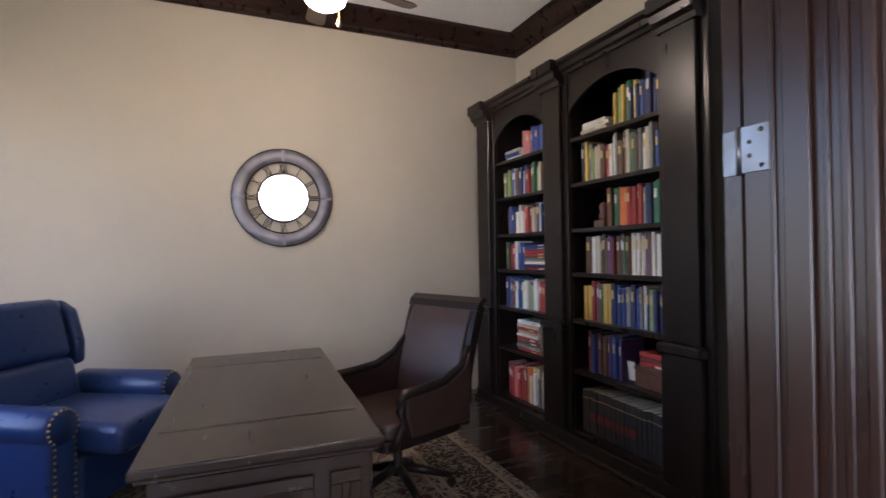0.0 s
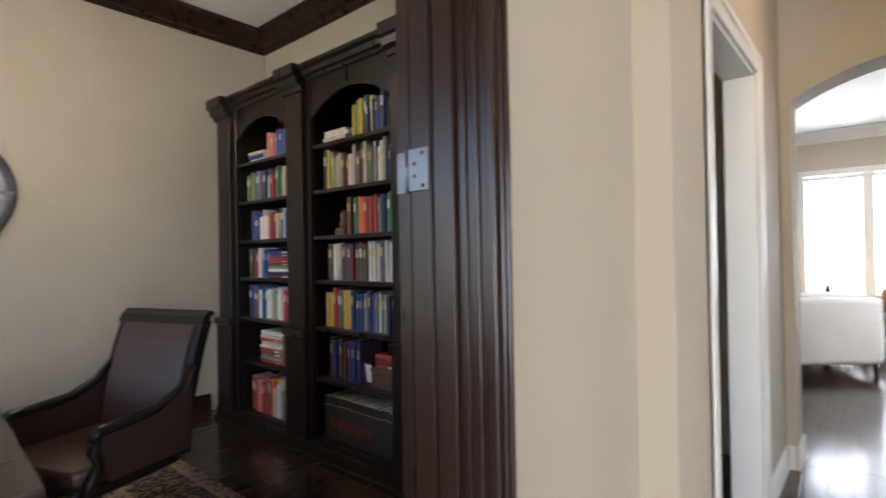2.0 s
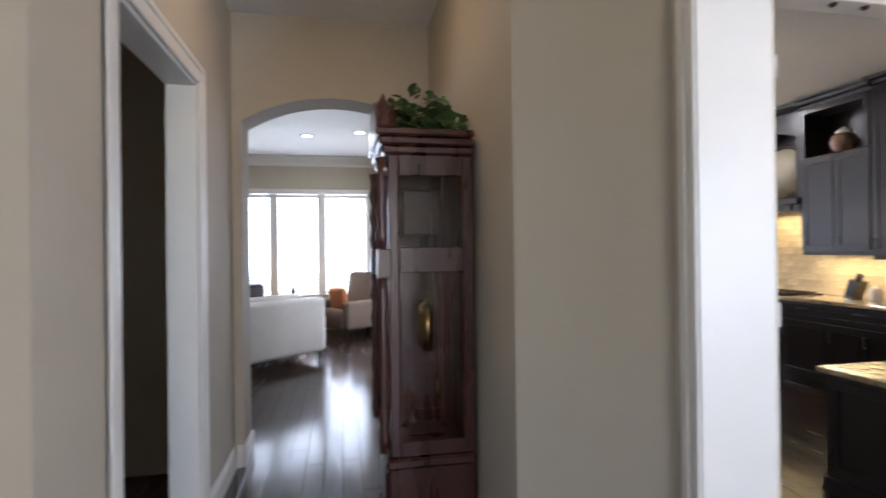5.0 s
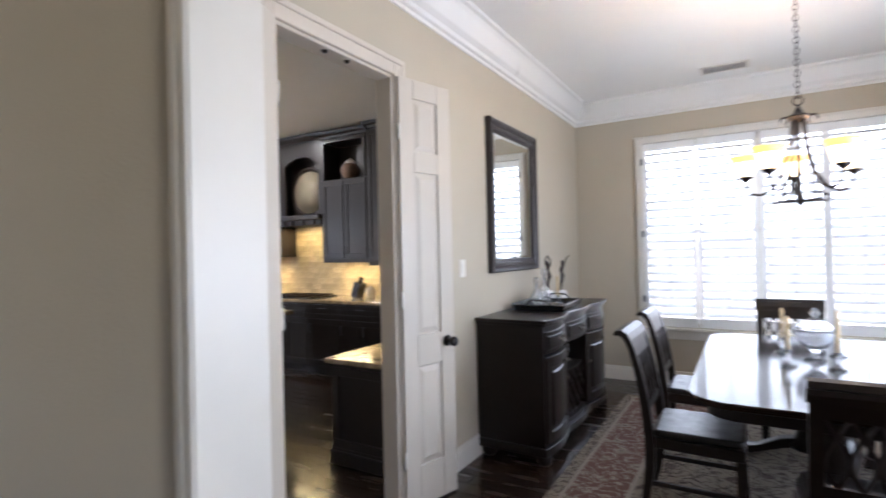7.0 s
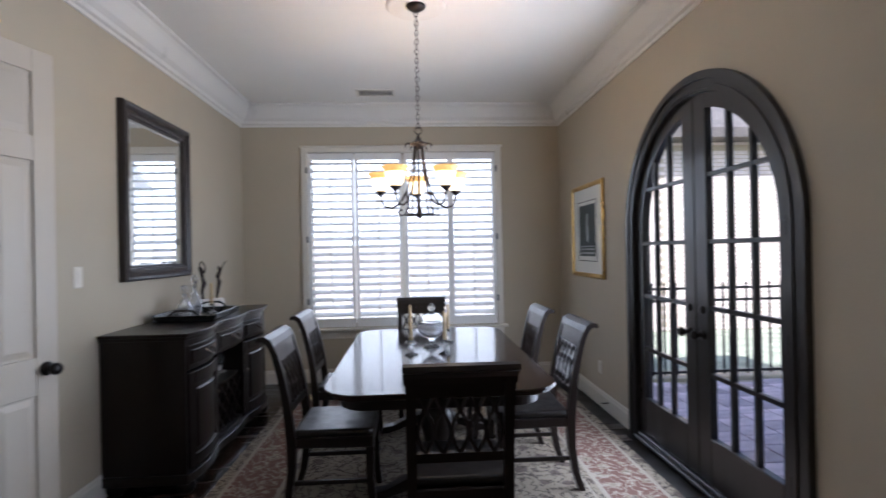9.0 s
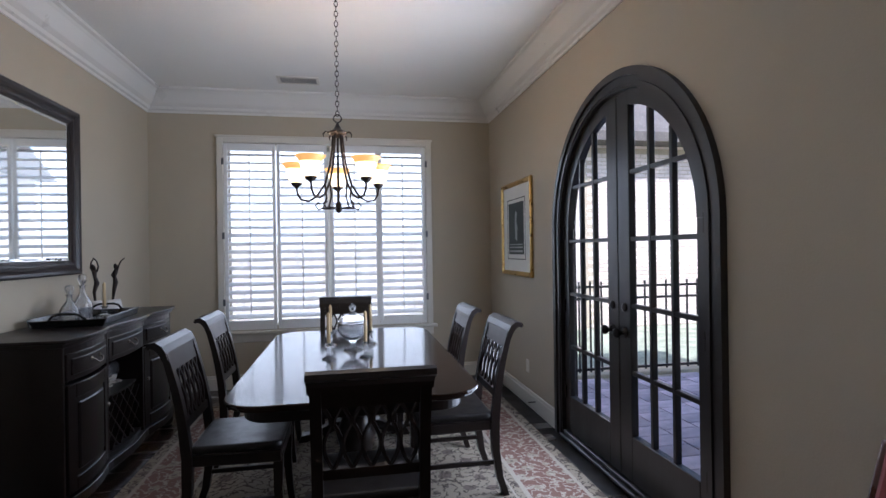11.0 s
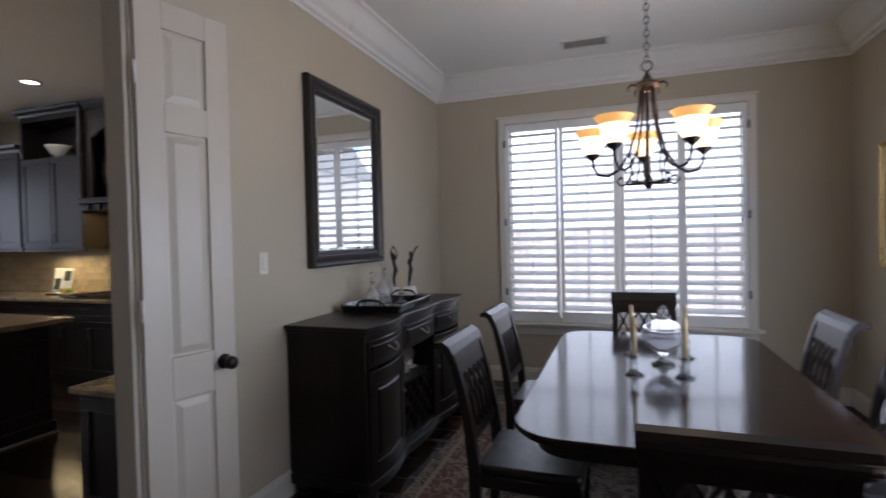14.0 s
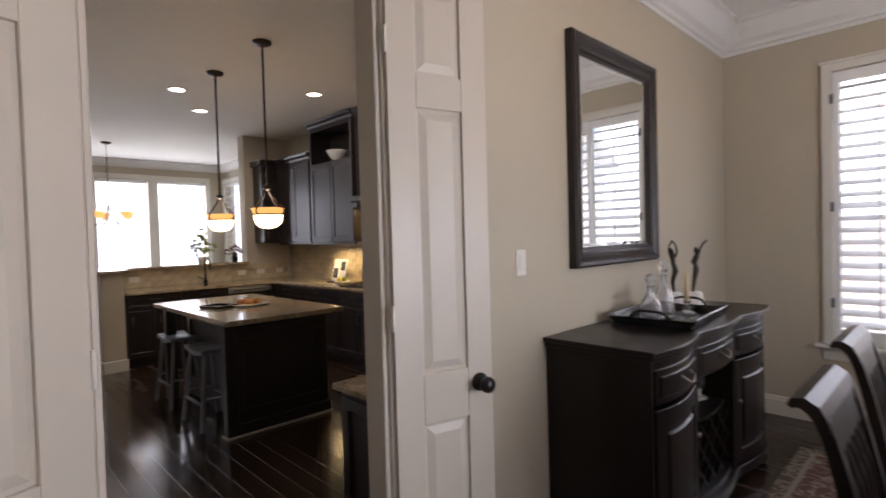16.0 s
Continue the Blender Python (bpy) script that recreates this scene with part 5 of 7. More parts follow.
for k in BOOKCOL:
    bm = prism([(0.0, -0.5), (-0.035, -0.3), (-0.045, 0.0), (-0.035, 0.3), (0.0, 0.5), (1, 0.5), (1, -0.5)], 0, 1)
    me = bpy.data.meshes.new("cover")
    bm.to_mesh(me)
    bm.free()
    me.materials.append(BOOKMAT[k])
    me.materials.append(PAGES)
    me.polygons[1].material_index = 1
    BOOKMESH[k] = me
BANDMESH = bpy.data.meshes.new("title_band")
_b = box_bm(-0.055, -0.02, -0.20, 0.20, 0.62, 0.84)
_b.to_mesh(BANDMESH)
_b.free()
BANDMESH.materials.append(LETTER)
PAPERBAND = BANDMESH.copy()
PAPERBAND.materials.clear()
PAPERBAND.materials.append(BOOKMAT["wh"])


def book(k, x, y, z, w, h, d, tilt=0, where="upright on the bookcase shelf"):
    ob = tagged(new("book", BOOKMESH[k]), COLOUR[k] + " book standing " + where if tilt < 45 else COLOUR[k] + " book lying flat in a stack on the shelf", "book", "books on the shelves")
    if tilt < 45:
        ob.matrix_basis = Matrix.Translation((x, y, z)) @ Matrix.Rotation(radians(tilt), 4, "X") @ Matrix.Diagonal((d, w, h, 1))
    else:
        ob.matrix_basis = Matrix.Translation((x, y, z)) @ Matrix.Rotation(radians(90), 4, "X") @ Matrix.Diagonal((d, w, h, 1))
    if random.random() < 0.6:
        t = new("title_band", BANDMESH if random.random() < 0.65 else PAPERBAND)
        t.parent = ob
    return ob


def book_row(y_from, y_to, z, cols, hmin, hmax, wmin=0.022, wmax=0.045, x=2.20):
    y, i = y_from, 0
    while True:
        w = random.uniform(wmin, wmax)
        if y - w < y_to:
            break
        k = cols[i] if i < len(cols) else random.choice(cols)
        book(k, x + random.uniform(-0.012, 0.02), y - w / 2, z, w * 0.96, random.uniform(hmin, hmax), random.uniform(0.15, 0.2))
        y -= w
        i += 1


def book_stack(y0, z, cols, x=2.19, long=0.2):
    for k in cols:
        th = random.uniform(0.02, 0.035)
        ob = book(k, x + random.uniform(-0.01, 0.015), y0 + random.uniform(-0.012, 0.012), z + th / 2, th, long * random.uniform(0.9, 1.05), 0.16, 90)
        z += th + 0.0005


C = str.split
# far bay (its y runs down towards the door)
book_stack(4.17, 2.22, C("wh bl cr"), long=0.24)
book_row(3.93, 3.52, 2.22, C("pk pk or bl bl bl nav nav nav"), 0.19, 0.23, 0.04, 0.06)
book_row(4.24, 3.52, 1.895, C("lg gr br lg bl cr pu br nav wh bl br red dred br gr lg lg"), 0.2, 0.26)
book_row(4.18, 3.52, 1.57, C("nav br bl nav wh cr red wh red red br pk cr br bl"), 0.19, 0.25)
book_row(4.22, 3.90, 1.255, C("gr nav br dred red gy wh bl bl"), 0.2, 0.25)
for _i, _k in enumerate(C("dred nav wh gy br red red bl nav")):
    book(_k, 2.19, 3.88, 1.255 + 0.024 * _i + 0.012, 0.0235, 0.33, 0.17, 90)
book_row(4.22, 3.52, 0.92, C("nav bl br bl dred wh bl gr wh wh cr gy lg wh lg wh red"), 0.2, 0.27)
book_stack(4.02, 0.56, C("red gy br red wh cr red cr wh"), long=0.34)
book_row(4.22, 3.52, 0.13, C("red dred red red pk red dred red red br or cr ye wh cr gy"), 0.22, 0.32)
# near bay
book_stack(3.12, 2.22, C("gy cr wh wh"), long=0.26)
book_row(2.80, 2.38, 2.22, C("ye lg ye gr nav ye nav bl nav nav nav"), 0.22, 0.28)
book_row(3.14, 2.38, 1.895, C("bk ye gy lg cr cr br red wh wh gy br br cr gr br gy wh cr gy bl wh or red red red"), 0.22, 0.29)
book_row(2.90, 2.38, 1.57, C("dred br gr br or or red red dred red gy nav gr gr gr"), 0.22, 0.26)
book_row(3.12, 2.38, 1.255, C("br br wh cr bk bk br pu dred br dred gr br cr wh wh cr pu br wh wh"), 0.24, 0.27)
book_row(3.13, 2.38, 0.92, C("ye ye red bl red gr ye ye nav bl nav bl gy nav nav bl gy wh nav lg nav nav nav"), 0.24, 0.28)
book_row(3.10, 2.74, 0.56, C("dred bl pu br br br pu bl bl bl"), 0.25, 0.29)
VOLBAND = mat("volume_band_red", (0.13, 0.025, 0.022), 0.5)
VOLMESH = bpy.data.meshes.new("volume_band")
_b = box_bm(-0.052, -0.02, -0.47, 0.47, 0.30, 0.50)
_b.to_mesh(VOLMESH)
_b.free()
VOLMESH.materials.append(VOLBAND)
RULEMESH = bpy.data.meshes.new("gilt_rule")
_b = box_bm(-0.053, -0.02, -0.46, 0.46, 0.80, 0.815)
_b.to_mesh(RULEMESH)
_b.free()
RULEMESH.materials.append(LETTER)
for _i in range(21):
    _v = tagged(new("book", BOOKMESH["bk"]), "black bound volume of an encyclopaedia set on the bottom shelf", "book", "books on the shelves")
    _v.matrix_basis = Matrix.Translation((2.19 + random.uniform(-0.006, 0.006), 3.135 - 0.0375 * _i, 0.13)) @ Matrix.Diagonal((0.19, 0.0335, random.uniform(0.292, 0.304), 1))
    for _m in (VOLMESH, RULEMESH) if 1 < _i < 14 else (RULEMESH,):
        _t = new(_m.name, _m)
        _t.parent = _v
WOODBOX = mat("wooden_box", (0.11, 0.05, 0.03), 0.4, var=0.3, scale=20)
bx = thing("keepsake_box", pose(2.28, 2.53, 0.56), "small carved wooden box on the bookcase shelf", "box")
part("body", box_bm(-0.09, 0.09, -0.12, 0.12, 0, 0.10, 0.004), WOODBOX, bx)
part("lid", box_bm(-0.095, 0.095, -0.125, 0.125, 0.10, 0.13, 0.006), WOODBOX, bx)
for _i, _k in enumerate(C("red dred red")):
    book(_k, 2.19, 2.60, 0.695 + 0.03 * _i + 0.015, 0.029, 0.2, 0.15, 90)
pf = thing("photo_frame", pose(2.24, 2.71, 0.56, 0, -8, 0), "small framed card leaning on the shelf", "picture frame")
part("frame", frame_bm(-0.045, 0.045, 0.0, 0.15, 0.012, -0.006, 0.006, "x"), IRON, pf)
part("card", box_bm(-0.002, 0.002, -0.034, 0.034, 0.012, 0.138), MATBOARD, pf)
be = thing("bookend", pose(2.25, 2.97, 1.57), "small dark brown carved bookend on the shelf", "bookend")
part("base", box_bm(-0.05, 0.05, -0.05, 0.05, 0, 0.05, 0.004), WOODBOX, be)
part("figure", lathe([(0.03, 0.05), (0.04, 0.08), (0.025, 0.11), (0.035, 0.14), (0.02, 0.17), (0.001, 0.18)], 10), WOODBOX, be)

# ---- study: wall clock with mirror ----
ZINC = mat("aged_zinc", (0.23, 0.22, 0.24), 0.5, metal=0.5, var=0.35, scale=7, bump=0.15, bscale=30)
ck = thing("wall_clock", pose(0.325, 4.868, 1.918), "large round grey metal wall clock with a mirror centre", "wall clock")
R90 = Matrix.Rotation(radians(90), 4, "X")


def ring(r0, r1, y0, y1, n=64):
    return moved(lathe([(r0, y0), (r1, y0), (r1, y1), (r0, y1), (r0, y0)], n, False), R90)


part("outer_ring", ring(0.315, 0.43, 0.0, 0.018), ZINC, ck, "mottled grey metal rim")
part("rim_edge", join(ring(0.424, 0.432, 0.0, 0.024), ring(0.306, 0.318, 0.0, 0.022)), IRON, ck)
part("inner_ring", ring(0.205, 0.222, 0.0, 0.018), IRON, ck)
part("mirror", prism([(0.206 * math.cos(6.28319 * i / 64), 0.206 * math.sin(6.28319 * i / 64)) for i in range(64)], -0.012, -0.006, "y"), MIRROR, ck, "round mirror glass").matrix_basis = Matrix.Translation((0, -0.014, 0)) @ Matrix.Rotation(radians(-3.4), 4, "Z") @ Matrix.Rotation(radians(3.0), 4, "X")
for i, word in enumerate(C("XII I II III IIII V VI VII VIII IX X XI")):
    strokes = []
    w = 0.0
    for chx in word:
        wd = {"I": 0.018, "V": 0.036, "X": 0.036}[chx]
        if chx == "I":
            strokes.append([(w + 0.009, 0.222, w + 0.009, 0.308)])
        elif chx == "V":
            strokes.append([(w + 0.002, 0.308, w + 0.018, 0.222), (w + 0.034, 0.308, w + 0.018, 0.222)])
        else:
            strokes.append([(w + 0.002, 0.308, w + 0.034, 0.222), (w + 0.034, 0.308, w + 0.002, 0.222)])
        w += wd
    bars = []
    for st in strokes:
        for x0, z0, x1, z1 in st:
            bars.append(tube([(x0 - w / 2, -0.008, z0), (x1 - w / 2, -0.008, z1)], 0.0038, 5))
    part("numeral", moved(join(*bars), Matrix.Rotation(radians(30 * i), 4, "Y")), IRON, ck)
for i in range(4):
    part("rivet_plate", moved(box_bm(-0.012, 0.012, -0.022, -0.016, 0.32, 0.425, 0.002), Matrix.Rotation(radians(90 * i), 4, "Y")), ZINC, ck)

# ---- study: desk ----
DESKWOOD = mat("desk_wood", (0.030, 0.018, 0.013), 0.26, var=0.12, scale=9, stretch=(1, 0.12, 1), coat=0.0, spec=0.42, rvar=0.02)
dk = thing("desk", pose(-0.008, 2.885, 0, 0, 0, -3) @ Matrix.Diagonal((0.91, 0.93, 1, 1)), "large dark wooden executive desk with panelled ends", "desk")
part("desktop", join(box_bm(-0.44, 0.44, -0.985, 0.985, 0.735, 0.77, 0.008, 2), box_bm(-0.425, 0.425, -0.97, 0.97, 0.715, 0.735, 0.006)), DESKWOOD, dk)
for yi in (-0.61, 0.61):
    part("inlay", box_bm(-0.40, 0.40, yi - 0.01, yi + 0.01, 0.7702, 0.7712), ESPRESSO, dk)
for sy in (-1, 1):
    y0, y1 = sorted((sy * 0.94, sy * 0.50))
    ped = part("pedestal", box_bm(-0.39, 0.39, y0, y1, 0.09, 0.715, 0.004), DESKWOOD, dk)
    part("plinth", box_bm(-0.405, 0.405, y0 - 0.012, y1 + 0.012, 0.0, 0.09, 0.01), DESKWOOD, ped)
    ye = sy * 0.945
    for a, b in ((-0.35, 0.17), (0.23, 0.35)) if sy < 0 else ((-0.35, 0.35),):
        q = sorted((ye - 0.004, ye + sy * 0.014))
        part("end_panel", join(frame_bm(a, b, 0.14, 0.66, 0.045, q[0], q[1], "y"), box_bm(a + 0.07, b - 0.07 if b - a > 0.2 else a + 0.08, q[0], q[1] - 0.004, 0.21, 0.59, 0.004)), DESKWOOD, ped)
    for z0, z1 in ((0.12, 0.40), (0.42, 0.55), (0.57, 0.70)):
        dr = part("drawer", box_bm(0.385, 0.405, y0 + 0.02, y1 - 0.02, z0, z1, 0.006), DESKWOOD, ped)
        part("handle", tube([(0.405, (y0 + y1) / 2 - 0.05, (z0 + z1) / 2), (0.425, (y0 + y1) / 2 - 0.04, (z0 + z1) / 2), (0.425, (y0 + y1) / 2 + 0.04, (z0 + z1) / 2), (0.405, (y0 + y1) / 2 + 0.05, (z0 + z1) / 2)], 0.004, 6), HANDLE, dr)
part("modesty_panel", box_bm(-0.36, -0.34, -0.5, 0.5, 0.12, 0.715, 0.003), DESKWOOD, dk)

# ---- study: leather desk chair ----
OXBLOOD = mat("brown_leather", (0.040, 0.020, 0.016), 0.34, var=0.12, scale=25, bump=0.15, bscale=180, rvar=0.03)
oc = thing("office_chair", pose(0.755, 3.06, 0, 0, 0, 109), "brown leather swivel desk chair with carved wooden arms", "office chair")
part("seat", prism(rounded(-0.29, 0.29, -0.27, 0.30, 0.08, 6), 0.44, 0.53, "z", 0.03, 3), OXBLOOD, oc)
part("seat_frame", prism(rounded(-0.30, 0.30, -0.28, 0.31, 0.08, 6), 0.385, 0.445, "z", 0.01), ESPRESSO, oc)
rec = strip([(-0.235, 0.50), (-0.265, 0.66), (-0.30, 0.82), (-0.345, 0.97), (-0.385, 1.07)], 0.54, [0.07, 0.075, 0.07, 0.06, 0.045])
bmesh.ops.bevel(rec, geom=rec.edges[:], offset=0.012, segments=2, profile=0.5, affect="EDGES")
part("backrest", rec, OXBLOOD, oc)
part("back_frame", join(strip([(-0.38, 1.06), (-0.395, 1.10), (-0.42, 1.125), (-0.445, 1.12)], 0.64, [0.05, 0.045, 0.035, 0.02]), *[moved(strip([(-0.255, 0.42), (-0.275, 0.66), (-0.315, 0.82), (-0.36, 0.97), (-0.405, 1.09)], 0.04, 0.06), Matrix.Translation((sx * 0.295, 0, 0))) for sx in (-1, 1)]), ESPRESSO, oc)
for sx in (-1, 1):
    arm = part("arm", tube([(sx * 0.30, -0.31, 0.86), (sx * 0.315, -0.22, 0.76), (sx * 0.32, -0.08, 0.70), (sx * 0.32, 0.10, 0.685), (sx * 0.32, 0.20, 0.68), (sx * 0.32, 0.225, 0.655), (sx * 0.32, 0.20, 0.635)], [0.02, 0.024, 0.028, 0.028, 0.03, 0.026, 0.014], 10), ESPRESSO, oc)
    part("arm_panel", prism([(-0.27, 0.45), (0.16, 0.45), (0.19, 0.56), (0.20, 0.665), (-0.08, 0.685), (-0.22, 0.75), (-0.28, 0.84)], sx * 0.32 - 0.022, sx * 0.32 + 0.022, "x", 0.008), OXBLOOD, oc)
    part("arm_post", tube([(sx * 0.32, 0.20, 0.645), (sx * 0.32, 0.225, 0.60), (sx * 0.32, 0.20, 0.54), (sx * 0.31, 0.23, 0.47), (sx * 0.30, 0.26, 0.40)], [0.022, 0.026, 0.02, 0.024, 0.028], 10), ESPRESSO, oc)
part("column", lathe([(0.045, 0.12), (0.05, 0.18), (0.028, 0.20), (0.028, 0.34), (0.09, 0.37), (0.10, 0.39)], 16), ESPRESSO, oc)
for i in range(5):
    a = radians(72 * i + 20)
    leg = part("leg", join(tube([(0.03 * math.cos(a), 0.03 * math.sin(a), 0.16), (0.17 * math.cos(a), 0.17 * math.sin(a), 0.125), (0.32 * math.cos(a), 0.32 * math.sin(a), 0.085)], [0.03, 0.026, 0.02], 8)), ESPRESSO, oc)
    part("castor", moved(lathe([(0.026, -0.014), (0.03, -0.01), (0.03, 0.01), (0.026, 0.014)], 16), Matrix.Translation((0.32 * math.cos(a), 0.32 * math.sin(a), 0.043)) @ Matrix.Rotation(radians(90), 4, "X")), BRONZE, leg)
part("stud", join(*[moved(lathe([(0.005, 0), (0.003, 0.003), (0.001, 0.0035)], 6), Matrix.Translation((-0.27 + 0.03 * i, 0.312, 0.437)) @ Matrix.Rotation(radians(-90), 4, "X")) for i in range(19)]), GOLD, oc, "brass nail heads")

# ---- study: blue recliner ----
BLUELEATHER = mat("blue_leather", (0.014, 0.035, 0.12), 0.30, var=0.1, scale=20, bump=0.15, bscale=170, rvar=0.03)


def cushion(x0, x1, y0, y1, z0, z1, r=0.05):
    bm = box_bm(x0, x1, y0, y1, z0, z1, r, 4)
    for f in bm.faces:
        f.smooth = True
    return bm


rl = thing("recliner", pose(-1.0, 3.87, 0, 0, 0, -122), "blue leather wing recliner with rolled arms and nail heads", "armchair")
part("seat_cushion", cushion(-0.30, 0.30, -0.30, 0.58, 0.37, 0.54, 0.055), BLUELEATHER, rl)
part("base", cushion(-0.32, 0.32, -0.36, 0.36, 0.08, 0.37, 0.02), BLUELEATHER, rl)
bkT = Matrix.Translation((0, -0.30, 0.44)) @ Matrix.Rotation(radians(14), 4, "X")
part("lower_back_cushion", moved(cushion(-0.29, 0.29, -0.06, 0.12, 0.02, 0.33, 0.06), bkT), BLUELEATHER, rl)
part("upper_back_cushion", moved(cushion(-0.30, 0.30, -0.06, 0.11, 0.32, 0.72, 0.065), bkT), BLUELEATHER, rl)
part("back_shell", moved(cushion(-0.33, 0.33, -0.14, -0.02, -0.2, 0.70, 0.04), bkT), BLUELEATHER, rl)
for sx in (-1, 1):
    part("wing", moved(prism([(-0.10, 0.26), (0.10, 0.26), (0.14, 0.40), (0.13, 0.62), (0.04, 0.71), (-0.10, 0.69)], sx * 0.335 - 0.04, sx * 0.335 + 0.04, "x", 0.03, 3), bkT), BLUELEATHER, rl)
    arm = part("arm", join(cushion(sx * 0.40 - 0.085, sx * 0.40 + 0.085, -0.32, 0.34, 0.06, 0.56, 0.03), moved(lathe([(0.001, -0.345), (0.085, -0.345), (0.10, -0.32), (0.10, 0.31), (0.085, 0.345), (0.001, 0.345)], 22), Matrix.Translation((sx * 0.41, 0.0, 0.56)) @ Matrix.Rotation(radians(90), 4, "X"))), BLUELEATHER, rl)
    nails = []
    for i in range(16):
        a = radians(-50 + 280 * i / 15)
        nails.append(moved(lathe([(0.008, 0), (0.005, 0.004), (0.001, 0.005)], 6), Matrix.Translation((sx * 0.41 + 0.088 * math.cos(a), 0.344, 0.56 + 0.088 * math.sin(a))) @ Matrix.Rotation(radians(-90), 4, "X")))
    for i in range(12):
        for dx in (-0.06, 0.06):
            nails.append(moved(lathe([(0.008, 0), (0.005, 0.004), (0.001, 0.005)], 6), Matrix.Translation((sx * 0.40 + dx, 0.341, 0.10 + 0.033 * i)) @ Matrix.Rotation(radians(-90), 4, "X")))
    part("nail_head", join(*nails), GOLD, arm, "row of brass nail heads")
for sx in (-0.3, 0.3):
    for sy in (-0.28, 0.28):
        part("foot", moved(lathe([(0.03, 0), (0.035, 0.03), (0.025, 0.09)], 10), Matrix.Translation((sx, sy, 0))), ESPRESSO, rl)

# ---- study: rug, fan, window ----
RUG2 = rug_material("rug_black_tan", 1.6, 1.5, (0.30, 0.25, 0.18), (0.05, 0.035, 0.03), (0.34, 0.27, 0.18), (0.12, 0.05, 0.04), 9)
ob = tagged(mesh_ob("study_rug", box_bm(-1.6, 1.6, -1.5, 1.5, 0, 0.01, 0.003), RUG2), "dark patterned oriental rug under the desk", "rug")
ob.location = (-0.12, 3.28, 0.001)
FANBLADE = mat("fan_blade_wood", (0.045, 0.028, 0.02), 0.4, var=0.3, scale=10)
OPAL = emit("opal_glass_lit", (1.0, 0.82, 0.55), 1.6, (0.85, 0.8, 0.7))
fan = thing("ceiling_fan", pose(0.42, 3.32, -0.10, 0, 0, 26), "dark bladed ceiling fan with a lit bowl light", "ceiling fan")
part("downrod", join(tube([(0, 0, 3.78), (0, 0, 3.30)], 0.013), moved(lathe([(0.07, 3.78), (0.06, 3.73), (0.02, 3.71)], 20), Matrix.Identity(4))), BRONZE, fan)
part("motor", lathe([(0.03, 3.32), (0.10, 3.30), (0.12, 3.26), (0.11, 3.19), (0.07, 3.16), (0.06, 3.12)], 24), BRONZE, fan)
for i in range(5):
    a = radians(72 * i - 12)
    bl = part("blade", moved(prism([(0.20, -0.045), (0.30, -0.06), (0.62, -0.07), (0.66, -0.04), (0.66, 0.04), (0.62, 0.07), (0.30, 0.06), (0.20, 0.045)], -0.004, 0.004, "z"), Matrix.Rotation(a, 4, "Z") @ Matrix.Translation((0, 0, 3.215)) @ Matrix.Rotation(radians(12), 4, "X")), FANBLADE, fan)
    part("blade_iron", moved(box_bm(0.09, 0.24, -0.015, 0.015, -0.006, 0.002, 0.003), Matrix.Rotation(a, 4, "Z") @ Matrix.Translation((0, 0, 3.215))), BRONZE, bl)
part("light_bowl", lathe([(0.06, 3.12), (0.13, 3.115), (0.128, 3.10), (0.12, 3.06), (0.08, 3.03), (0.001, 3.02)], 28), OPAL, fan, "lit opal glass bowl")
part("pull_chain", join(tube([(0.03, -0.09, 3.10), (0.03, -0.09, 2.93)], 0.002, 5), moved(lathe([(0.001, 0.035), (0.009, 0.03), (0.012, 0.0), (0.009, -0.012), (0.001, -0.014)], 10), Matrix.Translation((0.03, -0.09, 2.90)))), GOLD, fan)
point_lamp("fan_bulb", (0.42, 3.32, 2.86), 15 * LS, (1.0, 0.82, 0.58), 0.08)

# ---- hall: tall clock with plant ----
CHERRY = mat("cherry_wood", (0.045, 0.011, 0.0065), 0.3, var=0.3, scale=10, stretch=(1, 1, 0.15), coat=0.2, bump=0.02)
BRASS = mat("polished_brass", (0.34, 0.24, 0.10), 0.2, metal=1.0, var=0.1)
DIALM = mat("clock_dial", (0.30, 0.26, 0.18), 0.4, var=0.1)
CLOCKGLASS = glass("clock_glass", (1, 1, 1), 0.0, 1.3)
gc = thing("grandfather_clock", pose(2.60, -0.77, 0), "tall cherry wood grandfather clock with glazed sides", "grandfather clock")
W_, D_ = 0.56, 0.43
part("plinth", box_bm(-0.01, W_ + 0.01, 0, D_ + 0.01, 0, 0.12, 0.01), CHERRY, gc)
part("base", box_bm(0.01, W_ - 0.01, 0.005, D_ - 0.01, 0.12, 0.44, 0.004), CHERRY, gc)
part("base_moulding", box_bm(-0.005, W_ + 0.005, 0, D_ + 0.005, 0.44, 0.49, 0.012), CHERRY, gc)
part("base_panel", box_bm(0.08, W_ - 0.08, D_ - 0.012, D_, 0.17, 0.40, 0.006), CHERRY, gc)
for x in (0.02, W_ - 0.065):
    for y in (0.005, D_ - 0.07):
        part("corner_post", box_bm(x, x + 0.045, y, y + 0.05, 0.49, 1.92, 0.006), CHERRY, gc)
for x in (0.02, W_ - 0.045):
    for a_, b_ in ((0.49, 0.56), (1.36, 1.48), (1.82, 1.92)):
        part("side_rail", box_bm(x, x + 0.025, 0.05, D_ - 0.07, a_, b_, 0.004), CHERRY, gc)
    for z0, z1 in ((0.56, 1.36), (1.48, 1.82)):
        if x > 0.1:
            part("side_panel", box_bm(x + 0.006, x + 0.018, 0.052, D_ - 0.07, z0, z1), CHERRY, gc)
            continue
        part("side_glass", box_bm(x + 0.010, x + 0.014, 0.055, D_ - 0.07, z0, z1), CLOCKGLASS, gc).visible_shadow = False
part("back", box_bm(0.02, W_ - 0.02, 0.001, 0.012, 0.49, 1.92), CHERRY, gc)
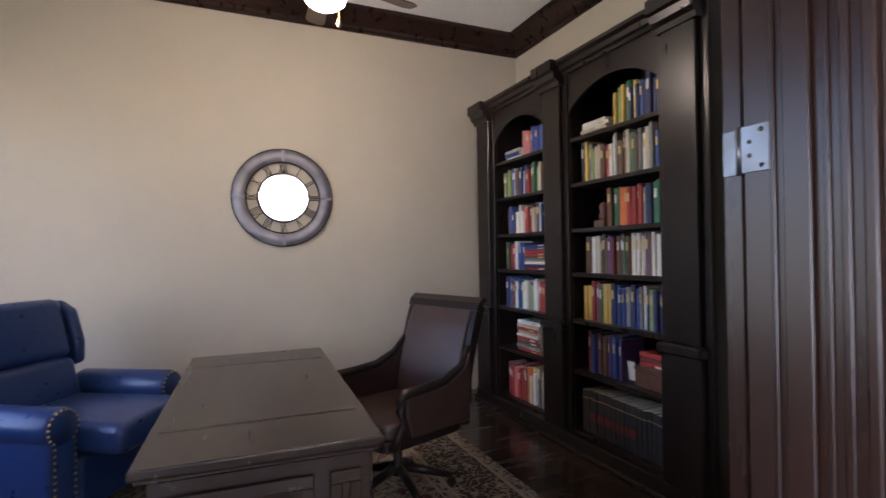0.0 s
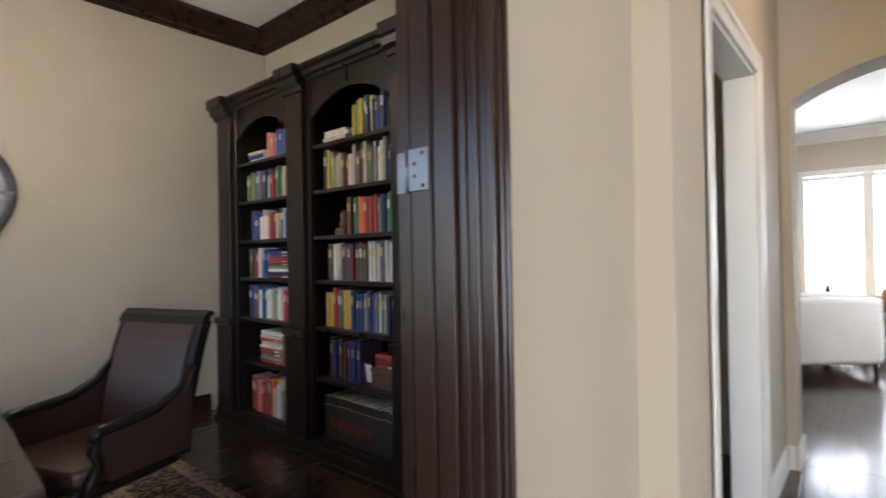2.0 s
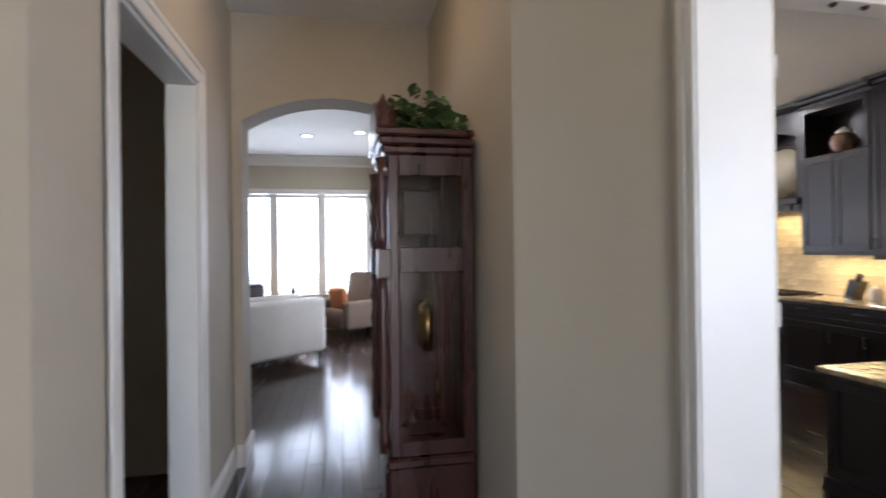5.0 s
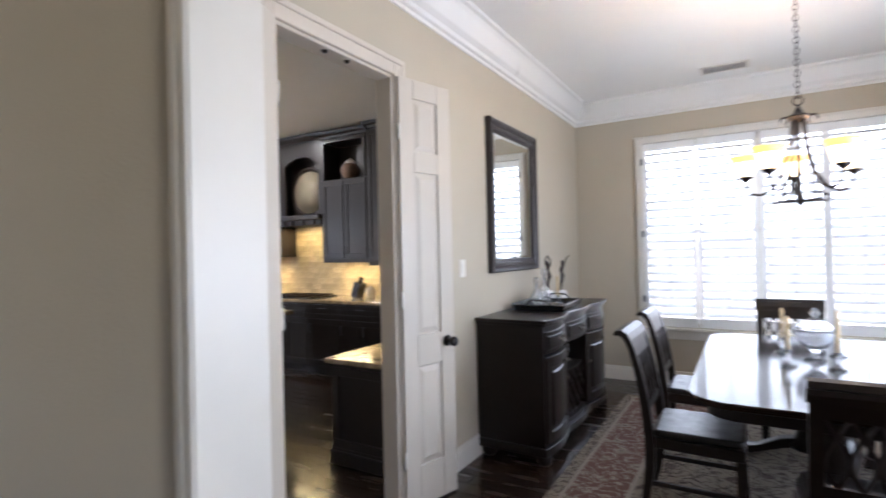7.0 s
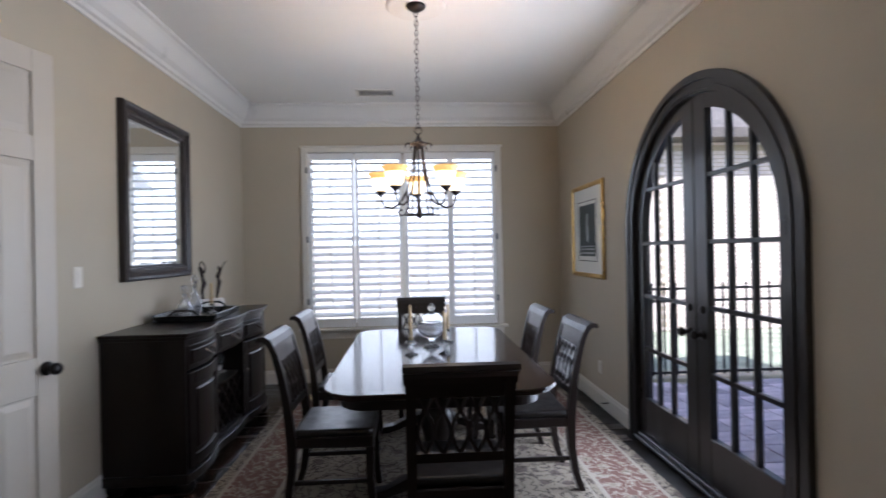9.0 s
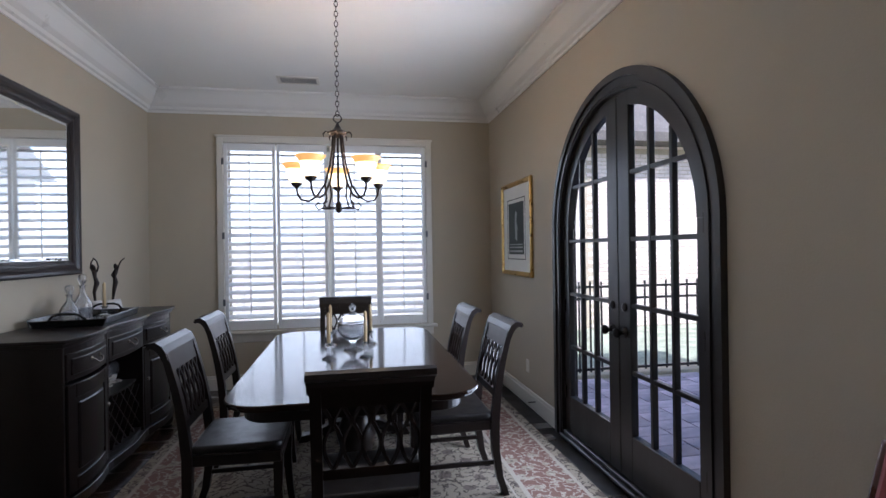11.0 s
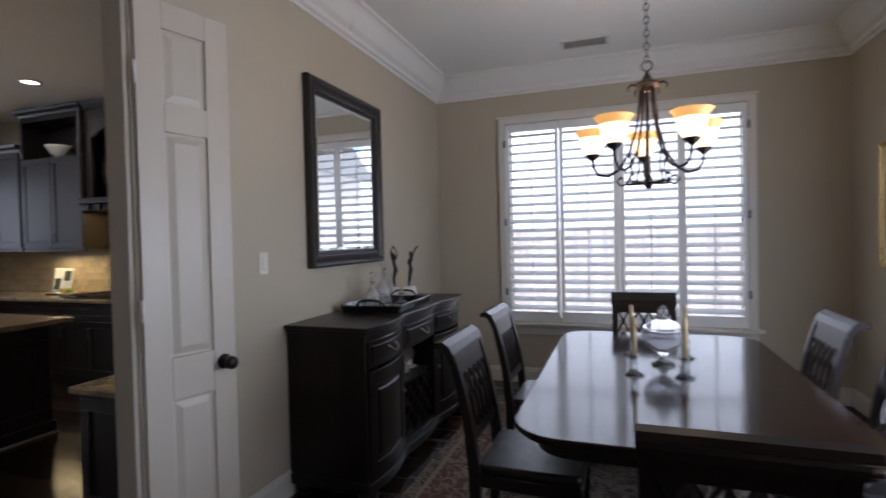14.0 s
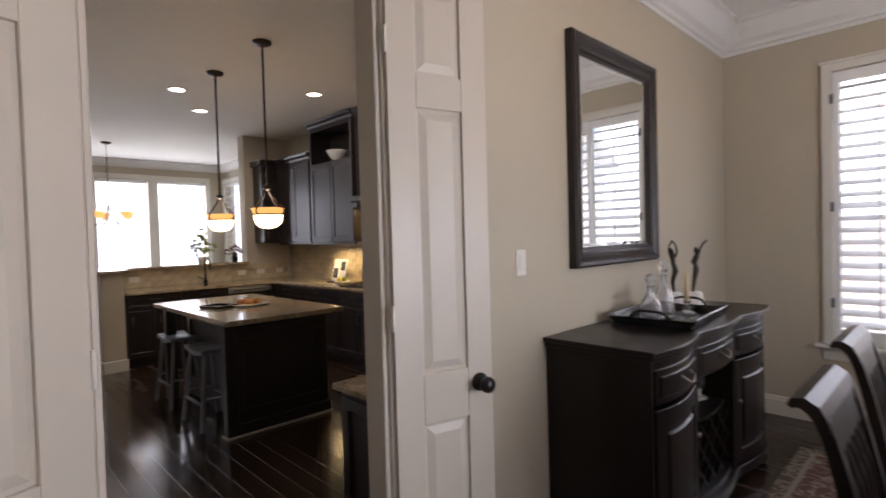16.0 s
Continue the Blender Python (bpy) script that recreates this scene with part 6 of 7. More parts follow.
for a_, b_ in ((0.49, 0.56), (1.36, 1.46), (1.86, 1.92)):
    part("front_rail", box_bm(0.065, W_ - 0.065, D_ - 0.04, D_ - 0.015, a_, b_, 0.004), CHERRY, gc)
for k_, (a_, b_) in enumerate(((1.92, 1.96), (1.96, 2.0), (2.0, 2.035))):
    part("cornice", box_bm(-0.018 * k_, W_ + 0.018 * k_, 0, D_ + 0.005 + 0.018 * k_, a_, b_, 0.009), CHERRY, gc)
arch = [(W_ / 2 + 0.30 * math.cos(radians(a)), 2.03 + 0.19 * math.sin(radians(a))) for a in range(0, 181, 15)]
part("bonnet", prism(arch, D_ - 0.06, D_ + 0.035, "y", 0.01), CHERRY, gc)
part("finial", moved(lathe([(0.03, 2.03), (0.035, 2.06), (0.02, 2.09), (0.032, 2.13), (0.01, 2.18), (0.001, 2.20)], 14), Matrix.Translation((0.0, D_ - 0.0, 0))), CHERRY, gc)
TURN_ = [(0.02, 0), (0.028, 0.02), (0.016, 0.05), (0.026, 0.08), (0.018, 0.12)]
for z0, z1 in ((0.52, 1.34), (1.47, 1.90)):
    for x in (0.02, W_ - 0.02):
        n = int((z1 - z0) / 0.06)
        pr_ = [(0.017 + 0.011 * (i % 2), z0 + (z1 - z0) * i / n) for i in range(n + 1)]
        part("turned_column", moved(lathe(pr_, 12), Matrix.Translation((x, D_ + 0.012, 0))), CHERRY, gc, "glossy turned column")
for x in (0.02, W_ - 0.02):
    part("column_block", box_bm(x - 0.03, x + 0.03, D_ - 0.03, D_ + 0.035, 1.335, 1.475, 0.006), CHERRY, gc)
part("dial", join(box_bm(0.10, W_ - 0.10, D_ - 0.075, D_ - 0.065, 1.48, 1.86)), DIALM, gc, "brass and ivory clock dial")
part("movement", box_bm(0.10, W_ - 0.16, D_ - 0.24, D_ - 0.10, 1.54, 1.76, 0.006), IRON, gc)
for x in (0.19, 0.28, 0.37):
    part("weight", moved(lathe([(0.001, 0.95), (0.028, 0.955), (0.028, 1.18), (0.01, 1.19), (0.003, 1.20), (0.003, 1.55)], 14), Matrix.Translation((x, 0.2, 0))), BRASS, gc)
part("pendulum", join(tube([(0.28, 0.14, 1.55), (0.28, 0.14, 0.78)], 0.005), moved(lathe([(0.001, -0.008), (0.07, -0.006), (0.07, 0.006), (0.001, 0.008)], 24), Matrix.Translation((0.28, 0.14, 0.74)) @ R90)), BRASS, gc)
LEAF = mat("houseplant_leaf", (0.06, 0.12, 0.03), 0.45, var=0.4, scale=8)


def foliage(n, rx, ry, rz, size, seed):
    rnd = random.Random(seed)
    out = bmesh.new()
    for _ in range(n):
        a, u = rnd.uniform(0, 6.28), rnd.random() ** 0.5
        p = Vector((rx * u * math.cos(a), ry * u * math.sin(a), rz * rnd.random() * (1.15 - u * 0.7)))
        sz = size * rnd.uniform(0.6, 1.3)
        m = Matrix.Translation(p) @ Euler((rnd.uniform(-0.9, 0.9), rnd.uniform(-0.9, 0.9), rnd.uniform(0, 6.28))).to_matrix().to_4x4()
        pts = [(0, 0, 0), (0.35, 0.4, 0.06), (0.28, 0.8, 0.02), (0, 1.05, -0.12), (-0.28, 0.8, 0.02), (-0.35, 0.4, 0.06), (0, 0.5, -0.02)]
        v = [out.verts.new(m @ (Vector(q) * sz)) for q in pts]
        for i in range(6):
            out.faces.new((v[i], v[(i + 1) % 6], v[6]))
    return out


pl = thing("potted_ivy", pose(2.88, -0.56, 2.036), "leafy green trailing plant on top of the tall clock", "plant")
part("pot", lathe([(0.07, 0), (0.09, 0.06), (0.085, 0.06), (0.06, 0.01)], 16), IRON, pl)
part("foliage", moved(foliage(330, 0.27, 0.21, 0.25, 0.062, 4), Matrix.Translation((0, 0, 0.02))), LEAF, pl)

# ---- living room ----
SOFAFAB = mat("sofa_fabric_cream", (0.62, 0.60, 0.56), 0.85, var=0.06, scale=20, bump=0.2, bscale=300)
TANFAB = mat("armchair_fabric_tan", (0.17, 0.12, 0.085), 0.85, var=0.1, scale=20, bump=0.2, bscale=300)
sf = thing("sofa", pose(6.86, 1.20, 0, 0, 0, 40), "cream upholstered sofa seen from behind", "sofa")
part("back", cushion(-0.40, -0.16, -1.15, 1.15, 0.13, 0.86, 0.06), SOFAFAB, sf)
part("seat", cushion(-0.20, 0.48, -1.0, 1.0, 0.13, 0.45, 0.06), SOFAFAB, sf)
for sy in (-1, 1):
    part("arm", cushion(-0.38, 0.46, sy * 1.08 - 0.1, sy * 1.08 + 0.1, 0.13, 0.64, 0.07), SOFAFAB, sf)
    part("back_cushion", cushion(-0.18, 0.04, sy * 0.5 - 0.47, sy * 0.5 + 0.47, 0.45, 0.90, 0.07), SOFAFAB, sf)
    for x in (-0.34, 0.40):
        part("leg", moved(lathe([(0.02, 0), (0.03, 0.13)], 10), Matrix.Translation((x, sy * 1.08, 0))), ESPRESSO, sf)
ac = thing("living_armchair", pose(9.42, -0.22, 0, 0, 0, 38), "tan upholstered high-backed armchair by the window", "armchair")
part("seat", cushion(-0.36, 0.36, -0.33, 0.36, 0.14, 0.47, 0.06), TANFAB, ac)
part("backrest", moved(cushion(-0.36, 0.36, -0.10, 0.10, 0.0, 0.70, 0.08), Matrix.Translation((0, -0.33, 0.40)) @ Matrix.Rotation(radians(10), 4, "X")), TANFAB, ac)
for sx in (-1, 1):
    part("arm", cushion(sx * 0.38 - 0.09, sx * 0.38 + 0.09, -0.36, 0.34, 0.14, 0.62, 0.06), TANFAB, ac)
    for sy in (-0.28, 0.28):
        part("leg", moved(lathe([(0.02, 0), (0.028, 0.15)], 8), Matrix.Translation((sx * 0.36, sy, 0))), ESPRESSO, ac)
pil = tagged(mesh_ob("throw_pillow", moved(cushion(-0.2, 0.2, -0.07, 0.07, 0, 0.38, 0.06), pose(9.36, -0.12, 0.46, -12, 0, 40)), mat("pillow_rust", (0.42, 0.15, 0.05), 0.85)), "rust orange throw pillow on the tan armchair", "pillow")
DARKFAB = mat("dark_leather", (0.02, 0.018, 0.02), 0.4)
dc2 = thing("club_chair", pose(9.2, 1.45, 0, 0, 0, 110), "dark leather club chair by the window", "armchair")
part("seat", cushion(-0.36, 0.36, -0.33, 0.36, 0.1, 0.45, 0.06), DARKFAB, dc2)
part("backrest", cushion(-0.38, 0.38, -0.42, -0.2, 0.1, 0.92, 0.08), DARKFAB, dc2)
for sx in (-1, 1):
    part("arm", cushion(sx * 0.40 - 0.09, sx * 0.40 + 0.09, -0.38, 0.34, 0.1, 0.62, 0.06), DARKFAB, dc2)
et = thing("side_table", pose(9.6, 0.70, 0), "small dark side table by the window", "side table")
part("tabletop", moved(lathe([(0.28, 0.58), (0.29, 0.60), (0.28, 0.62), (0.001, 0.62)], 24), Matrix.Identity(4)), ESPRESSO, et)
part("stem", lathe([(0.16, 0), (0.15, 0.03), (0.03, 0.08), (0.03, 0.58)], 16), ESPRESSO, et)
SHADE = emit("lamp_shade_lit", (1.0, 0.6, 0.25), 1.2, (0.7, 0.5, 0.3))
tl = thing("table_lamp", pose(9.6, 0.70, 0.62), "table lamp with a small amber shade on the side table", "lamp")
part("stem", lathe([(0.07, 0), (0.06, 0.02), (0.03, 0.06), (0.045, 0.14), (0.015, 0.24), (0.01, 0.34)], 16), BRONZE, tl)
part("shade", lathe([(0.15, 0.30), (0.09, 0.46), (0.087, 0.46), (0.147, 0.30)], 24, False), SHADE, tl)
fp = thing("floor_plant", pose(9.74, -0.70, 0), "green leafy plant in a pot by the window", "plant")
part("pot", lathe([(0.13, 0), (0.17, 0.28), (0.155, 0.28), (0.12, 0.03)], 18), IRON, fp)
part("foliage", moved(foliage(160, 0.2, 0.18, 0.6, 0.13, 9), Matrix.Translation((0, 0, 0.25))), LEAF, fp)
crown("crown_living", 4.20, 10.0, -0.90, 5.2, 3.25, TRIM, "white crown moulding of the living room", 0.18, 0.16)
Rz = lambda x, y, a: Matrix.Translation((x, y, 0)) @ Matrix.Rotation(radians(a), 4, "Z")


def blind_window(name, m, units, z0, z1, label, step=0.055, angle=20):
    """Windows side by side under white slatted blinds, the room on the local +y side."""
    win = tagged(new(name), label, "window", kind="structure")
    win.matrix_basis = m
    x0, x1 = units[0][0], units[-1][1]
    part("window_frame", join(frame_bm(x0 - 0.09, x1 + 0.09, z0 - 0.09, z1 + 0.09, 0.09, -0.002, 0.022, "y"), *[box_bm(b - 0.03, c + 0.03, -0.10, 0.012, z0, z1, 0.003) for (a, b), (c, d) in zip(units, units[1:])]), TRIM, win)
    part("window_sill", box_bm(x0 - 0.12, x1 + 0.12, -0.10, 0.07, z0 - 0.03, z0, 0.006), TRIM, win)
    for a, b in units:
        part("pane", box_bm(a - 0.02, b + 0.02, -0.128, -0.130, z0, z1), PANE, win).visible_shadow = False
        part("sash", frame_bm(a - 0.02, b + 0.02, z0, z1, 0.04, -0.15, -0.115, "y"), TRIM, win)
        hd = part("headrail", box_bm(a + 0.01, b - 0.01, -0.06, -0.005, z1 - 0.07, z1 - 0.005, 0.004), LOUVRE, win)
        me = bpy.data.meshes.new("slat")
        bm = moved(box_bm(-(b - a) / 2 + 0.012, (b - a) / 2 - 0.012, -0.025, 0.025, -0.0015, 0.0015), Matrix.Rotation(radians(angle), 4, "X"))
        bm.to_mesh(me)
        bm.free()
        me.materials.append(LOUVRE)
        z = z0 + 0.03
        while z < z1 - 0.08:
            piece("slat", me, hd, ((a + b) / 2, -0.035, z))
            z += step
    return win


blind_window("window_2", Rz(10.0, 0, 90), [(-0.62, 0.17), (0.25, 1.03), (1.11, 1.93)], 0.68, 2.55, "wide living room window with white slatted blinds")
CAN = emit("can_light_lit", (1.0, 0.88, 0.68), 4)


def can_light(x, y, z, power, col=(1.0, 0.9, 0.76)):
    c = thing("recessed_light", pose(x, y, z), "lit recessed ceiling light with a white trim ring", "ceiling light", "recessed ceiling lights")
    part("trim_ring", lathe([(0.07, -0.001), (0.10, -0.001), (0.098, -0.008), (0.07, -0.006)], 28, False), TRIM, c)
    part("lens", lathe([(0.001, -0.003), (0.072, -0.003), (0.072, -0.002), (0.001, -0.002)], 24), CAN, c)
    ob = area_lamp("can_beam", (x, y, z - 0.02), (x, y, 0), 0.12, 0.12, power, col)
    return c


for x, y in ((8.24, 0.353), (7.92, -0.43)):
    can_light(x, y, 3.25, 4 * LS)
can_light(2.75, -0.05, 3.12, 2.6 * LS, (1.0, 0.62, 0.28))
for x, y in ((6.2, -3.3), (6.95, -3.78), (5.5, -4.48)):
    can_light(x, y, 3.08, 10 * LS)

# ---- kitchen ----
GRANITE = mat("granite_gold_speckled", (0.36, 0.28, 0.18), 0.12, var=0.55, scale=55, coat=0.4, rvar=0.03)
CAB = mat("kitchen_cabinet_dark", (0.018, 0.013, 0.012), 0.33, var=0.14, scale=10, stretch=(1, 1, 0.15), coat=0.03, rvar=0.03)
TILE = spread(mat("tumbled_tile_beige", (0.45, 0.37, 0.24), 0.45, var=0.14, scale=25, bump=0.15, bscale=80), 0.15)
GROUT = mat("tile_grout", (0.36, 0.30, 0.22), 0.9)
BLACKGLASS = mat("cooktop_black", (0.012, 0.012, 0.013), 0.12)


def shaker(parent, axis, c, s, u0, u1, z0, z1, name="cabinet_door", handle=True):
    """A framed door or drawer front on the plane c, proud by s."""
    q = sorted((c, c + s * 0.02))
    q2 = sorted((c, c + s * 0.011))
    w = min(0.065, (z1 - z0) * 0.3)
    f = frame_bm(u0 + 0.003, u1 - 0.003, z0 + 0.003, z1 - 0.003, w, q[0], q[1], axis)
    inner = box_bm(q2[0], q2[1], u0 + w, u1 - w, z0 + w, z1 - w, 0.003) if axis == "x" else box_bm(u0 + w, u1 - w, q2[0], q2[1], z0 + w, z1 - w, 0.003)
    d = part(name, join(f, inner), CAB, parent)
    if handle:
        um, zh = ((u0 + u1) / 2, z1 - 0.045) if z1 - z0 < 0.35 else (u1 - 0.05, (z1 - 0.12 if z0 < 0.5 else z0 + 0.10))
        h0, h1 = c + s * 0.02, c + s * 0.045
        pts = [(um - 0.05, h0), (um - 0.045, h1), (um + 0.045, h1), (um + 0.05, h0)] if z1 - z0 < 0.35 else None
        if pts:
            part("handle", tube([((p if axis == "x" else u), (u if axis == "x" else p), zh) for u, p in pts], 0.005, 6), STEEL, d)
        else:
            part("handle", tube([((p if axis == "x" else um), (um if axis == "x" else p), zh + dz) for dz, p in ((-0.05, h0), (-0.045, h1), (0.045, h1), (0.05, h0))], 0.005, 6), STEEL, d)
    return d


def base_unit(name, axis, c, s, depth, u0, u1, label, drawers=True):
    """A base cabinet whose front is the plane c, facing s along axis."""
    u = thing(name, pose(0, 0, 0), label, "cabinet", "kitchen base cabinets")
    bk = c - s * depth
    q = sorted((c, bk))
    toe = sorted((c - s * 0.06, bk))
    mk = (lambda a, b, l, h, r: box_bm(r[0], r[1], a, b, l, h, 0.002)) if axis == "x" else (lambda a, b, l, h, r: box_bm(a, b, r[0], r[1], l, h, 0.002))
    part("body", mk(u0 + 0.001, u1 - 0.001, 0.10, 0.878, q), CAB, u)
    part("plinth", mk(u0 + 0.001, u1 - 0.001, 0.0, 0.10, toe), CAB, u)
    shaker(u, axis, c, s, u0, u1, 0.70, 0.865, "drawer_front")
    n = 2 if u1 - u0 > 0.6 else 1
    for i in range(n):
        shaker(u, axis, c, s, u0 + (u1 - u0) * i / n, u0 + (u1 - u0) * (i + 1) / n, 0.12, 0.69)
    return u


def tiled(name, axis, c, s, u0, u1, z0, z1, label, tw=0.15, th=0.075):
    p = sorted((c, c + s * 0.004))
    mk = (lambda a, b, l, h: box_bm(p[0], p[1], a, b, l, h)) if axis == "x" else (lambda a, b, l, h: box_bm(a, b, p[0], p[1], l, h))
    ob = structure(name, mk(u0, u1, z0, z1), GROUT, label, "backsplash")
    me = bpy.data.meshes.new("tile")
    hw, hh = tw / 2 - 0.002, th / 2 - 0.002
    bm = box_bm(0.0, 0.006, -hw, hw, -hh, hh, 0.002) if axis == "x" else box_bm(-hw, hw, 0.0, 0.006, -hh, hh, 0.002)
    bm.to_mesh(me)
    bm.free()
    me.materials.append(TILE)
    r, z = 0, z0 + th / 2
    while z + th / 2 <= z1 + 0.01:
        u = u0 + tw / 2 + (tw / 2 if r % 2 else 0)
        while u + tw / 2 <= u1 + 0.001:
            cc = c + s * 0.003 if s > 0 else c - 0.009
            piece("tile", me, ob, (cc, u, z) if axis == "x" else (u, cc, z))
            u += tw
        z += th
        r += 1
    return ob


isl = thing("kitchen_island", pose(5.18, -3.49, 0), "dark panelled kitchen island with an overhanging side", "kitchen island")
part("body", box_bm(-0.80, 0.70, -0.37, 0.28, 0.0, 0.88, 0.004), CAB, isl)
for u0, u1, z0, z1 in ((-0.36, 0.46, 0.10, 0.20), (-0.36, 0.46, 0.74, 0.84), (-0.36, -0.26, 0.20, 0.74), (0.36, 0.46, 0.20, 0.74)):
    part("end_rail", box_bm(-0.825, -0.80, u0, u1, z0, z1, 0.005), CAB, isl)
part("end_panel", box_bm(-0.81, -0.80, -0.26, 0.36, 0.20, 0.74, 0.003), CAB, isl)
part("skirting", box_bm(-0.84, -0.80, -0.38, 0.50, 0.0, 0.10, 0.006), CAB, isl)
for x in (-0.79, 0.64):
    part("leg", box_bm(x - 0.045, x + 0.045, 0.41, 0.50, 0, 0.88, 0.006), CAB, isl)
part("shoe_moulding", join(box_bm(-0.856, -0.84, -0.38, 0.516, 0, 0.022, 0.004), box_bm(-0.84, -0.74, 0.50, 0.516, 0, 0.022, 0.004)), mat("shoe_moulding_tan", (0.34, 0.29, 0.24), 0.5), isl, "pale worn strip at the floor")
part("side_panel", frame_bm(-0.75, 0.66, 0.10, 0.84, 0.09, 0.28, 0.30, "y"), CAB, isl)
tagged(mesh_ob("island_worktop", prism(rounded(4.13, 5.92, -3.895, -2.92, 0.03, 4), 0.881, 0.92, "z", 0.006, 2), GRANITE), "speckled gold granite worktop on the island", "worktop")
STOOLM = mat("stool_black", (0.20, 0.205, 0.23), 0.35, var=0.2)


def bar_stool(x, y):
    s = thing("bar_stool", pose(x, y, 0), "grey-black wooden saddle seat bar stool under the island", "stool", "stools at the island")
    pts = [(-0.22, 0.62), (-0.20, 0.635), (-0.1, 0.615), (0, 0.61), (0.1, 0.615), (0.20, 0.635), (0.22, 0.62), (0.2, 0.6), (0, 0.575), (-0.2, 0.6)]
    part("seat", prism(pts, -0.12, 0.12, "y", 0.004), STOOLM, s)
    for sx in (-1, 1):
        for sy in (-1, 1):
            part("leg", tube([(sx * 0.16, sy * 0.08, 0.60), (sx * 0.22, sy * 0.14, 0)], 0.02, 6, False), STOOLM, s)
        part("rung", tube([(sx * 0.195, -0.115, 0.25), (sx * 0.195, 0.115, 0.25)], 0.013, 6), STOOLM, s)
    for sy in (-1, 1):
        part("rung", tube([(-0.2, sy * 0.12, 0.20), (0.2, sy * 0.12, 0.20)], 0.013, 6), STOOLM, s)
    return s


st0 = bar_stool(4.88, -3.05)
copy_thing(st0, pose(5.66, -3.05, 0))
# food tray on the island
ft = thing("serving_board", pose(4.95, -3.44, 0.921), "white plate with orange pastries on the island", "plate")
part("plate", lathe([(0.10, 0), (0.17, 0.012), (0.168, 0.016), (0.09, 0.006)], 24), CHINA, ft)
ORANGE = mat("pastry_orange", (0.60, 0.24, 0.06), 0.6, var=0.3, scale=30)
for i in range(7):
    a = i * 0.9
    part("pastry", moved(lathe([(0.001, 0), (0.035, 0.01), (0.03, 0.035), (0.001, 0.045)], 10), Matrix.Translation((0.075 * math.cos(a), 0.075 * math.sin(a), 0.01))), ORANGE, ft)
bt_ = thing("bar_tray", pose(5.02, -3.2, 0.921, 0, 0, 20), "small black tray on the island worktop", "tray")
part("bottom", prism(rounded(-0.13, 0.13, -0.10, 0.10, 0.03, 4), 0, 0.008, "z", 0.002), BLACKLAC, bt_)
part("rim", frame_bm(-0.13, 0.13, -0.10, 0.10, 0.012, 0.008, 0.022, "z"), BLACKLAC, bt_)
# sink run and half wall
structure("half_wall", join(box_bm(7.40, 8.25, -3.0, -2.77, 0, 1.15), box_bm(8.05, 8.25, -4.75, -3.0, 0, 1.15)), PAINT, "tan painted half wall behind the sink counter", "half wall")
structure("baseboard_half_wall", join(box_bm(7.384, 8.25, -3.016, -3.0, 0, 0.14, 0.004), box_bm(7.384, 7.40, -3.0, -2.754, 0, 0.14, 0.004), box_bm(7.384, 8.266, -2.77, -2.754, 0, 0.14, 0.004)), TRIM, "white baseboard round the half wall", "baseboard")
tagged(mesh_ob("bar_worktop", prism([(7.36, -2.72), (8.42, -2.72), (8.42, -4.75), (7.98, -4.75), (7.98, -3.05), (7.36, -3.05)], 1.151, 1.19, "z", 0.006), GRANITE), "speckled granite bar ledge on the half wall", "worktop")
for a, b in ((-3.62, -3.02), (-4.20, -3.62)):
    base_unit("base_cabinet", "x", 7.42, -1, 0.61, a, b, "dark framed kitchen base cabinet under the sink counter")
dwm = thing("dishwasher", pose(7.42, -4.51, 0), "dark fronted dishwasher with a pale steel control strip", "dishwasher")
part("body", box_bm(0.0, 0.58, -0.305, 0.305, 0.10, 0.878, 0.003), CAB, dwm)
part("plinth", box_bm(0.06, 0.58, -0.30, 0.30, 0.0, 0.10, 0.002), CAB, dwm)
part("front", box_bm(-0.02, 0.0, -0.298, 0.298, 0.11, 0.78, 0.004), CAB, dwm)
part("control_strip", box_bm(-0.024, 0.0, -0.298, 0.298, 0.79, 0.872, 0.004), mat("dishwasher_steel", (0.42, 0.42, 0.41), 0.35, metal=0.8, var=0.08), dwm, "pale brushed steel control strip")
part("handle", tube([(-0.022, -0.22, 0.83), (-0.05, -0.20, 0.83), (-0.05, 0.20, 0.83), (-0.022, 0.22, 0.83)], 0.008, 8), STEEL, dwm)
tagged(mesh_ob("sink_worktop", join(box_bm(7.38, 8.046, -5.44, -3.01, 0.881, 0.92, 0.005), box_bm(3.7, 7.379, -5.44, -4.80, 0.881, 0.92, 0.005)), GRANITE), "speckled granite kitchen counter in an L", "worktop")
tiled("backsplash_sink", "x", 8.05, -1, -5.40, -3.02, 0.921, 1.145, "beige tumbled tile backsplash under the bar")
for y in (-3.25, -4.66, -4.95, -5.25):
    o = thing("counter_outlet", pose(8.038, y, 1.03), "white outlet plate on the tile backsplash", "outlet", "backsplash outlets")
    part("plate", box_bm(-0.005, 0, -0.06, 0.06, -0.036, 0.036, 0.002), TRIM, o)
    part("socket", box_bm(-0.007, -0.004, -0.04, 0.04, -0.016, 0.016, 0.002), TRIM, o)
fc = thing("kitchen_faucet", pose(7.93, -4.1, 0.92), "dark bronze gooseneck faucet at the sink", "faucet")
part("spout", tube([(0, 0, 0)] + [(-0.09 + 0.09 * math.cos(a), 0, 0.26 + 0.09 * math.sin(a)) for a in [math.pi * i / 10 for i in range(11)]] + [(-0.18, 0, 0.2)], 0.013, 10), BRONZE, fc)
part("base", lathe([(0.03, 0), (0.028, 0.03), (0.018, 0.06)], 14), BRONZE, fc)
part("lever", tube([(0, 0.03, 0.06), (0, 0.10, 0.10)], 0.007, 6), BRONZE, fc)
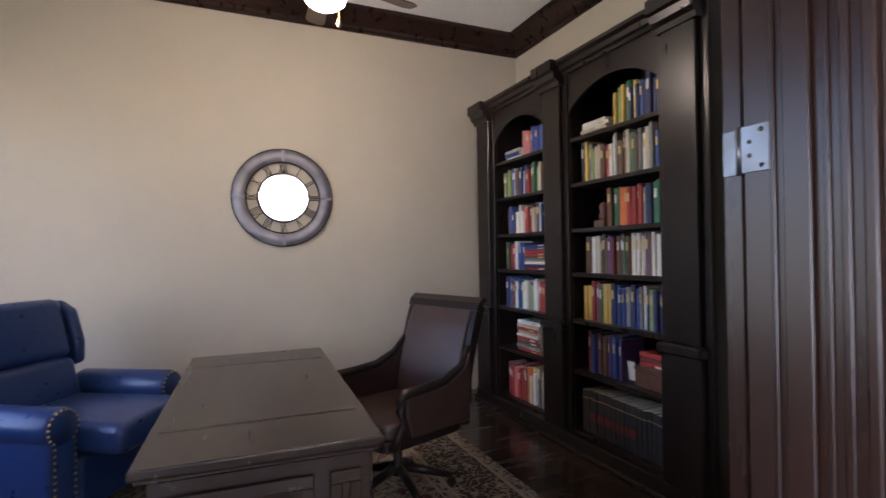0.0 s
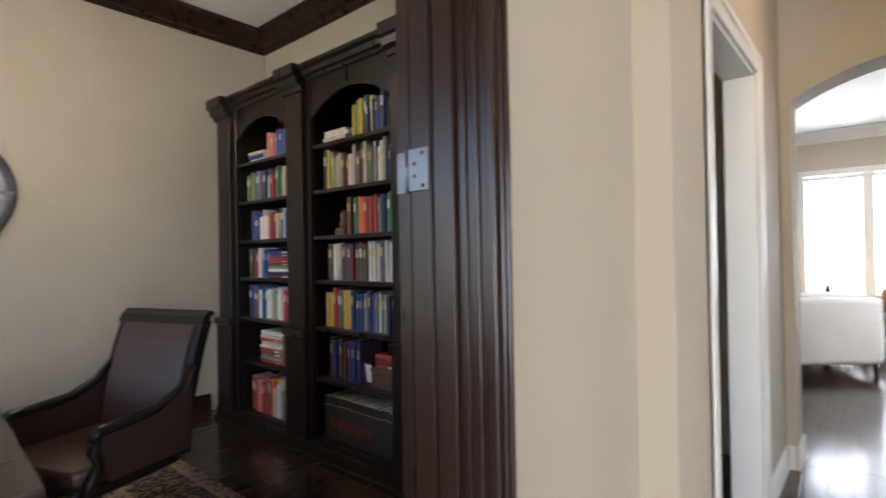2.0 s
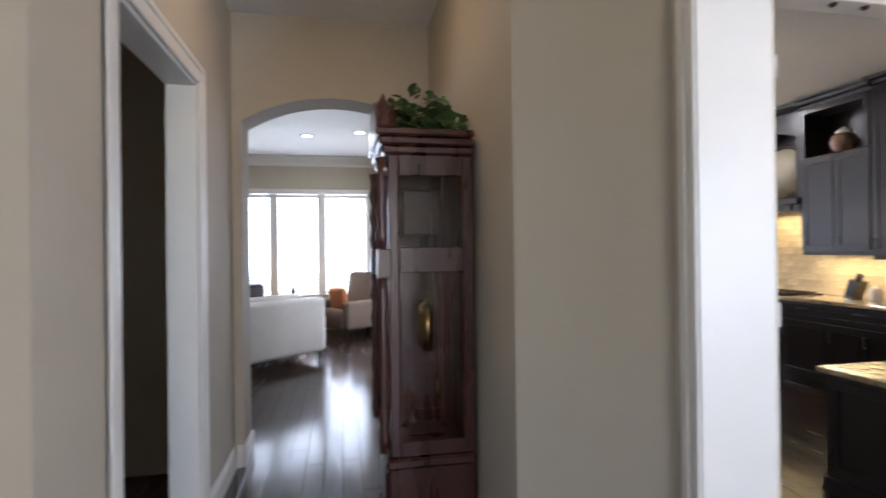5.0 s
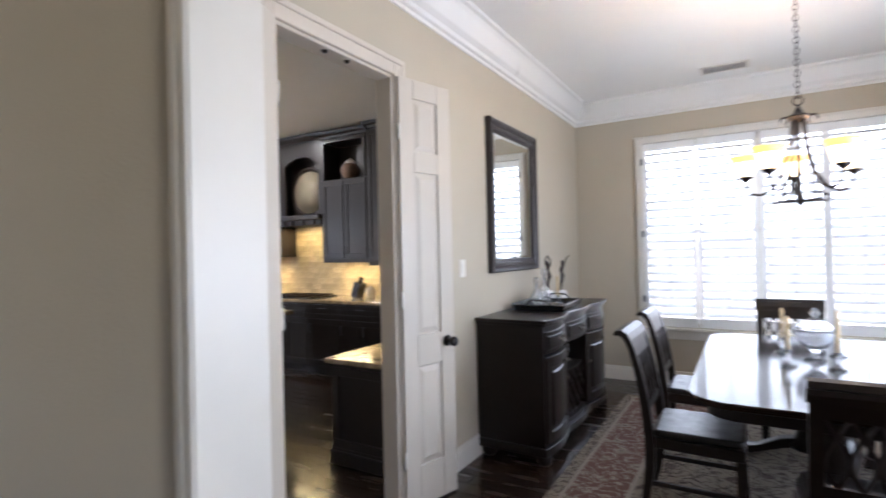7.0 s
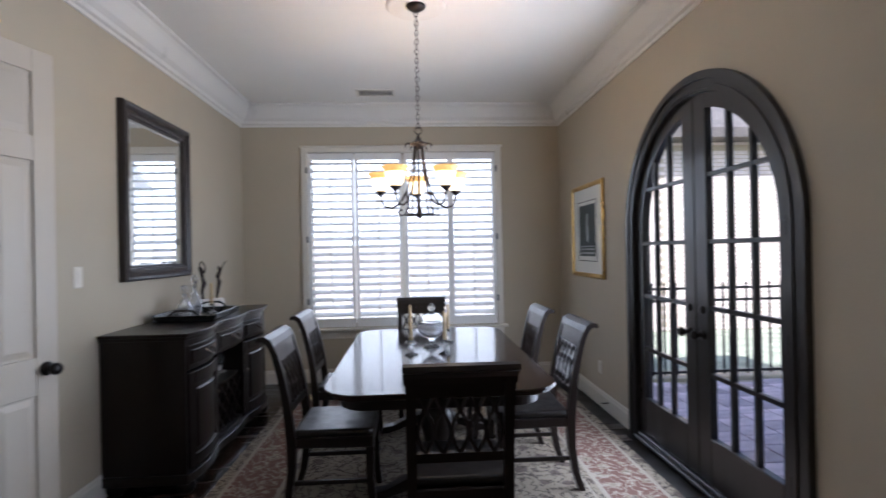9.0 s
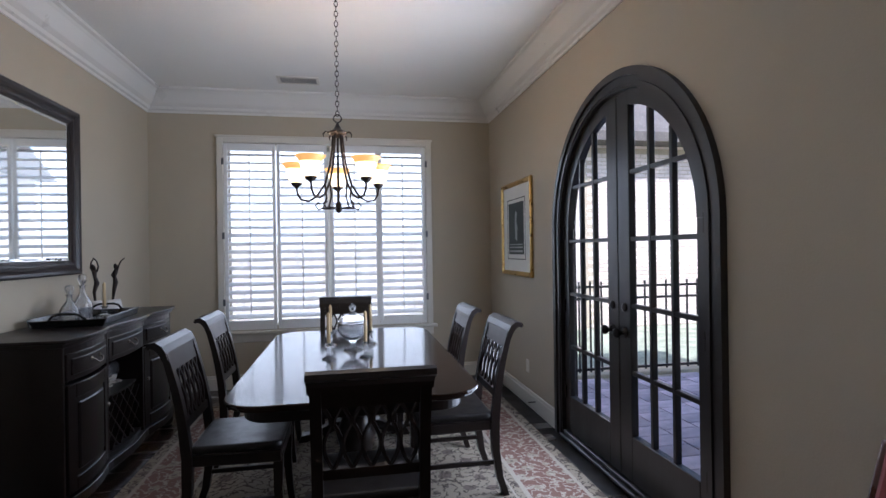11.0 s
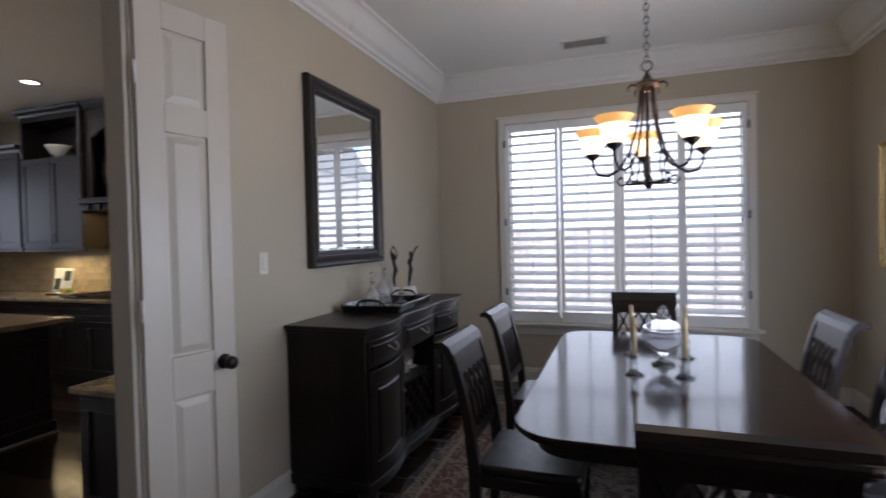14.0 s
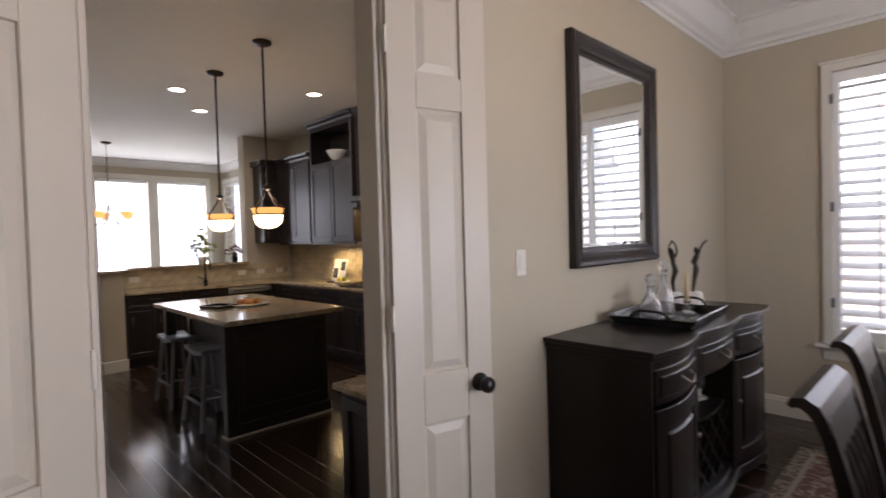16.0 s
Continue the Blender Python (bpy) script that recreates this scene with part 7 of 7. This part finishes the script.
# cooking run
for a, b in ((3.72, 4.40), (4.40, 4.92), (4.92, 5.74), (5.74, 6.55), (6.55, 7.36)):
    base_unit("base_cabinet", "y", -4.84, 1, 0.60, a, b, "dark framed kitchen base cabinet under the cooktop counter")
tiled("backsplash_cooktop", "y", -5.45, 1, 3.7, 8.03, 0.921, 1.90, "beige tumbled tile backsplash behind the cooktop")
ct = thing("cooktop", pose(5.33, -5.12, 0.921), "black gas cooktop with grates on the counter", "cooktop")
part("plate", box_bm(-0.42, 0.42, -0.25, 0.25, 0, 0.012, 0.004), BLACKGLASS, ct)
for x in (-0.26, 0.0, 0.26):
    part("grate", join(frame_bm(x - 0.12, x + 0.12, -0.2, 0.2, 0.012, 0.02, 0.032, "z"), box_bm(x - 0.006, x + 0.006, -0.2, 0.2, 0.012, 0.034), box_bm(x - 0.12, x + 0.12, -0.006, 0.006, 0.012, 0.034)), IRON, ct)


def upper_unit(x0, x1, z0, z1, box_z, label):
    u = thing("wall_cabinet", pose(0, 0, 0), label, "cabinet", "kitchen wall cabinets")
    top = box_z if box_z else z1
    part("body", box_bm(x0, x1, -5.44, -5.13, z0, top, 0.003), CAB, u)
    n = 2 if x1 - x0 > 0.5 else 1
    for i in range(n):
        shaker(u, "y", -5.13, 1, x0 + (x1 - x0) * i / n, x0 + (x1 - x0) * (i + 1) / n, z0 + 0.01, top - 0.01)
    if box_z:
        part("open_box", join(box_bm(x0, x0 + 0.05, -5.44, -5.11, box_z, z1, 0.003), box_bm(x1 - 0.05, x1, -5.44, -5.11, box_z, z1, 0.003), box_bm(x0 + 0.05, x1 - 0.05, -5.44, -5.42, box_z, z1), box_bm(x0 + 0.05, x1 - 0.05, -5.44, -5.11, z1 - 0.06, z1, 0.003)), CAB, u)
    prof = [(0, 0), (0.02, 0.0), (0.03, 0.03), (0.06, 0.05), (0.07, 0.08), (0, 0.08)]
    part("cornice", join(prism([(-5.13 + p, z1 + q) for p, q in prof], x0 - 0.03, x1 + 0.03, "x"), box_bm(x0, x1, -5.44, -5.13, z1, z1 + 0.08)), CAB, u)
    part("light_rail", box_bm(x0, x1, -5.15, -5.125, z0 - 0.035, z0, 0.003), CAB, u)
    return u


upper_unit(4.18, 4.92, 1.40, 2.95, 2.42, "dark wall cabinet with an open display box on top")
upper_unit(5.74, 6.75, 1.45, 2.98, 2.50, "dark wall cabinet with an open display box on top")
upper_unit(6.79, 7.73, 1.46, 2.60, None, "lower dark wall cabinet meeting the corner cabinet")
upper_unit(3.5, 4.17, 1.36, 2.99, None, "tall dark wall cabinet beside the display cabinet")
cc = thing("corner_cabinet", pose(0, 0, 0), "lower dark corner wall cabinet", "cabinet")
part("body", box_bm(7.74, 8.045, -5.44, -4.88, 1.46, 2.60, 0.003), CAB, cc)
shaker(cc, "x", 7.74, -1, -5.40, -4.89, 1.47, 2.59)
part("cornice", join(prism([(7.74 - p, 2.60 + q) for p, q in [(0, 0), (0.02, 0), (0.06, 0.05), (0.07, 0.08), (-0.3, 0.08), (-0.3, 0)]], -5.44, -4.84, "y")), CAB, cc)
hood = thing("range_hood", pose(0, 0, 0), "dark arched wooden range hood with a niche", "range hood")
part("hood_front", wall_bm("y", -5.2, -5.16, 4.925, 5.735, 1.86, 2.98, [(5.02, 5.64, 1.98, 2.78, 0.1)]), CAB, hood)
part("hood_back", box_bm(4.925, 5.735, -5.44, -5.38, 1.88, 2.98), CAB, hood)
part("mantel", join(box_bm(4.925, 5.735, -5.44, -5.06, 1.93, 2.0, 0.01), box_bm(4.925, 5.735, -5.44, -5.1, 1.86, 1.93, 0.006)), CAB, hood)
for x in (5.05, 5.25, 5.45, 5.62):
    part("corbel", box_bm(x - 0.03, x + 0.03, -5.1, -5.07, 1.86, 1.93, 0.006), CAB, hood)
part("cornice", prism([(-5.16 + p, 2.98 + q) for p, q in [(0, 0), (0.02, 0), (0.06, 0.05), (0.07, 0.08), (-0.2, 0.08), (-0.2, 0)]], 4.925, 5.735, "x"), CAB, hood)
pk = thing("wall_clock", pose(5.30, -5.3, 2.32), "round cream plate clock in the hood niche", "clock")
part("face", moved(lathe([(0.001, 0.0), (0.29, 0.0), (0.30, 0.02), (0.001, 0.022)], 40), Matrix.Rotation(radians(-90), 4, "X")), DIALM, pk)
part("rim", moved(lathe([(0.29, 0.0), (0.335, 0.005), (0.335, 0.03), (0.29, 0.034), (0.29, 0.0)], 40, False), Matrix.Rotation(radians(-90), 4, "X")), IRON, pk)
POT = mat("stoneware_brown", (0.26, 0.16, 0.10), 0.35, var=0.4, scale=14)
for x, z in ((4.55, 2.422),):
    pt_ = thing("ginger_jar", pose(x, -5.26, z), "brown and cream pottery jar in the open display box", "jar")
    part("body", lathe([(0.06, 0), (0.10, 0.05), (0.125, 0.12), (0.10, 0.18), (0.07, 0.20), (0.06, 0.20), (0.09, 0.17), (0.001, 0.02)], 20), POT, pt_)
    part("lid", lathe([(0.075, 0.201), (0.07, 0.23), (0.03, 0.25), (0.02, 0.265), (0.001, 0.275)], 20), CHINA, pt_)
db = thing("display_bowl", pose(6.3, -5.26, 2.502), "pale footed ceramic bowl in the open display box", "bowl")
part("foot", lathe([(0.06, 0), (0.055, 0.015), (0.045, 0.025)], 20), CHINA, db)
part("bowl", lathe([(0.045, 0.025), (0.09, 0.06), (0.13, 0.13), (0.138, 0.15), (0.13, 0.15), (0.12, 0.13), (0.08, 0.07), (0.001, 0.04)], 28), CHINA, db)
rb = thing("cookbook_stand", pose(6.30, -5.22, 0.921, 0, 0, 8), "open cookbook propped on a dark stand by the backsplash", "book stand")
part("stand", join(box_bm(-0.13, 0.13, -0.02, 0.09, 0, 0.014, 0.003), moved(box_bm(-0.12, 0.12, -0.008, 0.0, 0.0, 0.27, 0.003), Matrix.Rotation(radians(14), 4, "X"))), IRON, rb)
part("page", moved(join(box_bm(-0.125, -0.004, 0.002, 0.014, 0.016, 0.30, 0.003), box_bm(0.004, 0.125, 0.002, 0.014, 0.016, 0.30, 0.003)), Matrix.Rotation(radians(14), 4, "X")), MATBOARD, rb, "pale open pages")
part("print_block", moved(join(box_bm(-0.11, -0.02, 0.014, 0.0155, 0.15, 0.27), box_bm(0.02, 0.11, 0.014, 0.0155, 0.05, 0.18)), Matrix.Rotation(radians(14), 4, "X")), PRINTDARK, rb)
fb = thing("fruit_bowl", pose(6.05, -5.12, 0.921), "shallow dish of green and yellow fruit on the counter", "bowl")
part("dish", lathe([(0.05, 0), (0.06, 0.006), (0.11, 0.03), (0.106, 0.034), (0.055, 0.012), (0.001, 0.010)], 24), CHINA, fb)
for i_, (c_, n_) in enumerate((((0.30, 0.36, 0.05), "lime"), ((0.55, 0.42, 0.06), "lemon"), ((0.26, 0.34, 0.05), "lime"), ((0.32, 0.38, 0.06), "lime"))):
    part(n_, moved(lathe([(0.001, 0), (0.022, 0.008), (0.034, 0.032), (0.024, 0.058), (0.001, 0.068)], 14), Matrix.Translation((0.042 * math.cos(i_ * 1.6), 0.042 * math.sin(i_ * 1.6), 0.016))), mat("fruit_" + n_, c_, 0.4, var=0.2, scale=30), fb)
kb = thing("knife_block", pose(4.45, -5.22, 0.921), "black knife block on the counter", "knife block")
part("block", moved(box_bm(-0.05, 0.05, -0.07, 0.07, 0, 0.2, 0.006), Matrix.Rotation(radians(-18), 4, "Y")), BLACKLAC, kb)
part("knife_handle", join(*[moved(box_bm(-0.03 + 0.025 * i, -0.015 + 0.025 * i, -0.01, 0.01, 0.2, 0.27, 0.003), Matrix.Rotation(radians(-18), 4, "Y")) for i in range(3)]), BLACKLAC, kb)
cn = thing("canister", pose(4.25, -5.24, 0.921), "pale stoneware canister on the counter", "canister")
part("body", lathe([(0.05, 0), (0.055, 0.02), (0.055, 0.10), (0.05, 0.11)], 18), CHINA, cn)
part("lid", lathe([(0.052, 0.111), (0.05, 0.125), (0.012, 0.13), (0.012, 0.145), (0.001, 0.148)], 18), CHINA, cn)
for x in (4.55, 5.33, 6.25):
    area_lamp("under_cabinet_light", (x, -5.24, 1.35 if x != 5.33 else 1.84), (x, -5.3, 0), 0.6, 0.05, 4.5 * LS, (1.0, 0.74, 0.32))
# built-in desk
tagged(mesh_ob("desk_worktop", box_bm(2.065, 2.80, -5.0, -2.94, 0.705, 0.74, 0.006), GRANITE), "speckled granite top of the kitchen desk", "worktop")
kd = thing("desk_cabinet", pose(0, 0, 0), "dark cabinet end under the kitchen desk", "cabinet")
part("body", box_bm(2.07, 2.76, -3.5, -2.97, 0.09, 0.704, 0.003), CAB, kd)
part("plinth", box_bm(2.07, 2.78, -3.5, -2.955, 0.0, 0.09, 0.004), CAB, kd)
part("end_panel", frame_bm(2.10, 2.74, 0.12, 0.68, 0.06, -2.97, -2.955, "y"), CAB, kd)

# ---- kitchen: pendants and breakfast corner ----
PENDGLASS = emit("pendant_glass_lit", (1.0, 0.74, 0.40), 1.8, (0.8, 0.7, 0.5))


def pendant(x, y):
    p = thing("pendant_light", pose(x, y, 0), "iron pendant light with a lit glass bowl over the island", "pendant light", "island pendants")
    part("canopy", lathe([(0.075, 3.08), (0.07, 3.06), (0.02, 3.045)], 20), IRON, p)
    part("rod", tube([(0, 0, 3.05), (0, 0, 1.91)], 0.009, 8), IRON, p)
    part("cage", join(lathe([(0.012, 1.94), (0.03, 1.92), (0.034, 1.905), (0.012, 1.89)], 14), *[tube([(r * math.cos(a), r * math.sin(a), z) for r, z in ((0.045, 1.915), (0.028, 1.905), (0.022, 1.885), (0.05, 1.84), (0.095, 1.79), (0.138, 1.755), (0.150, 1.725), (0.142, 1.695), (0.128, 1.70))], 0.006, 6) for a in [6.28319 * i / 4 + 0.5 for i in range(4)]], moved(lathe([(0.116, 1.700), (0.121, 1.700), (0.121, 1.690), (0.116, 1.690), (0.116, 1.700)], 28, False), Matrix.Identity(4))), IRON, p)
    part("bowl", lathe([(0.116, 1.700), (0.112, 1.66), (0.098, 1.62), (0.065, 1.592), (0.001, 1.58)], 28, False), PENDGLASS, p, "lit frosted glass bowl")
    part("bowl_rim", lathe([(0.116, 1.700), (0.120, 1.725), (0.132, 1.745), (0.129, 1.747), (0.114, 1.725), (0.112, 1.700)], 28, False), AMBER, p, "amber glass rim")
    point_lamp("pendant_bulb", (x, y, 1.83), 2.2 * LS, (1.0, 0.86, 0.68), 0.04)
    return p


pendant(4.45, -3.41)
pendant(5.43, -3.40)
nc = thing("nook_chandelier", pose(9.74, -3.33, 0), "small iron chandelier over the breakfast table", "chandelier")
part("canopy", lathe([(0.07, 3.08), (0.065, 3.06), (0.02, 3.045)], 20), IRON, nc)
part("rod", tube([(0, 0, 3.05), (0, 0, 2.1)], 0.006, 6), IRON, nc)
for i in range(5):
    a = 6.28319 * i / 5
    arm = part("arm", tube([(r * math.cos(a), r * math.sin(a), z) for r, z in ((0.01, 2.1), (0.05, 1.9), (0.18, 1.80), (0.29, 1.85), (0.30, 1.90))], 0.007, 6), IRON, nc)
    part("shade", moved(lathe([(0.03, 1.90), (0.06, 1.94), (0.085, 2.0), (0.08, 2.0), (0.05, 1.94)], 16, False), Matrix.Translation((0.3 * math.cos(a), 0.3 * math.sin(a), 0))), AMBER, arm)
_nook = [(0, 0), (0.13, 0), (0.13, -0.02), (0.10, -0.045), (0.05, -0.09), (0.028, -0.105), (0.012, -0.126), (0.012, -0.14), (0, -0.14)]
structure("crown_nook", sweep(_nook, [(x, y, 3.08, sx, sy, 0, 0, 0, 1) for x, y, sx, sy in ((8.25, -5.7, 0, 1), (11.4, -5.7, -1, 1), (11.4, -1.04, -1, 0))]), CROWNPAINT, "white crown moulding of the breakfast corner", "crown moulding")
blind_window("window_3", Rz(11.4, 0, 90), [(-4.29, -3.46)], 0.75, 2.72, "tall breakfast corner window with open blinds", 0.11, 4)
blind_window("window_4", Rz(11.4, 0, 90), [(-5.35, -4.47)], 0.75, 2.72, "tall breakfast corner window with open blinds", 0.11, 4)
blind_window("window_5", Rz(11.4, 0, 90), [(-3.25, -2.4)], 0.75, 2.72, "tall breakfast corner window with open blinds", 0.11, 4)
blind_window("window_6", Rz(0, -5.7, 0), [(10.42, 11.28)], 0.75, 2.70, "tall breakfast corner side window with open blinds", 0.11, 4)
vs = thing("flower_vase", pose(8.18, -4.62, 1.19), "dark vase of dusty pink flowers on the bar ledge", "vase")
part("vase", lathe([(0.04, 0), (0.055, 0.05), (0.03, 0.12), (0.04, 0.14), (0.03, 0.13), (0.02, 0.02)], 16), BRONZE, vs)
part("flowers", moved(foliage(70, 0.11, 0.11, 0.2, 0.045, 21), Matrix.Translation((0, 0, 0.11))), mat("dried_flower", (0.16, 0.06, 0.06), 0.8, var=0.4, scale=20), vs)
orc = thing("potted_orchid", pose(8.18, -4.15, 1.19), "green leafy potted plant with yellow blooms on the bar ledge", "plant")
part("pot", lathe([(0.05, 0), (0.075, 0.10), (0.065, 0.10), (0.04, 0.01)], 16), CHINA, orc)
part("foliage", moved(foliage(60, 0.15, 0.15, 0.42, 0.08, 5), Matrix.Translation((0, 0, 0.08))), mat("plant_yellowgreen", (0.22, 0.25, 0.05), 0.5, var=0.4, scale=10), orc)
bt = thing("breakfast_table", pose(9.74, -3.33, 0), "round dark breakfast table", "table")
part("tabletop", lathe([(0.58, 0.72), (0.6, 0.74), (0.58, 0.755), (0.001, 0.755)], 32), ESPRESSO, bt)
part("pedestal", lathe([(0.3, 0), (0.28, 0.04), (0.07, 0.1), (0.07, 0.72)], 18), ESPRESSO, bt)

# ---- outside: patio, fence, neighbour's wall ----
BRICK = mat("house_brick", (0.58, 0.49, 0.43), 0.85, var=0.18, scale=9, bump=0.3, bscale=60)
BRICKP = spread(mat("brick_piece", (0.58, 0.48, 0.42), 0.85, var=0.15, scale=12, bump=0.3, bscale=60), 0.25)
PAVER = spread(mat("patio_paver", (0.50, 0.41, 0.43), 0.8, var=0.2, scale=12, bump=0.3, bscale=60), 0.3)
GRASS = mat("lawn_grass", (0.25, 0.265, 0.19), 0.9, var=0.45, scale=25, bump=0.6, bscale=120)
structure("ground", box_bm(-300, 300, -300, 300, -0.5, -0.16), GRASS, "green lawn round the house", "ground")
pat = structure("patio", box_bm(-12, -1.93, -5.9, 1.5, -0.16, -0.06), GROUT, "patio of worn brick red pavers", "patio")
me = bpy.data.meshes.new("paver")
bm = box_bm(-0.145, 0.145, -0.095, 0.095, 0, 0.022, 0.004)
bm.to_mesh(me)
bm.free()
me.materials.append(PAVER)
cnt = 0
for i in range(15):
    for j in range(20):
        piece("paver", me, pat, (-2.12 - 0.30 * i, -5.75 + 0.2 * j + (0.1 if i % 2 else 0), -0.06))
fe = thing("iron_fence", pose(-4.5, -6.05, -0.16, 0, 0, 90), "black wrought iron garden fence", "fence")
part("rail", box_bm(-0.015, 0.015, -2.4, 9.0, 0.16, 0.19), BRONZE, fe)
part("rail", box_bm(-0.015, 0.015, -2.4, 9.0, 0.98, 1.01), BRONZE, fe)
part("rail", box_bm(-0.015, 0.015, -2.4, 9.0, 1.12, 1.15), BRONZE, fe)
part("kerb", box_bm(-0.12, 0.12, -2.4, 9.0, 0.0, 0.14, 0.01), TILE, fe, "pale stone kerb")
me = bpy.data.meshes.new("picket")
bm = box_bm(-0.009, 0.009, -0.009, 0.009, 0.05, 1.2)
bm.to_mesh(me)
bm.free()
me.materials.append(BRONZE)
for i in range(80):
    piece("picket", me, fe, (0, -2.35 + 0.14 * i, 0))
nb = thing("neighbour_house", pose(-8.2, -9.8, -0.16, 0, 0, 90), "pale brick neighbouring house with a low roof", "house")
part("wall", box_bm(-6, 0, -3.9, 9, 0, 3.7), BRICK, nb)
me = bpy.data.meshes.new("brick")
bm = box_bm(0, 0.008, -0.098, 0.098, -0.031, 0.031, 0.003)
bm.to_mesh(me)
bm.free()
me.materials.append(BRICKP)
wall_ob = part("brick_face", box_bm(0, 0.004, -3.6, 3.0, 0.0, 3.55), GROUT, nb)
_bs = []
for r in range(44):
    for q in range(28):
        _bs.append((0.004, -3.4 + 0.21 * q + (0.105 if r % 2 else 0), 0.05 + 0.078 * r))
for i, at in enumerate(_bs[280:580]):
    piece("brick", me, wall_ob, at)
_rest = [box_bm(0.004, 0.012, y - 0.098, y + 0.098, z - 0.031, z + 0.031) for x, y, z in _bs[:280] + _bs[580:]]
tagged(part("brickwork", join(*_rest), BRICK, wall_ob), kind="stuff")
part("roof", prism([(-6.5, 3.6), (0.5, 3.6), (0.5, 3.78), (-3, 5.6)], -4.2, 9.5, "y"), mat("roof_shingle", (0.10, 0.085, 0.075), 0.9, var=0.3, scale=12), nb)
PORCHWOOD = mat("porch_wood", (0.16, 0.09, 0.05), 0.7, var=0.25, scale=8, stretch=(1, 0.15, 1))
por = thing("porch_roof", pose(0, 0, 0), "wooden porch roof over the patio door", "porch")
part("ceiling", box_bm(-3.4, -1.93, -5.2, -1.40, 3.05, 3.12), PORCHWOOD, por)
part("beam", box_bm(-3.48, -3.32, -5.2, -1.40, 2.84, 3.05, 0.01), PORCHWOOD, por)
for y in (-1.52,):
    part("post", box_bm(-3.48, -3.32, y - 0.08, y + 0.08, -0.06, 2.84, 0.01), BRICK, por)
BLACKPL = mat("grill_black", (0.02, 0.02, 0.02), 0.45)
gr = thing("patio_chair", pose(-4.1, -5.0, -0.038, 0, 0, 60), "dark metal patio chair on the pavers", "patio chair")
part("seat", box_bm(-0.22, 0.22, -0.22, 0.22, 0.40, 0.43, 0.01), BLACKPL, gr)
part("backrest", moved(box_bm(-0.22, 0.22, -0.01, 0.01, 0.0, 0.5, 0.008), Matrix.Translation((0, -0.22, 0.43)) @ Matrix.Rotation(radians(12), 4, "X")), BLACKPL, gr)
for sx in (-1, 1):
    for sy in (-1, 1):
        part("leg", tube([(sx * 0.2, sy * 0.2, 0.41), (sx * 0.23, sy * 0.24, 0.0)], 0.012, 6), STEEL, gr)
# Two plain emissive sheets, added so the window gaps read blown-out white.
bd = structure("backdrop", join(box_bm(-12, 14, -30.2, -30, -0.2, 26), box_bm(40, 40.2, -40, 40, -0.2, 30)), emit("backdrop_glow", (0.93, 0.97, 1.0), 0.95, (0.2, 0.2, 0.2)), "plain glowing white backdrop outside the windows", "backdrop")
gf = thing("garden_fence", pose(0, -11.5, -0.16), "weathered wooden board fence behind the garden", "fence")
FENCEW = spread(mat("fence_board", (0.50, 0.46, 0.43), 0.8, var=0.25, scale=10, stretch=(1, 1, 0.1)), 0.2)
me = bpy.data.meshes.new("board")
bm = box_bm(-0.068, 0.068, -0.01, 0.01, 0.02, 1.75)
bm.to_mesh(me)
bm.free()
me.materials.append(FENCEW)
for i in range(90):
    piece("board", me, gf, (-6.3 + 0.14 * i, 0, 0))
part("rail", box_bm(-6.4, 6.4, -0.05, -0.01, 0.4, 0.5), FENCEW, gf)
part("rail", box_bm(-6.4, 6.4, -0.05, -0.01, 1.3, 1.4), FENCEW, gf)

# ---- floor planks ----
me_by = []
for L in (0.9, 1.3, 1.7):
    me = bpy.data.meshes.new("plank")
    bm = box_bm(0.0015, L - 0.0015, -0.0615, 0.0615, -0.0035, 0.0, 0.0012)
    bm.to_mesh(me)
    bm.free()
    me.materials.append(FLOORWOOD)
    me_by.append((L, me))
FAR = mat("floor_dark_hardwood_far", (0.030, 0.017, 0.011), 0.24, var=0.35, scale=10, stretch=(0.15, 1, 1), bump=0.12, bscale=35, coat=0.35)
_rnd = random.Random(7)
far, made = [], 0
verts, faces = [], []
y = -6.95
while y < 5.3:
    x = -4.2 - _rnd.random()
    while x < 12.5:
        L, me = _rnd.choice(me_by)
        if (y < -1.3 and x < -1.9) or (y > 0.96 and x < -2.6) or x < -4.25 or (y < -6.4) or x + L > 11.6:
            x += L if x + L <= 11.6 else 9
            continue
        near = (2.1 < x < 6.2 and -4.6 < y < -1.0) or (1.9 < x < 7 and -0.8 < y < 0.7)
        if near and made < 300:
            piece("plank", me, floor, (x, y, 0))
            made += 1
        else:
            k = len(verts)
            a, b, c, d = x + 0.0015, x + L - 0.0015, y - 0.0615, y + 0.0615
            h = _rnd.uniform(-0.0004, 0)
            verts += [(a, c, -0.0035), (b, c, -0.0035), (b, d, -0.0035), (a, d, -0.0035), (a + 0.001, c + 0.001, h), (b - 0.001, c + 0.001, h), (b - 0.001, d - 0.001, h), (a + 0.001, d - 0.001, h)]
            faces += [(k + 4, k + 5, k + 6, k + 7), (k, k + 1, k + 5, k + 4), (k + 1, k + 2, k + 6, k + 5), (k + 2, k + 3, k + 7, k + 6), (k + 3, k, k + 4, k + 7)]
        x += L
    y += 0.125
me = bpy.data.meshes.new("planking")
me.from_pydata(verts, [], faces)
me.materials.append(FAR)
pk_ = tagged(new("planking", me), kind="stuff")
pk_.parent = floor
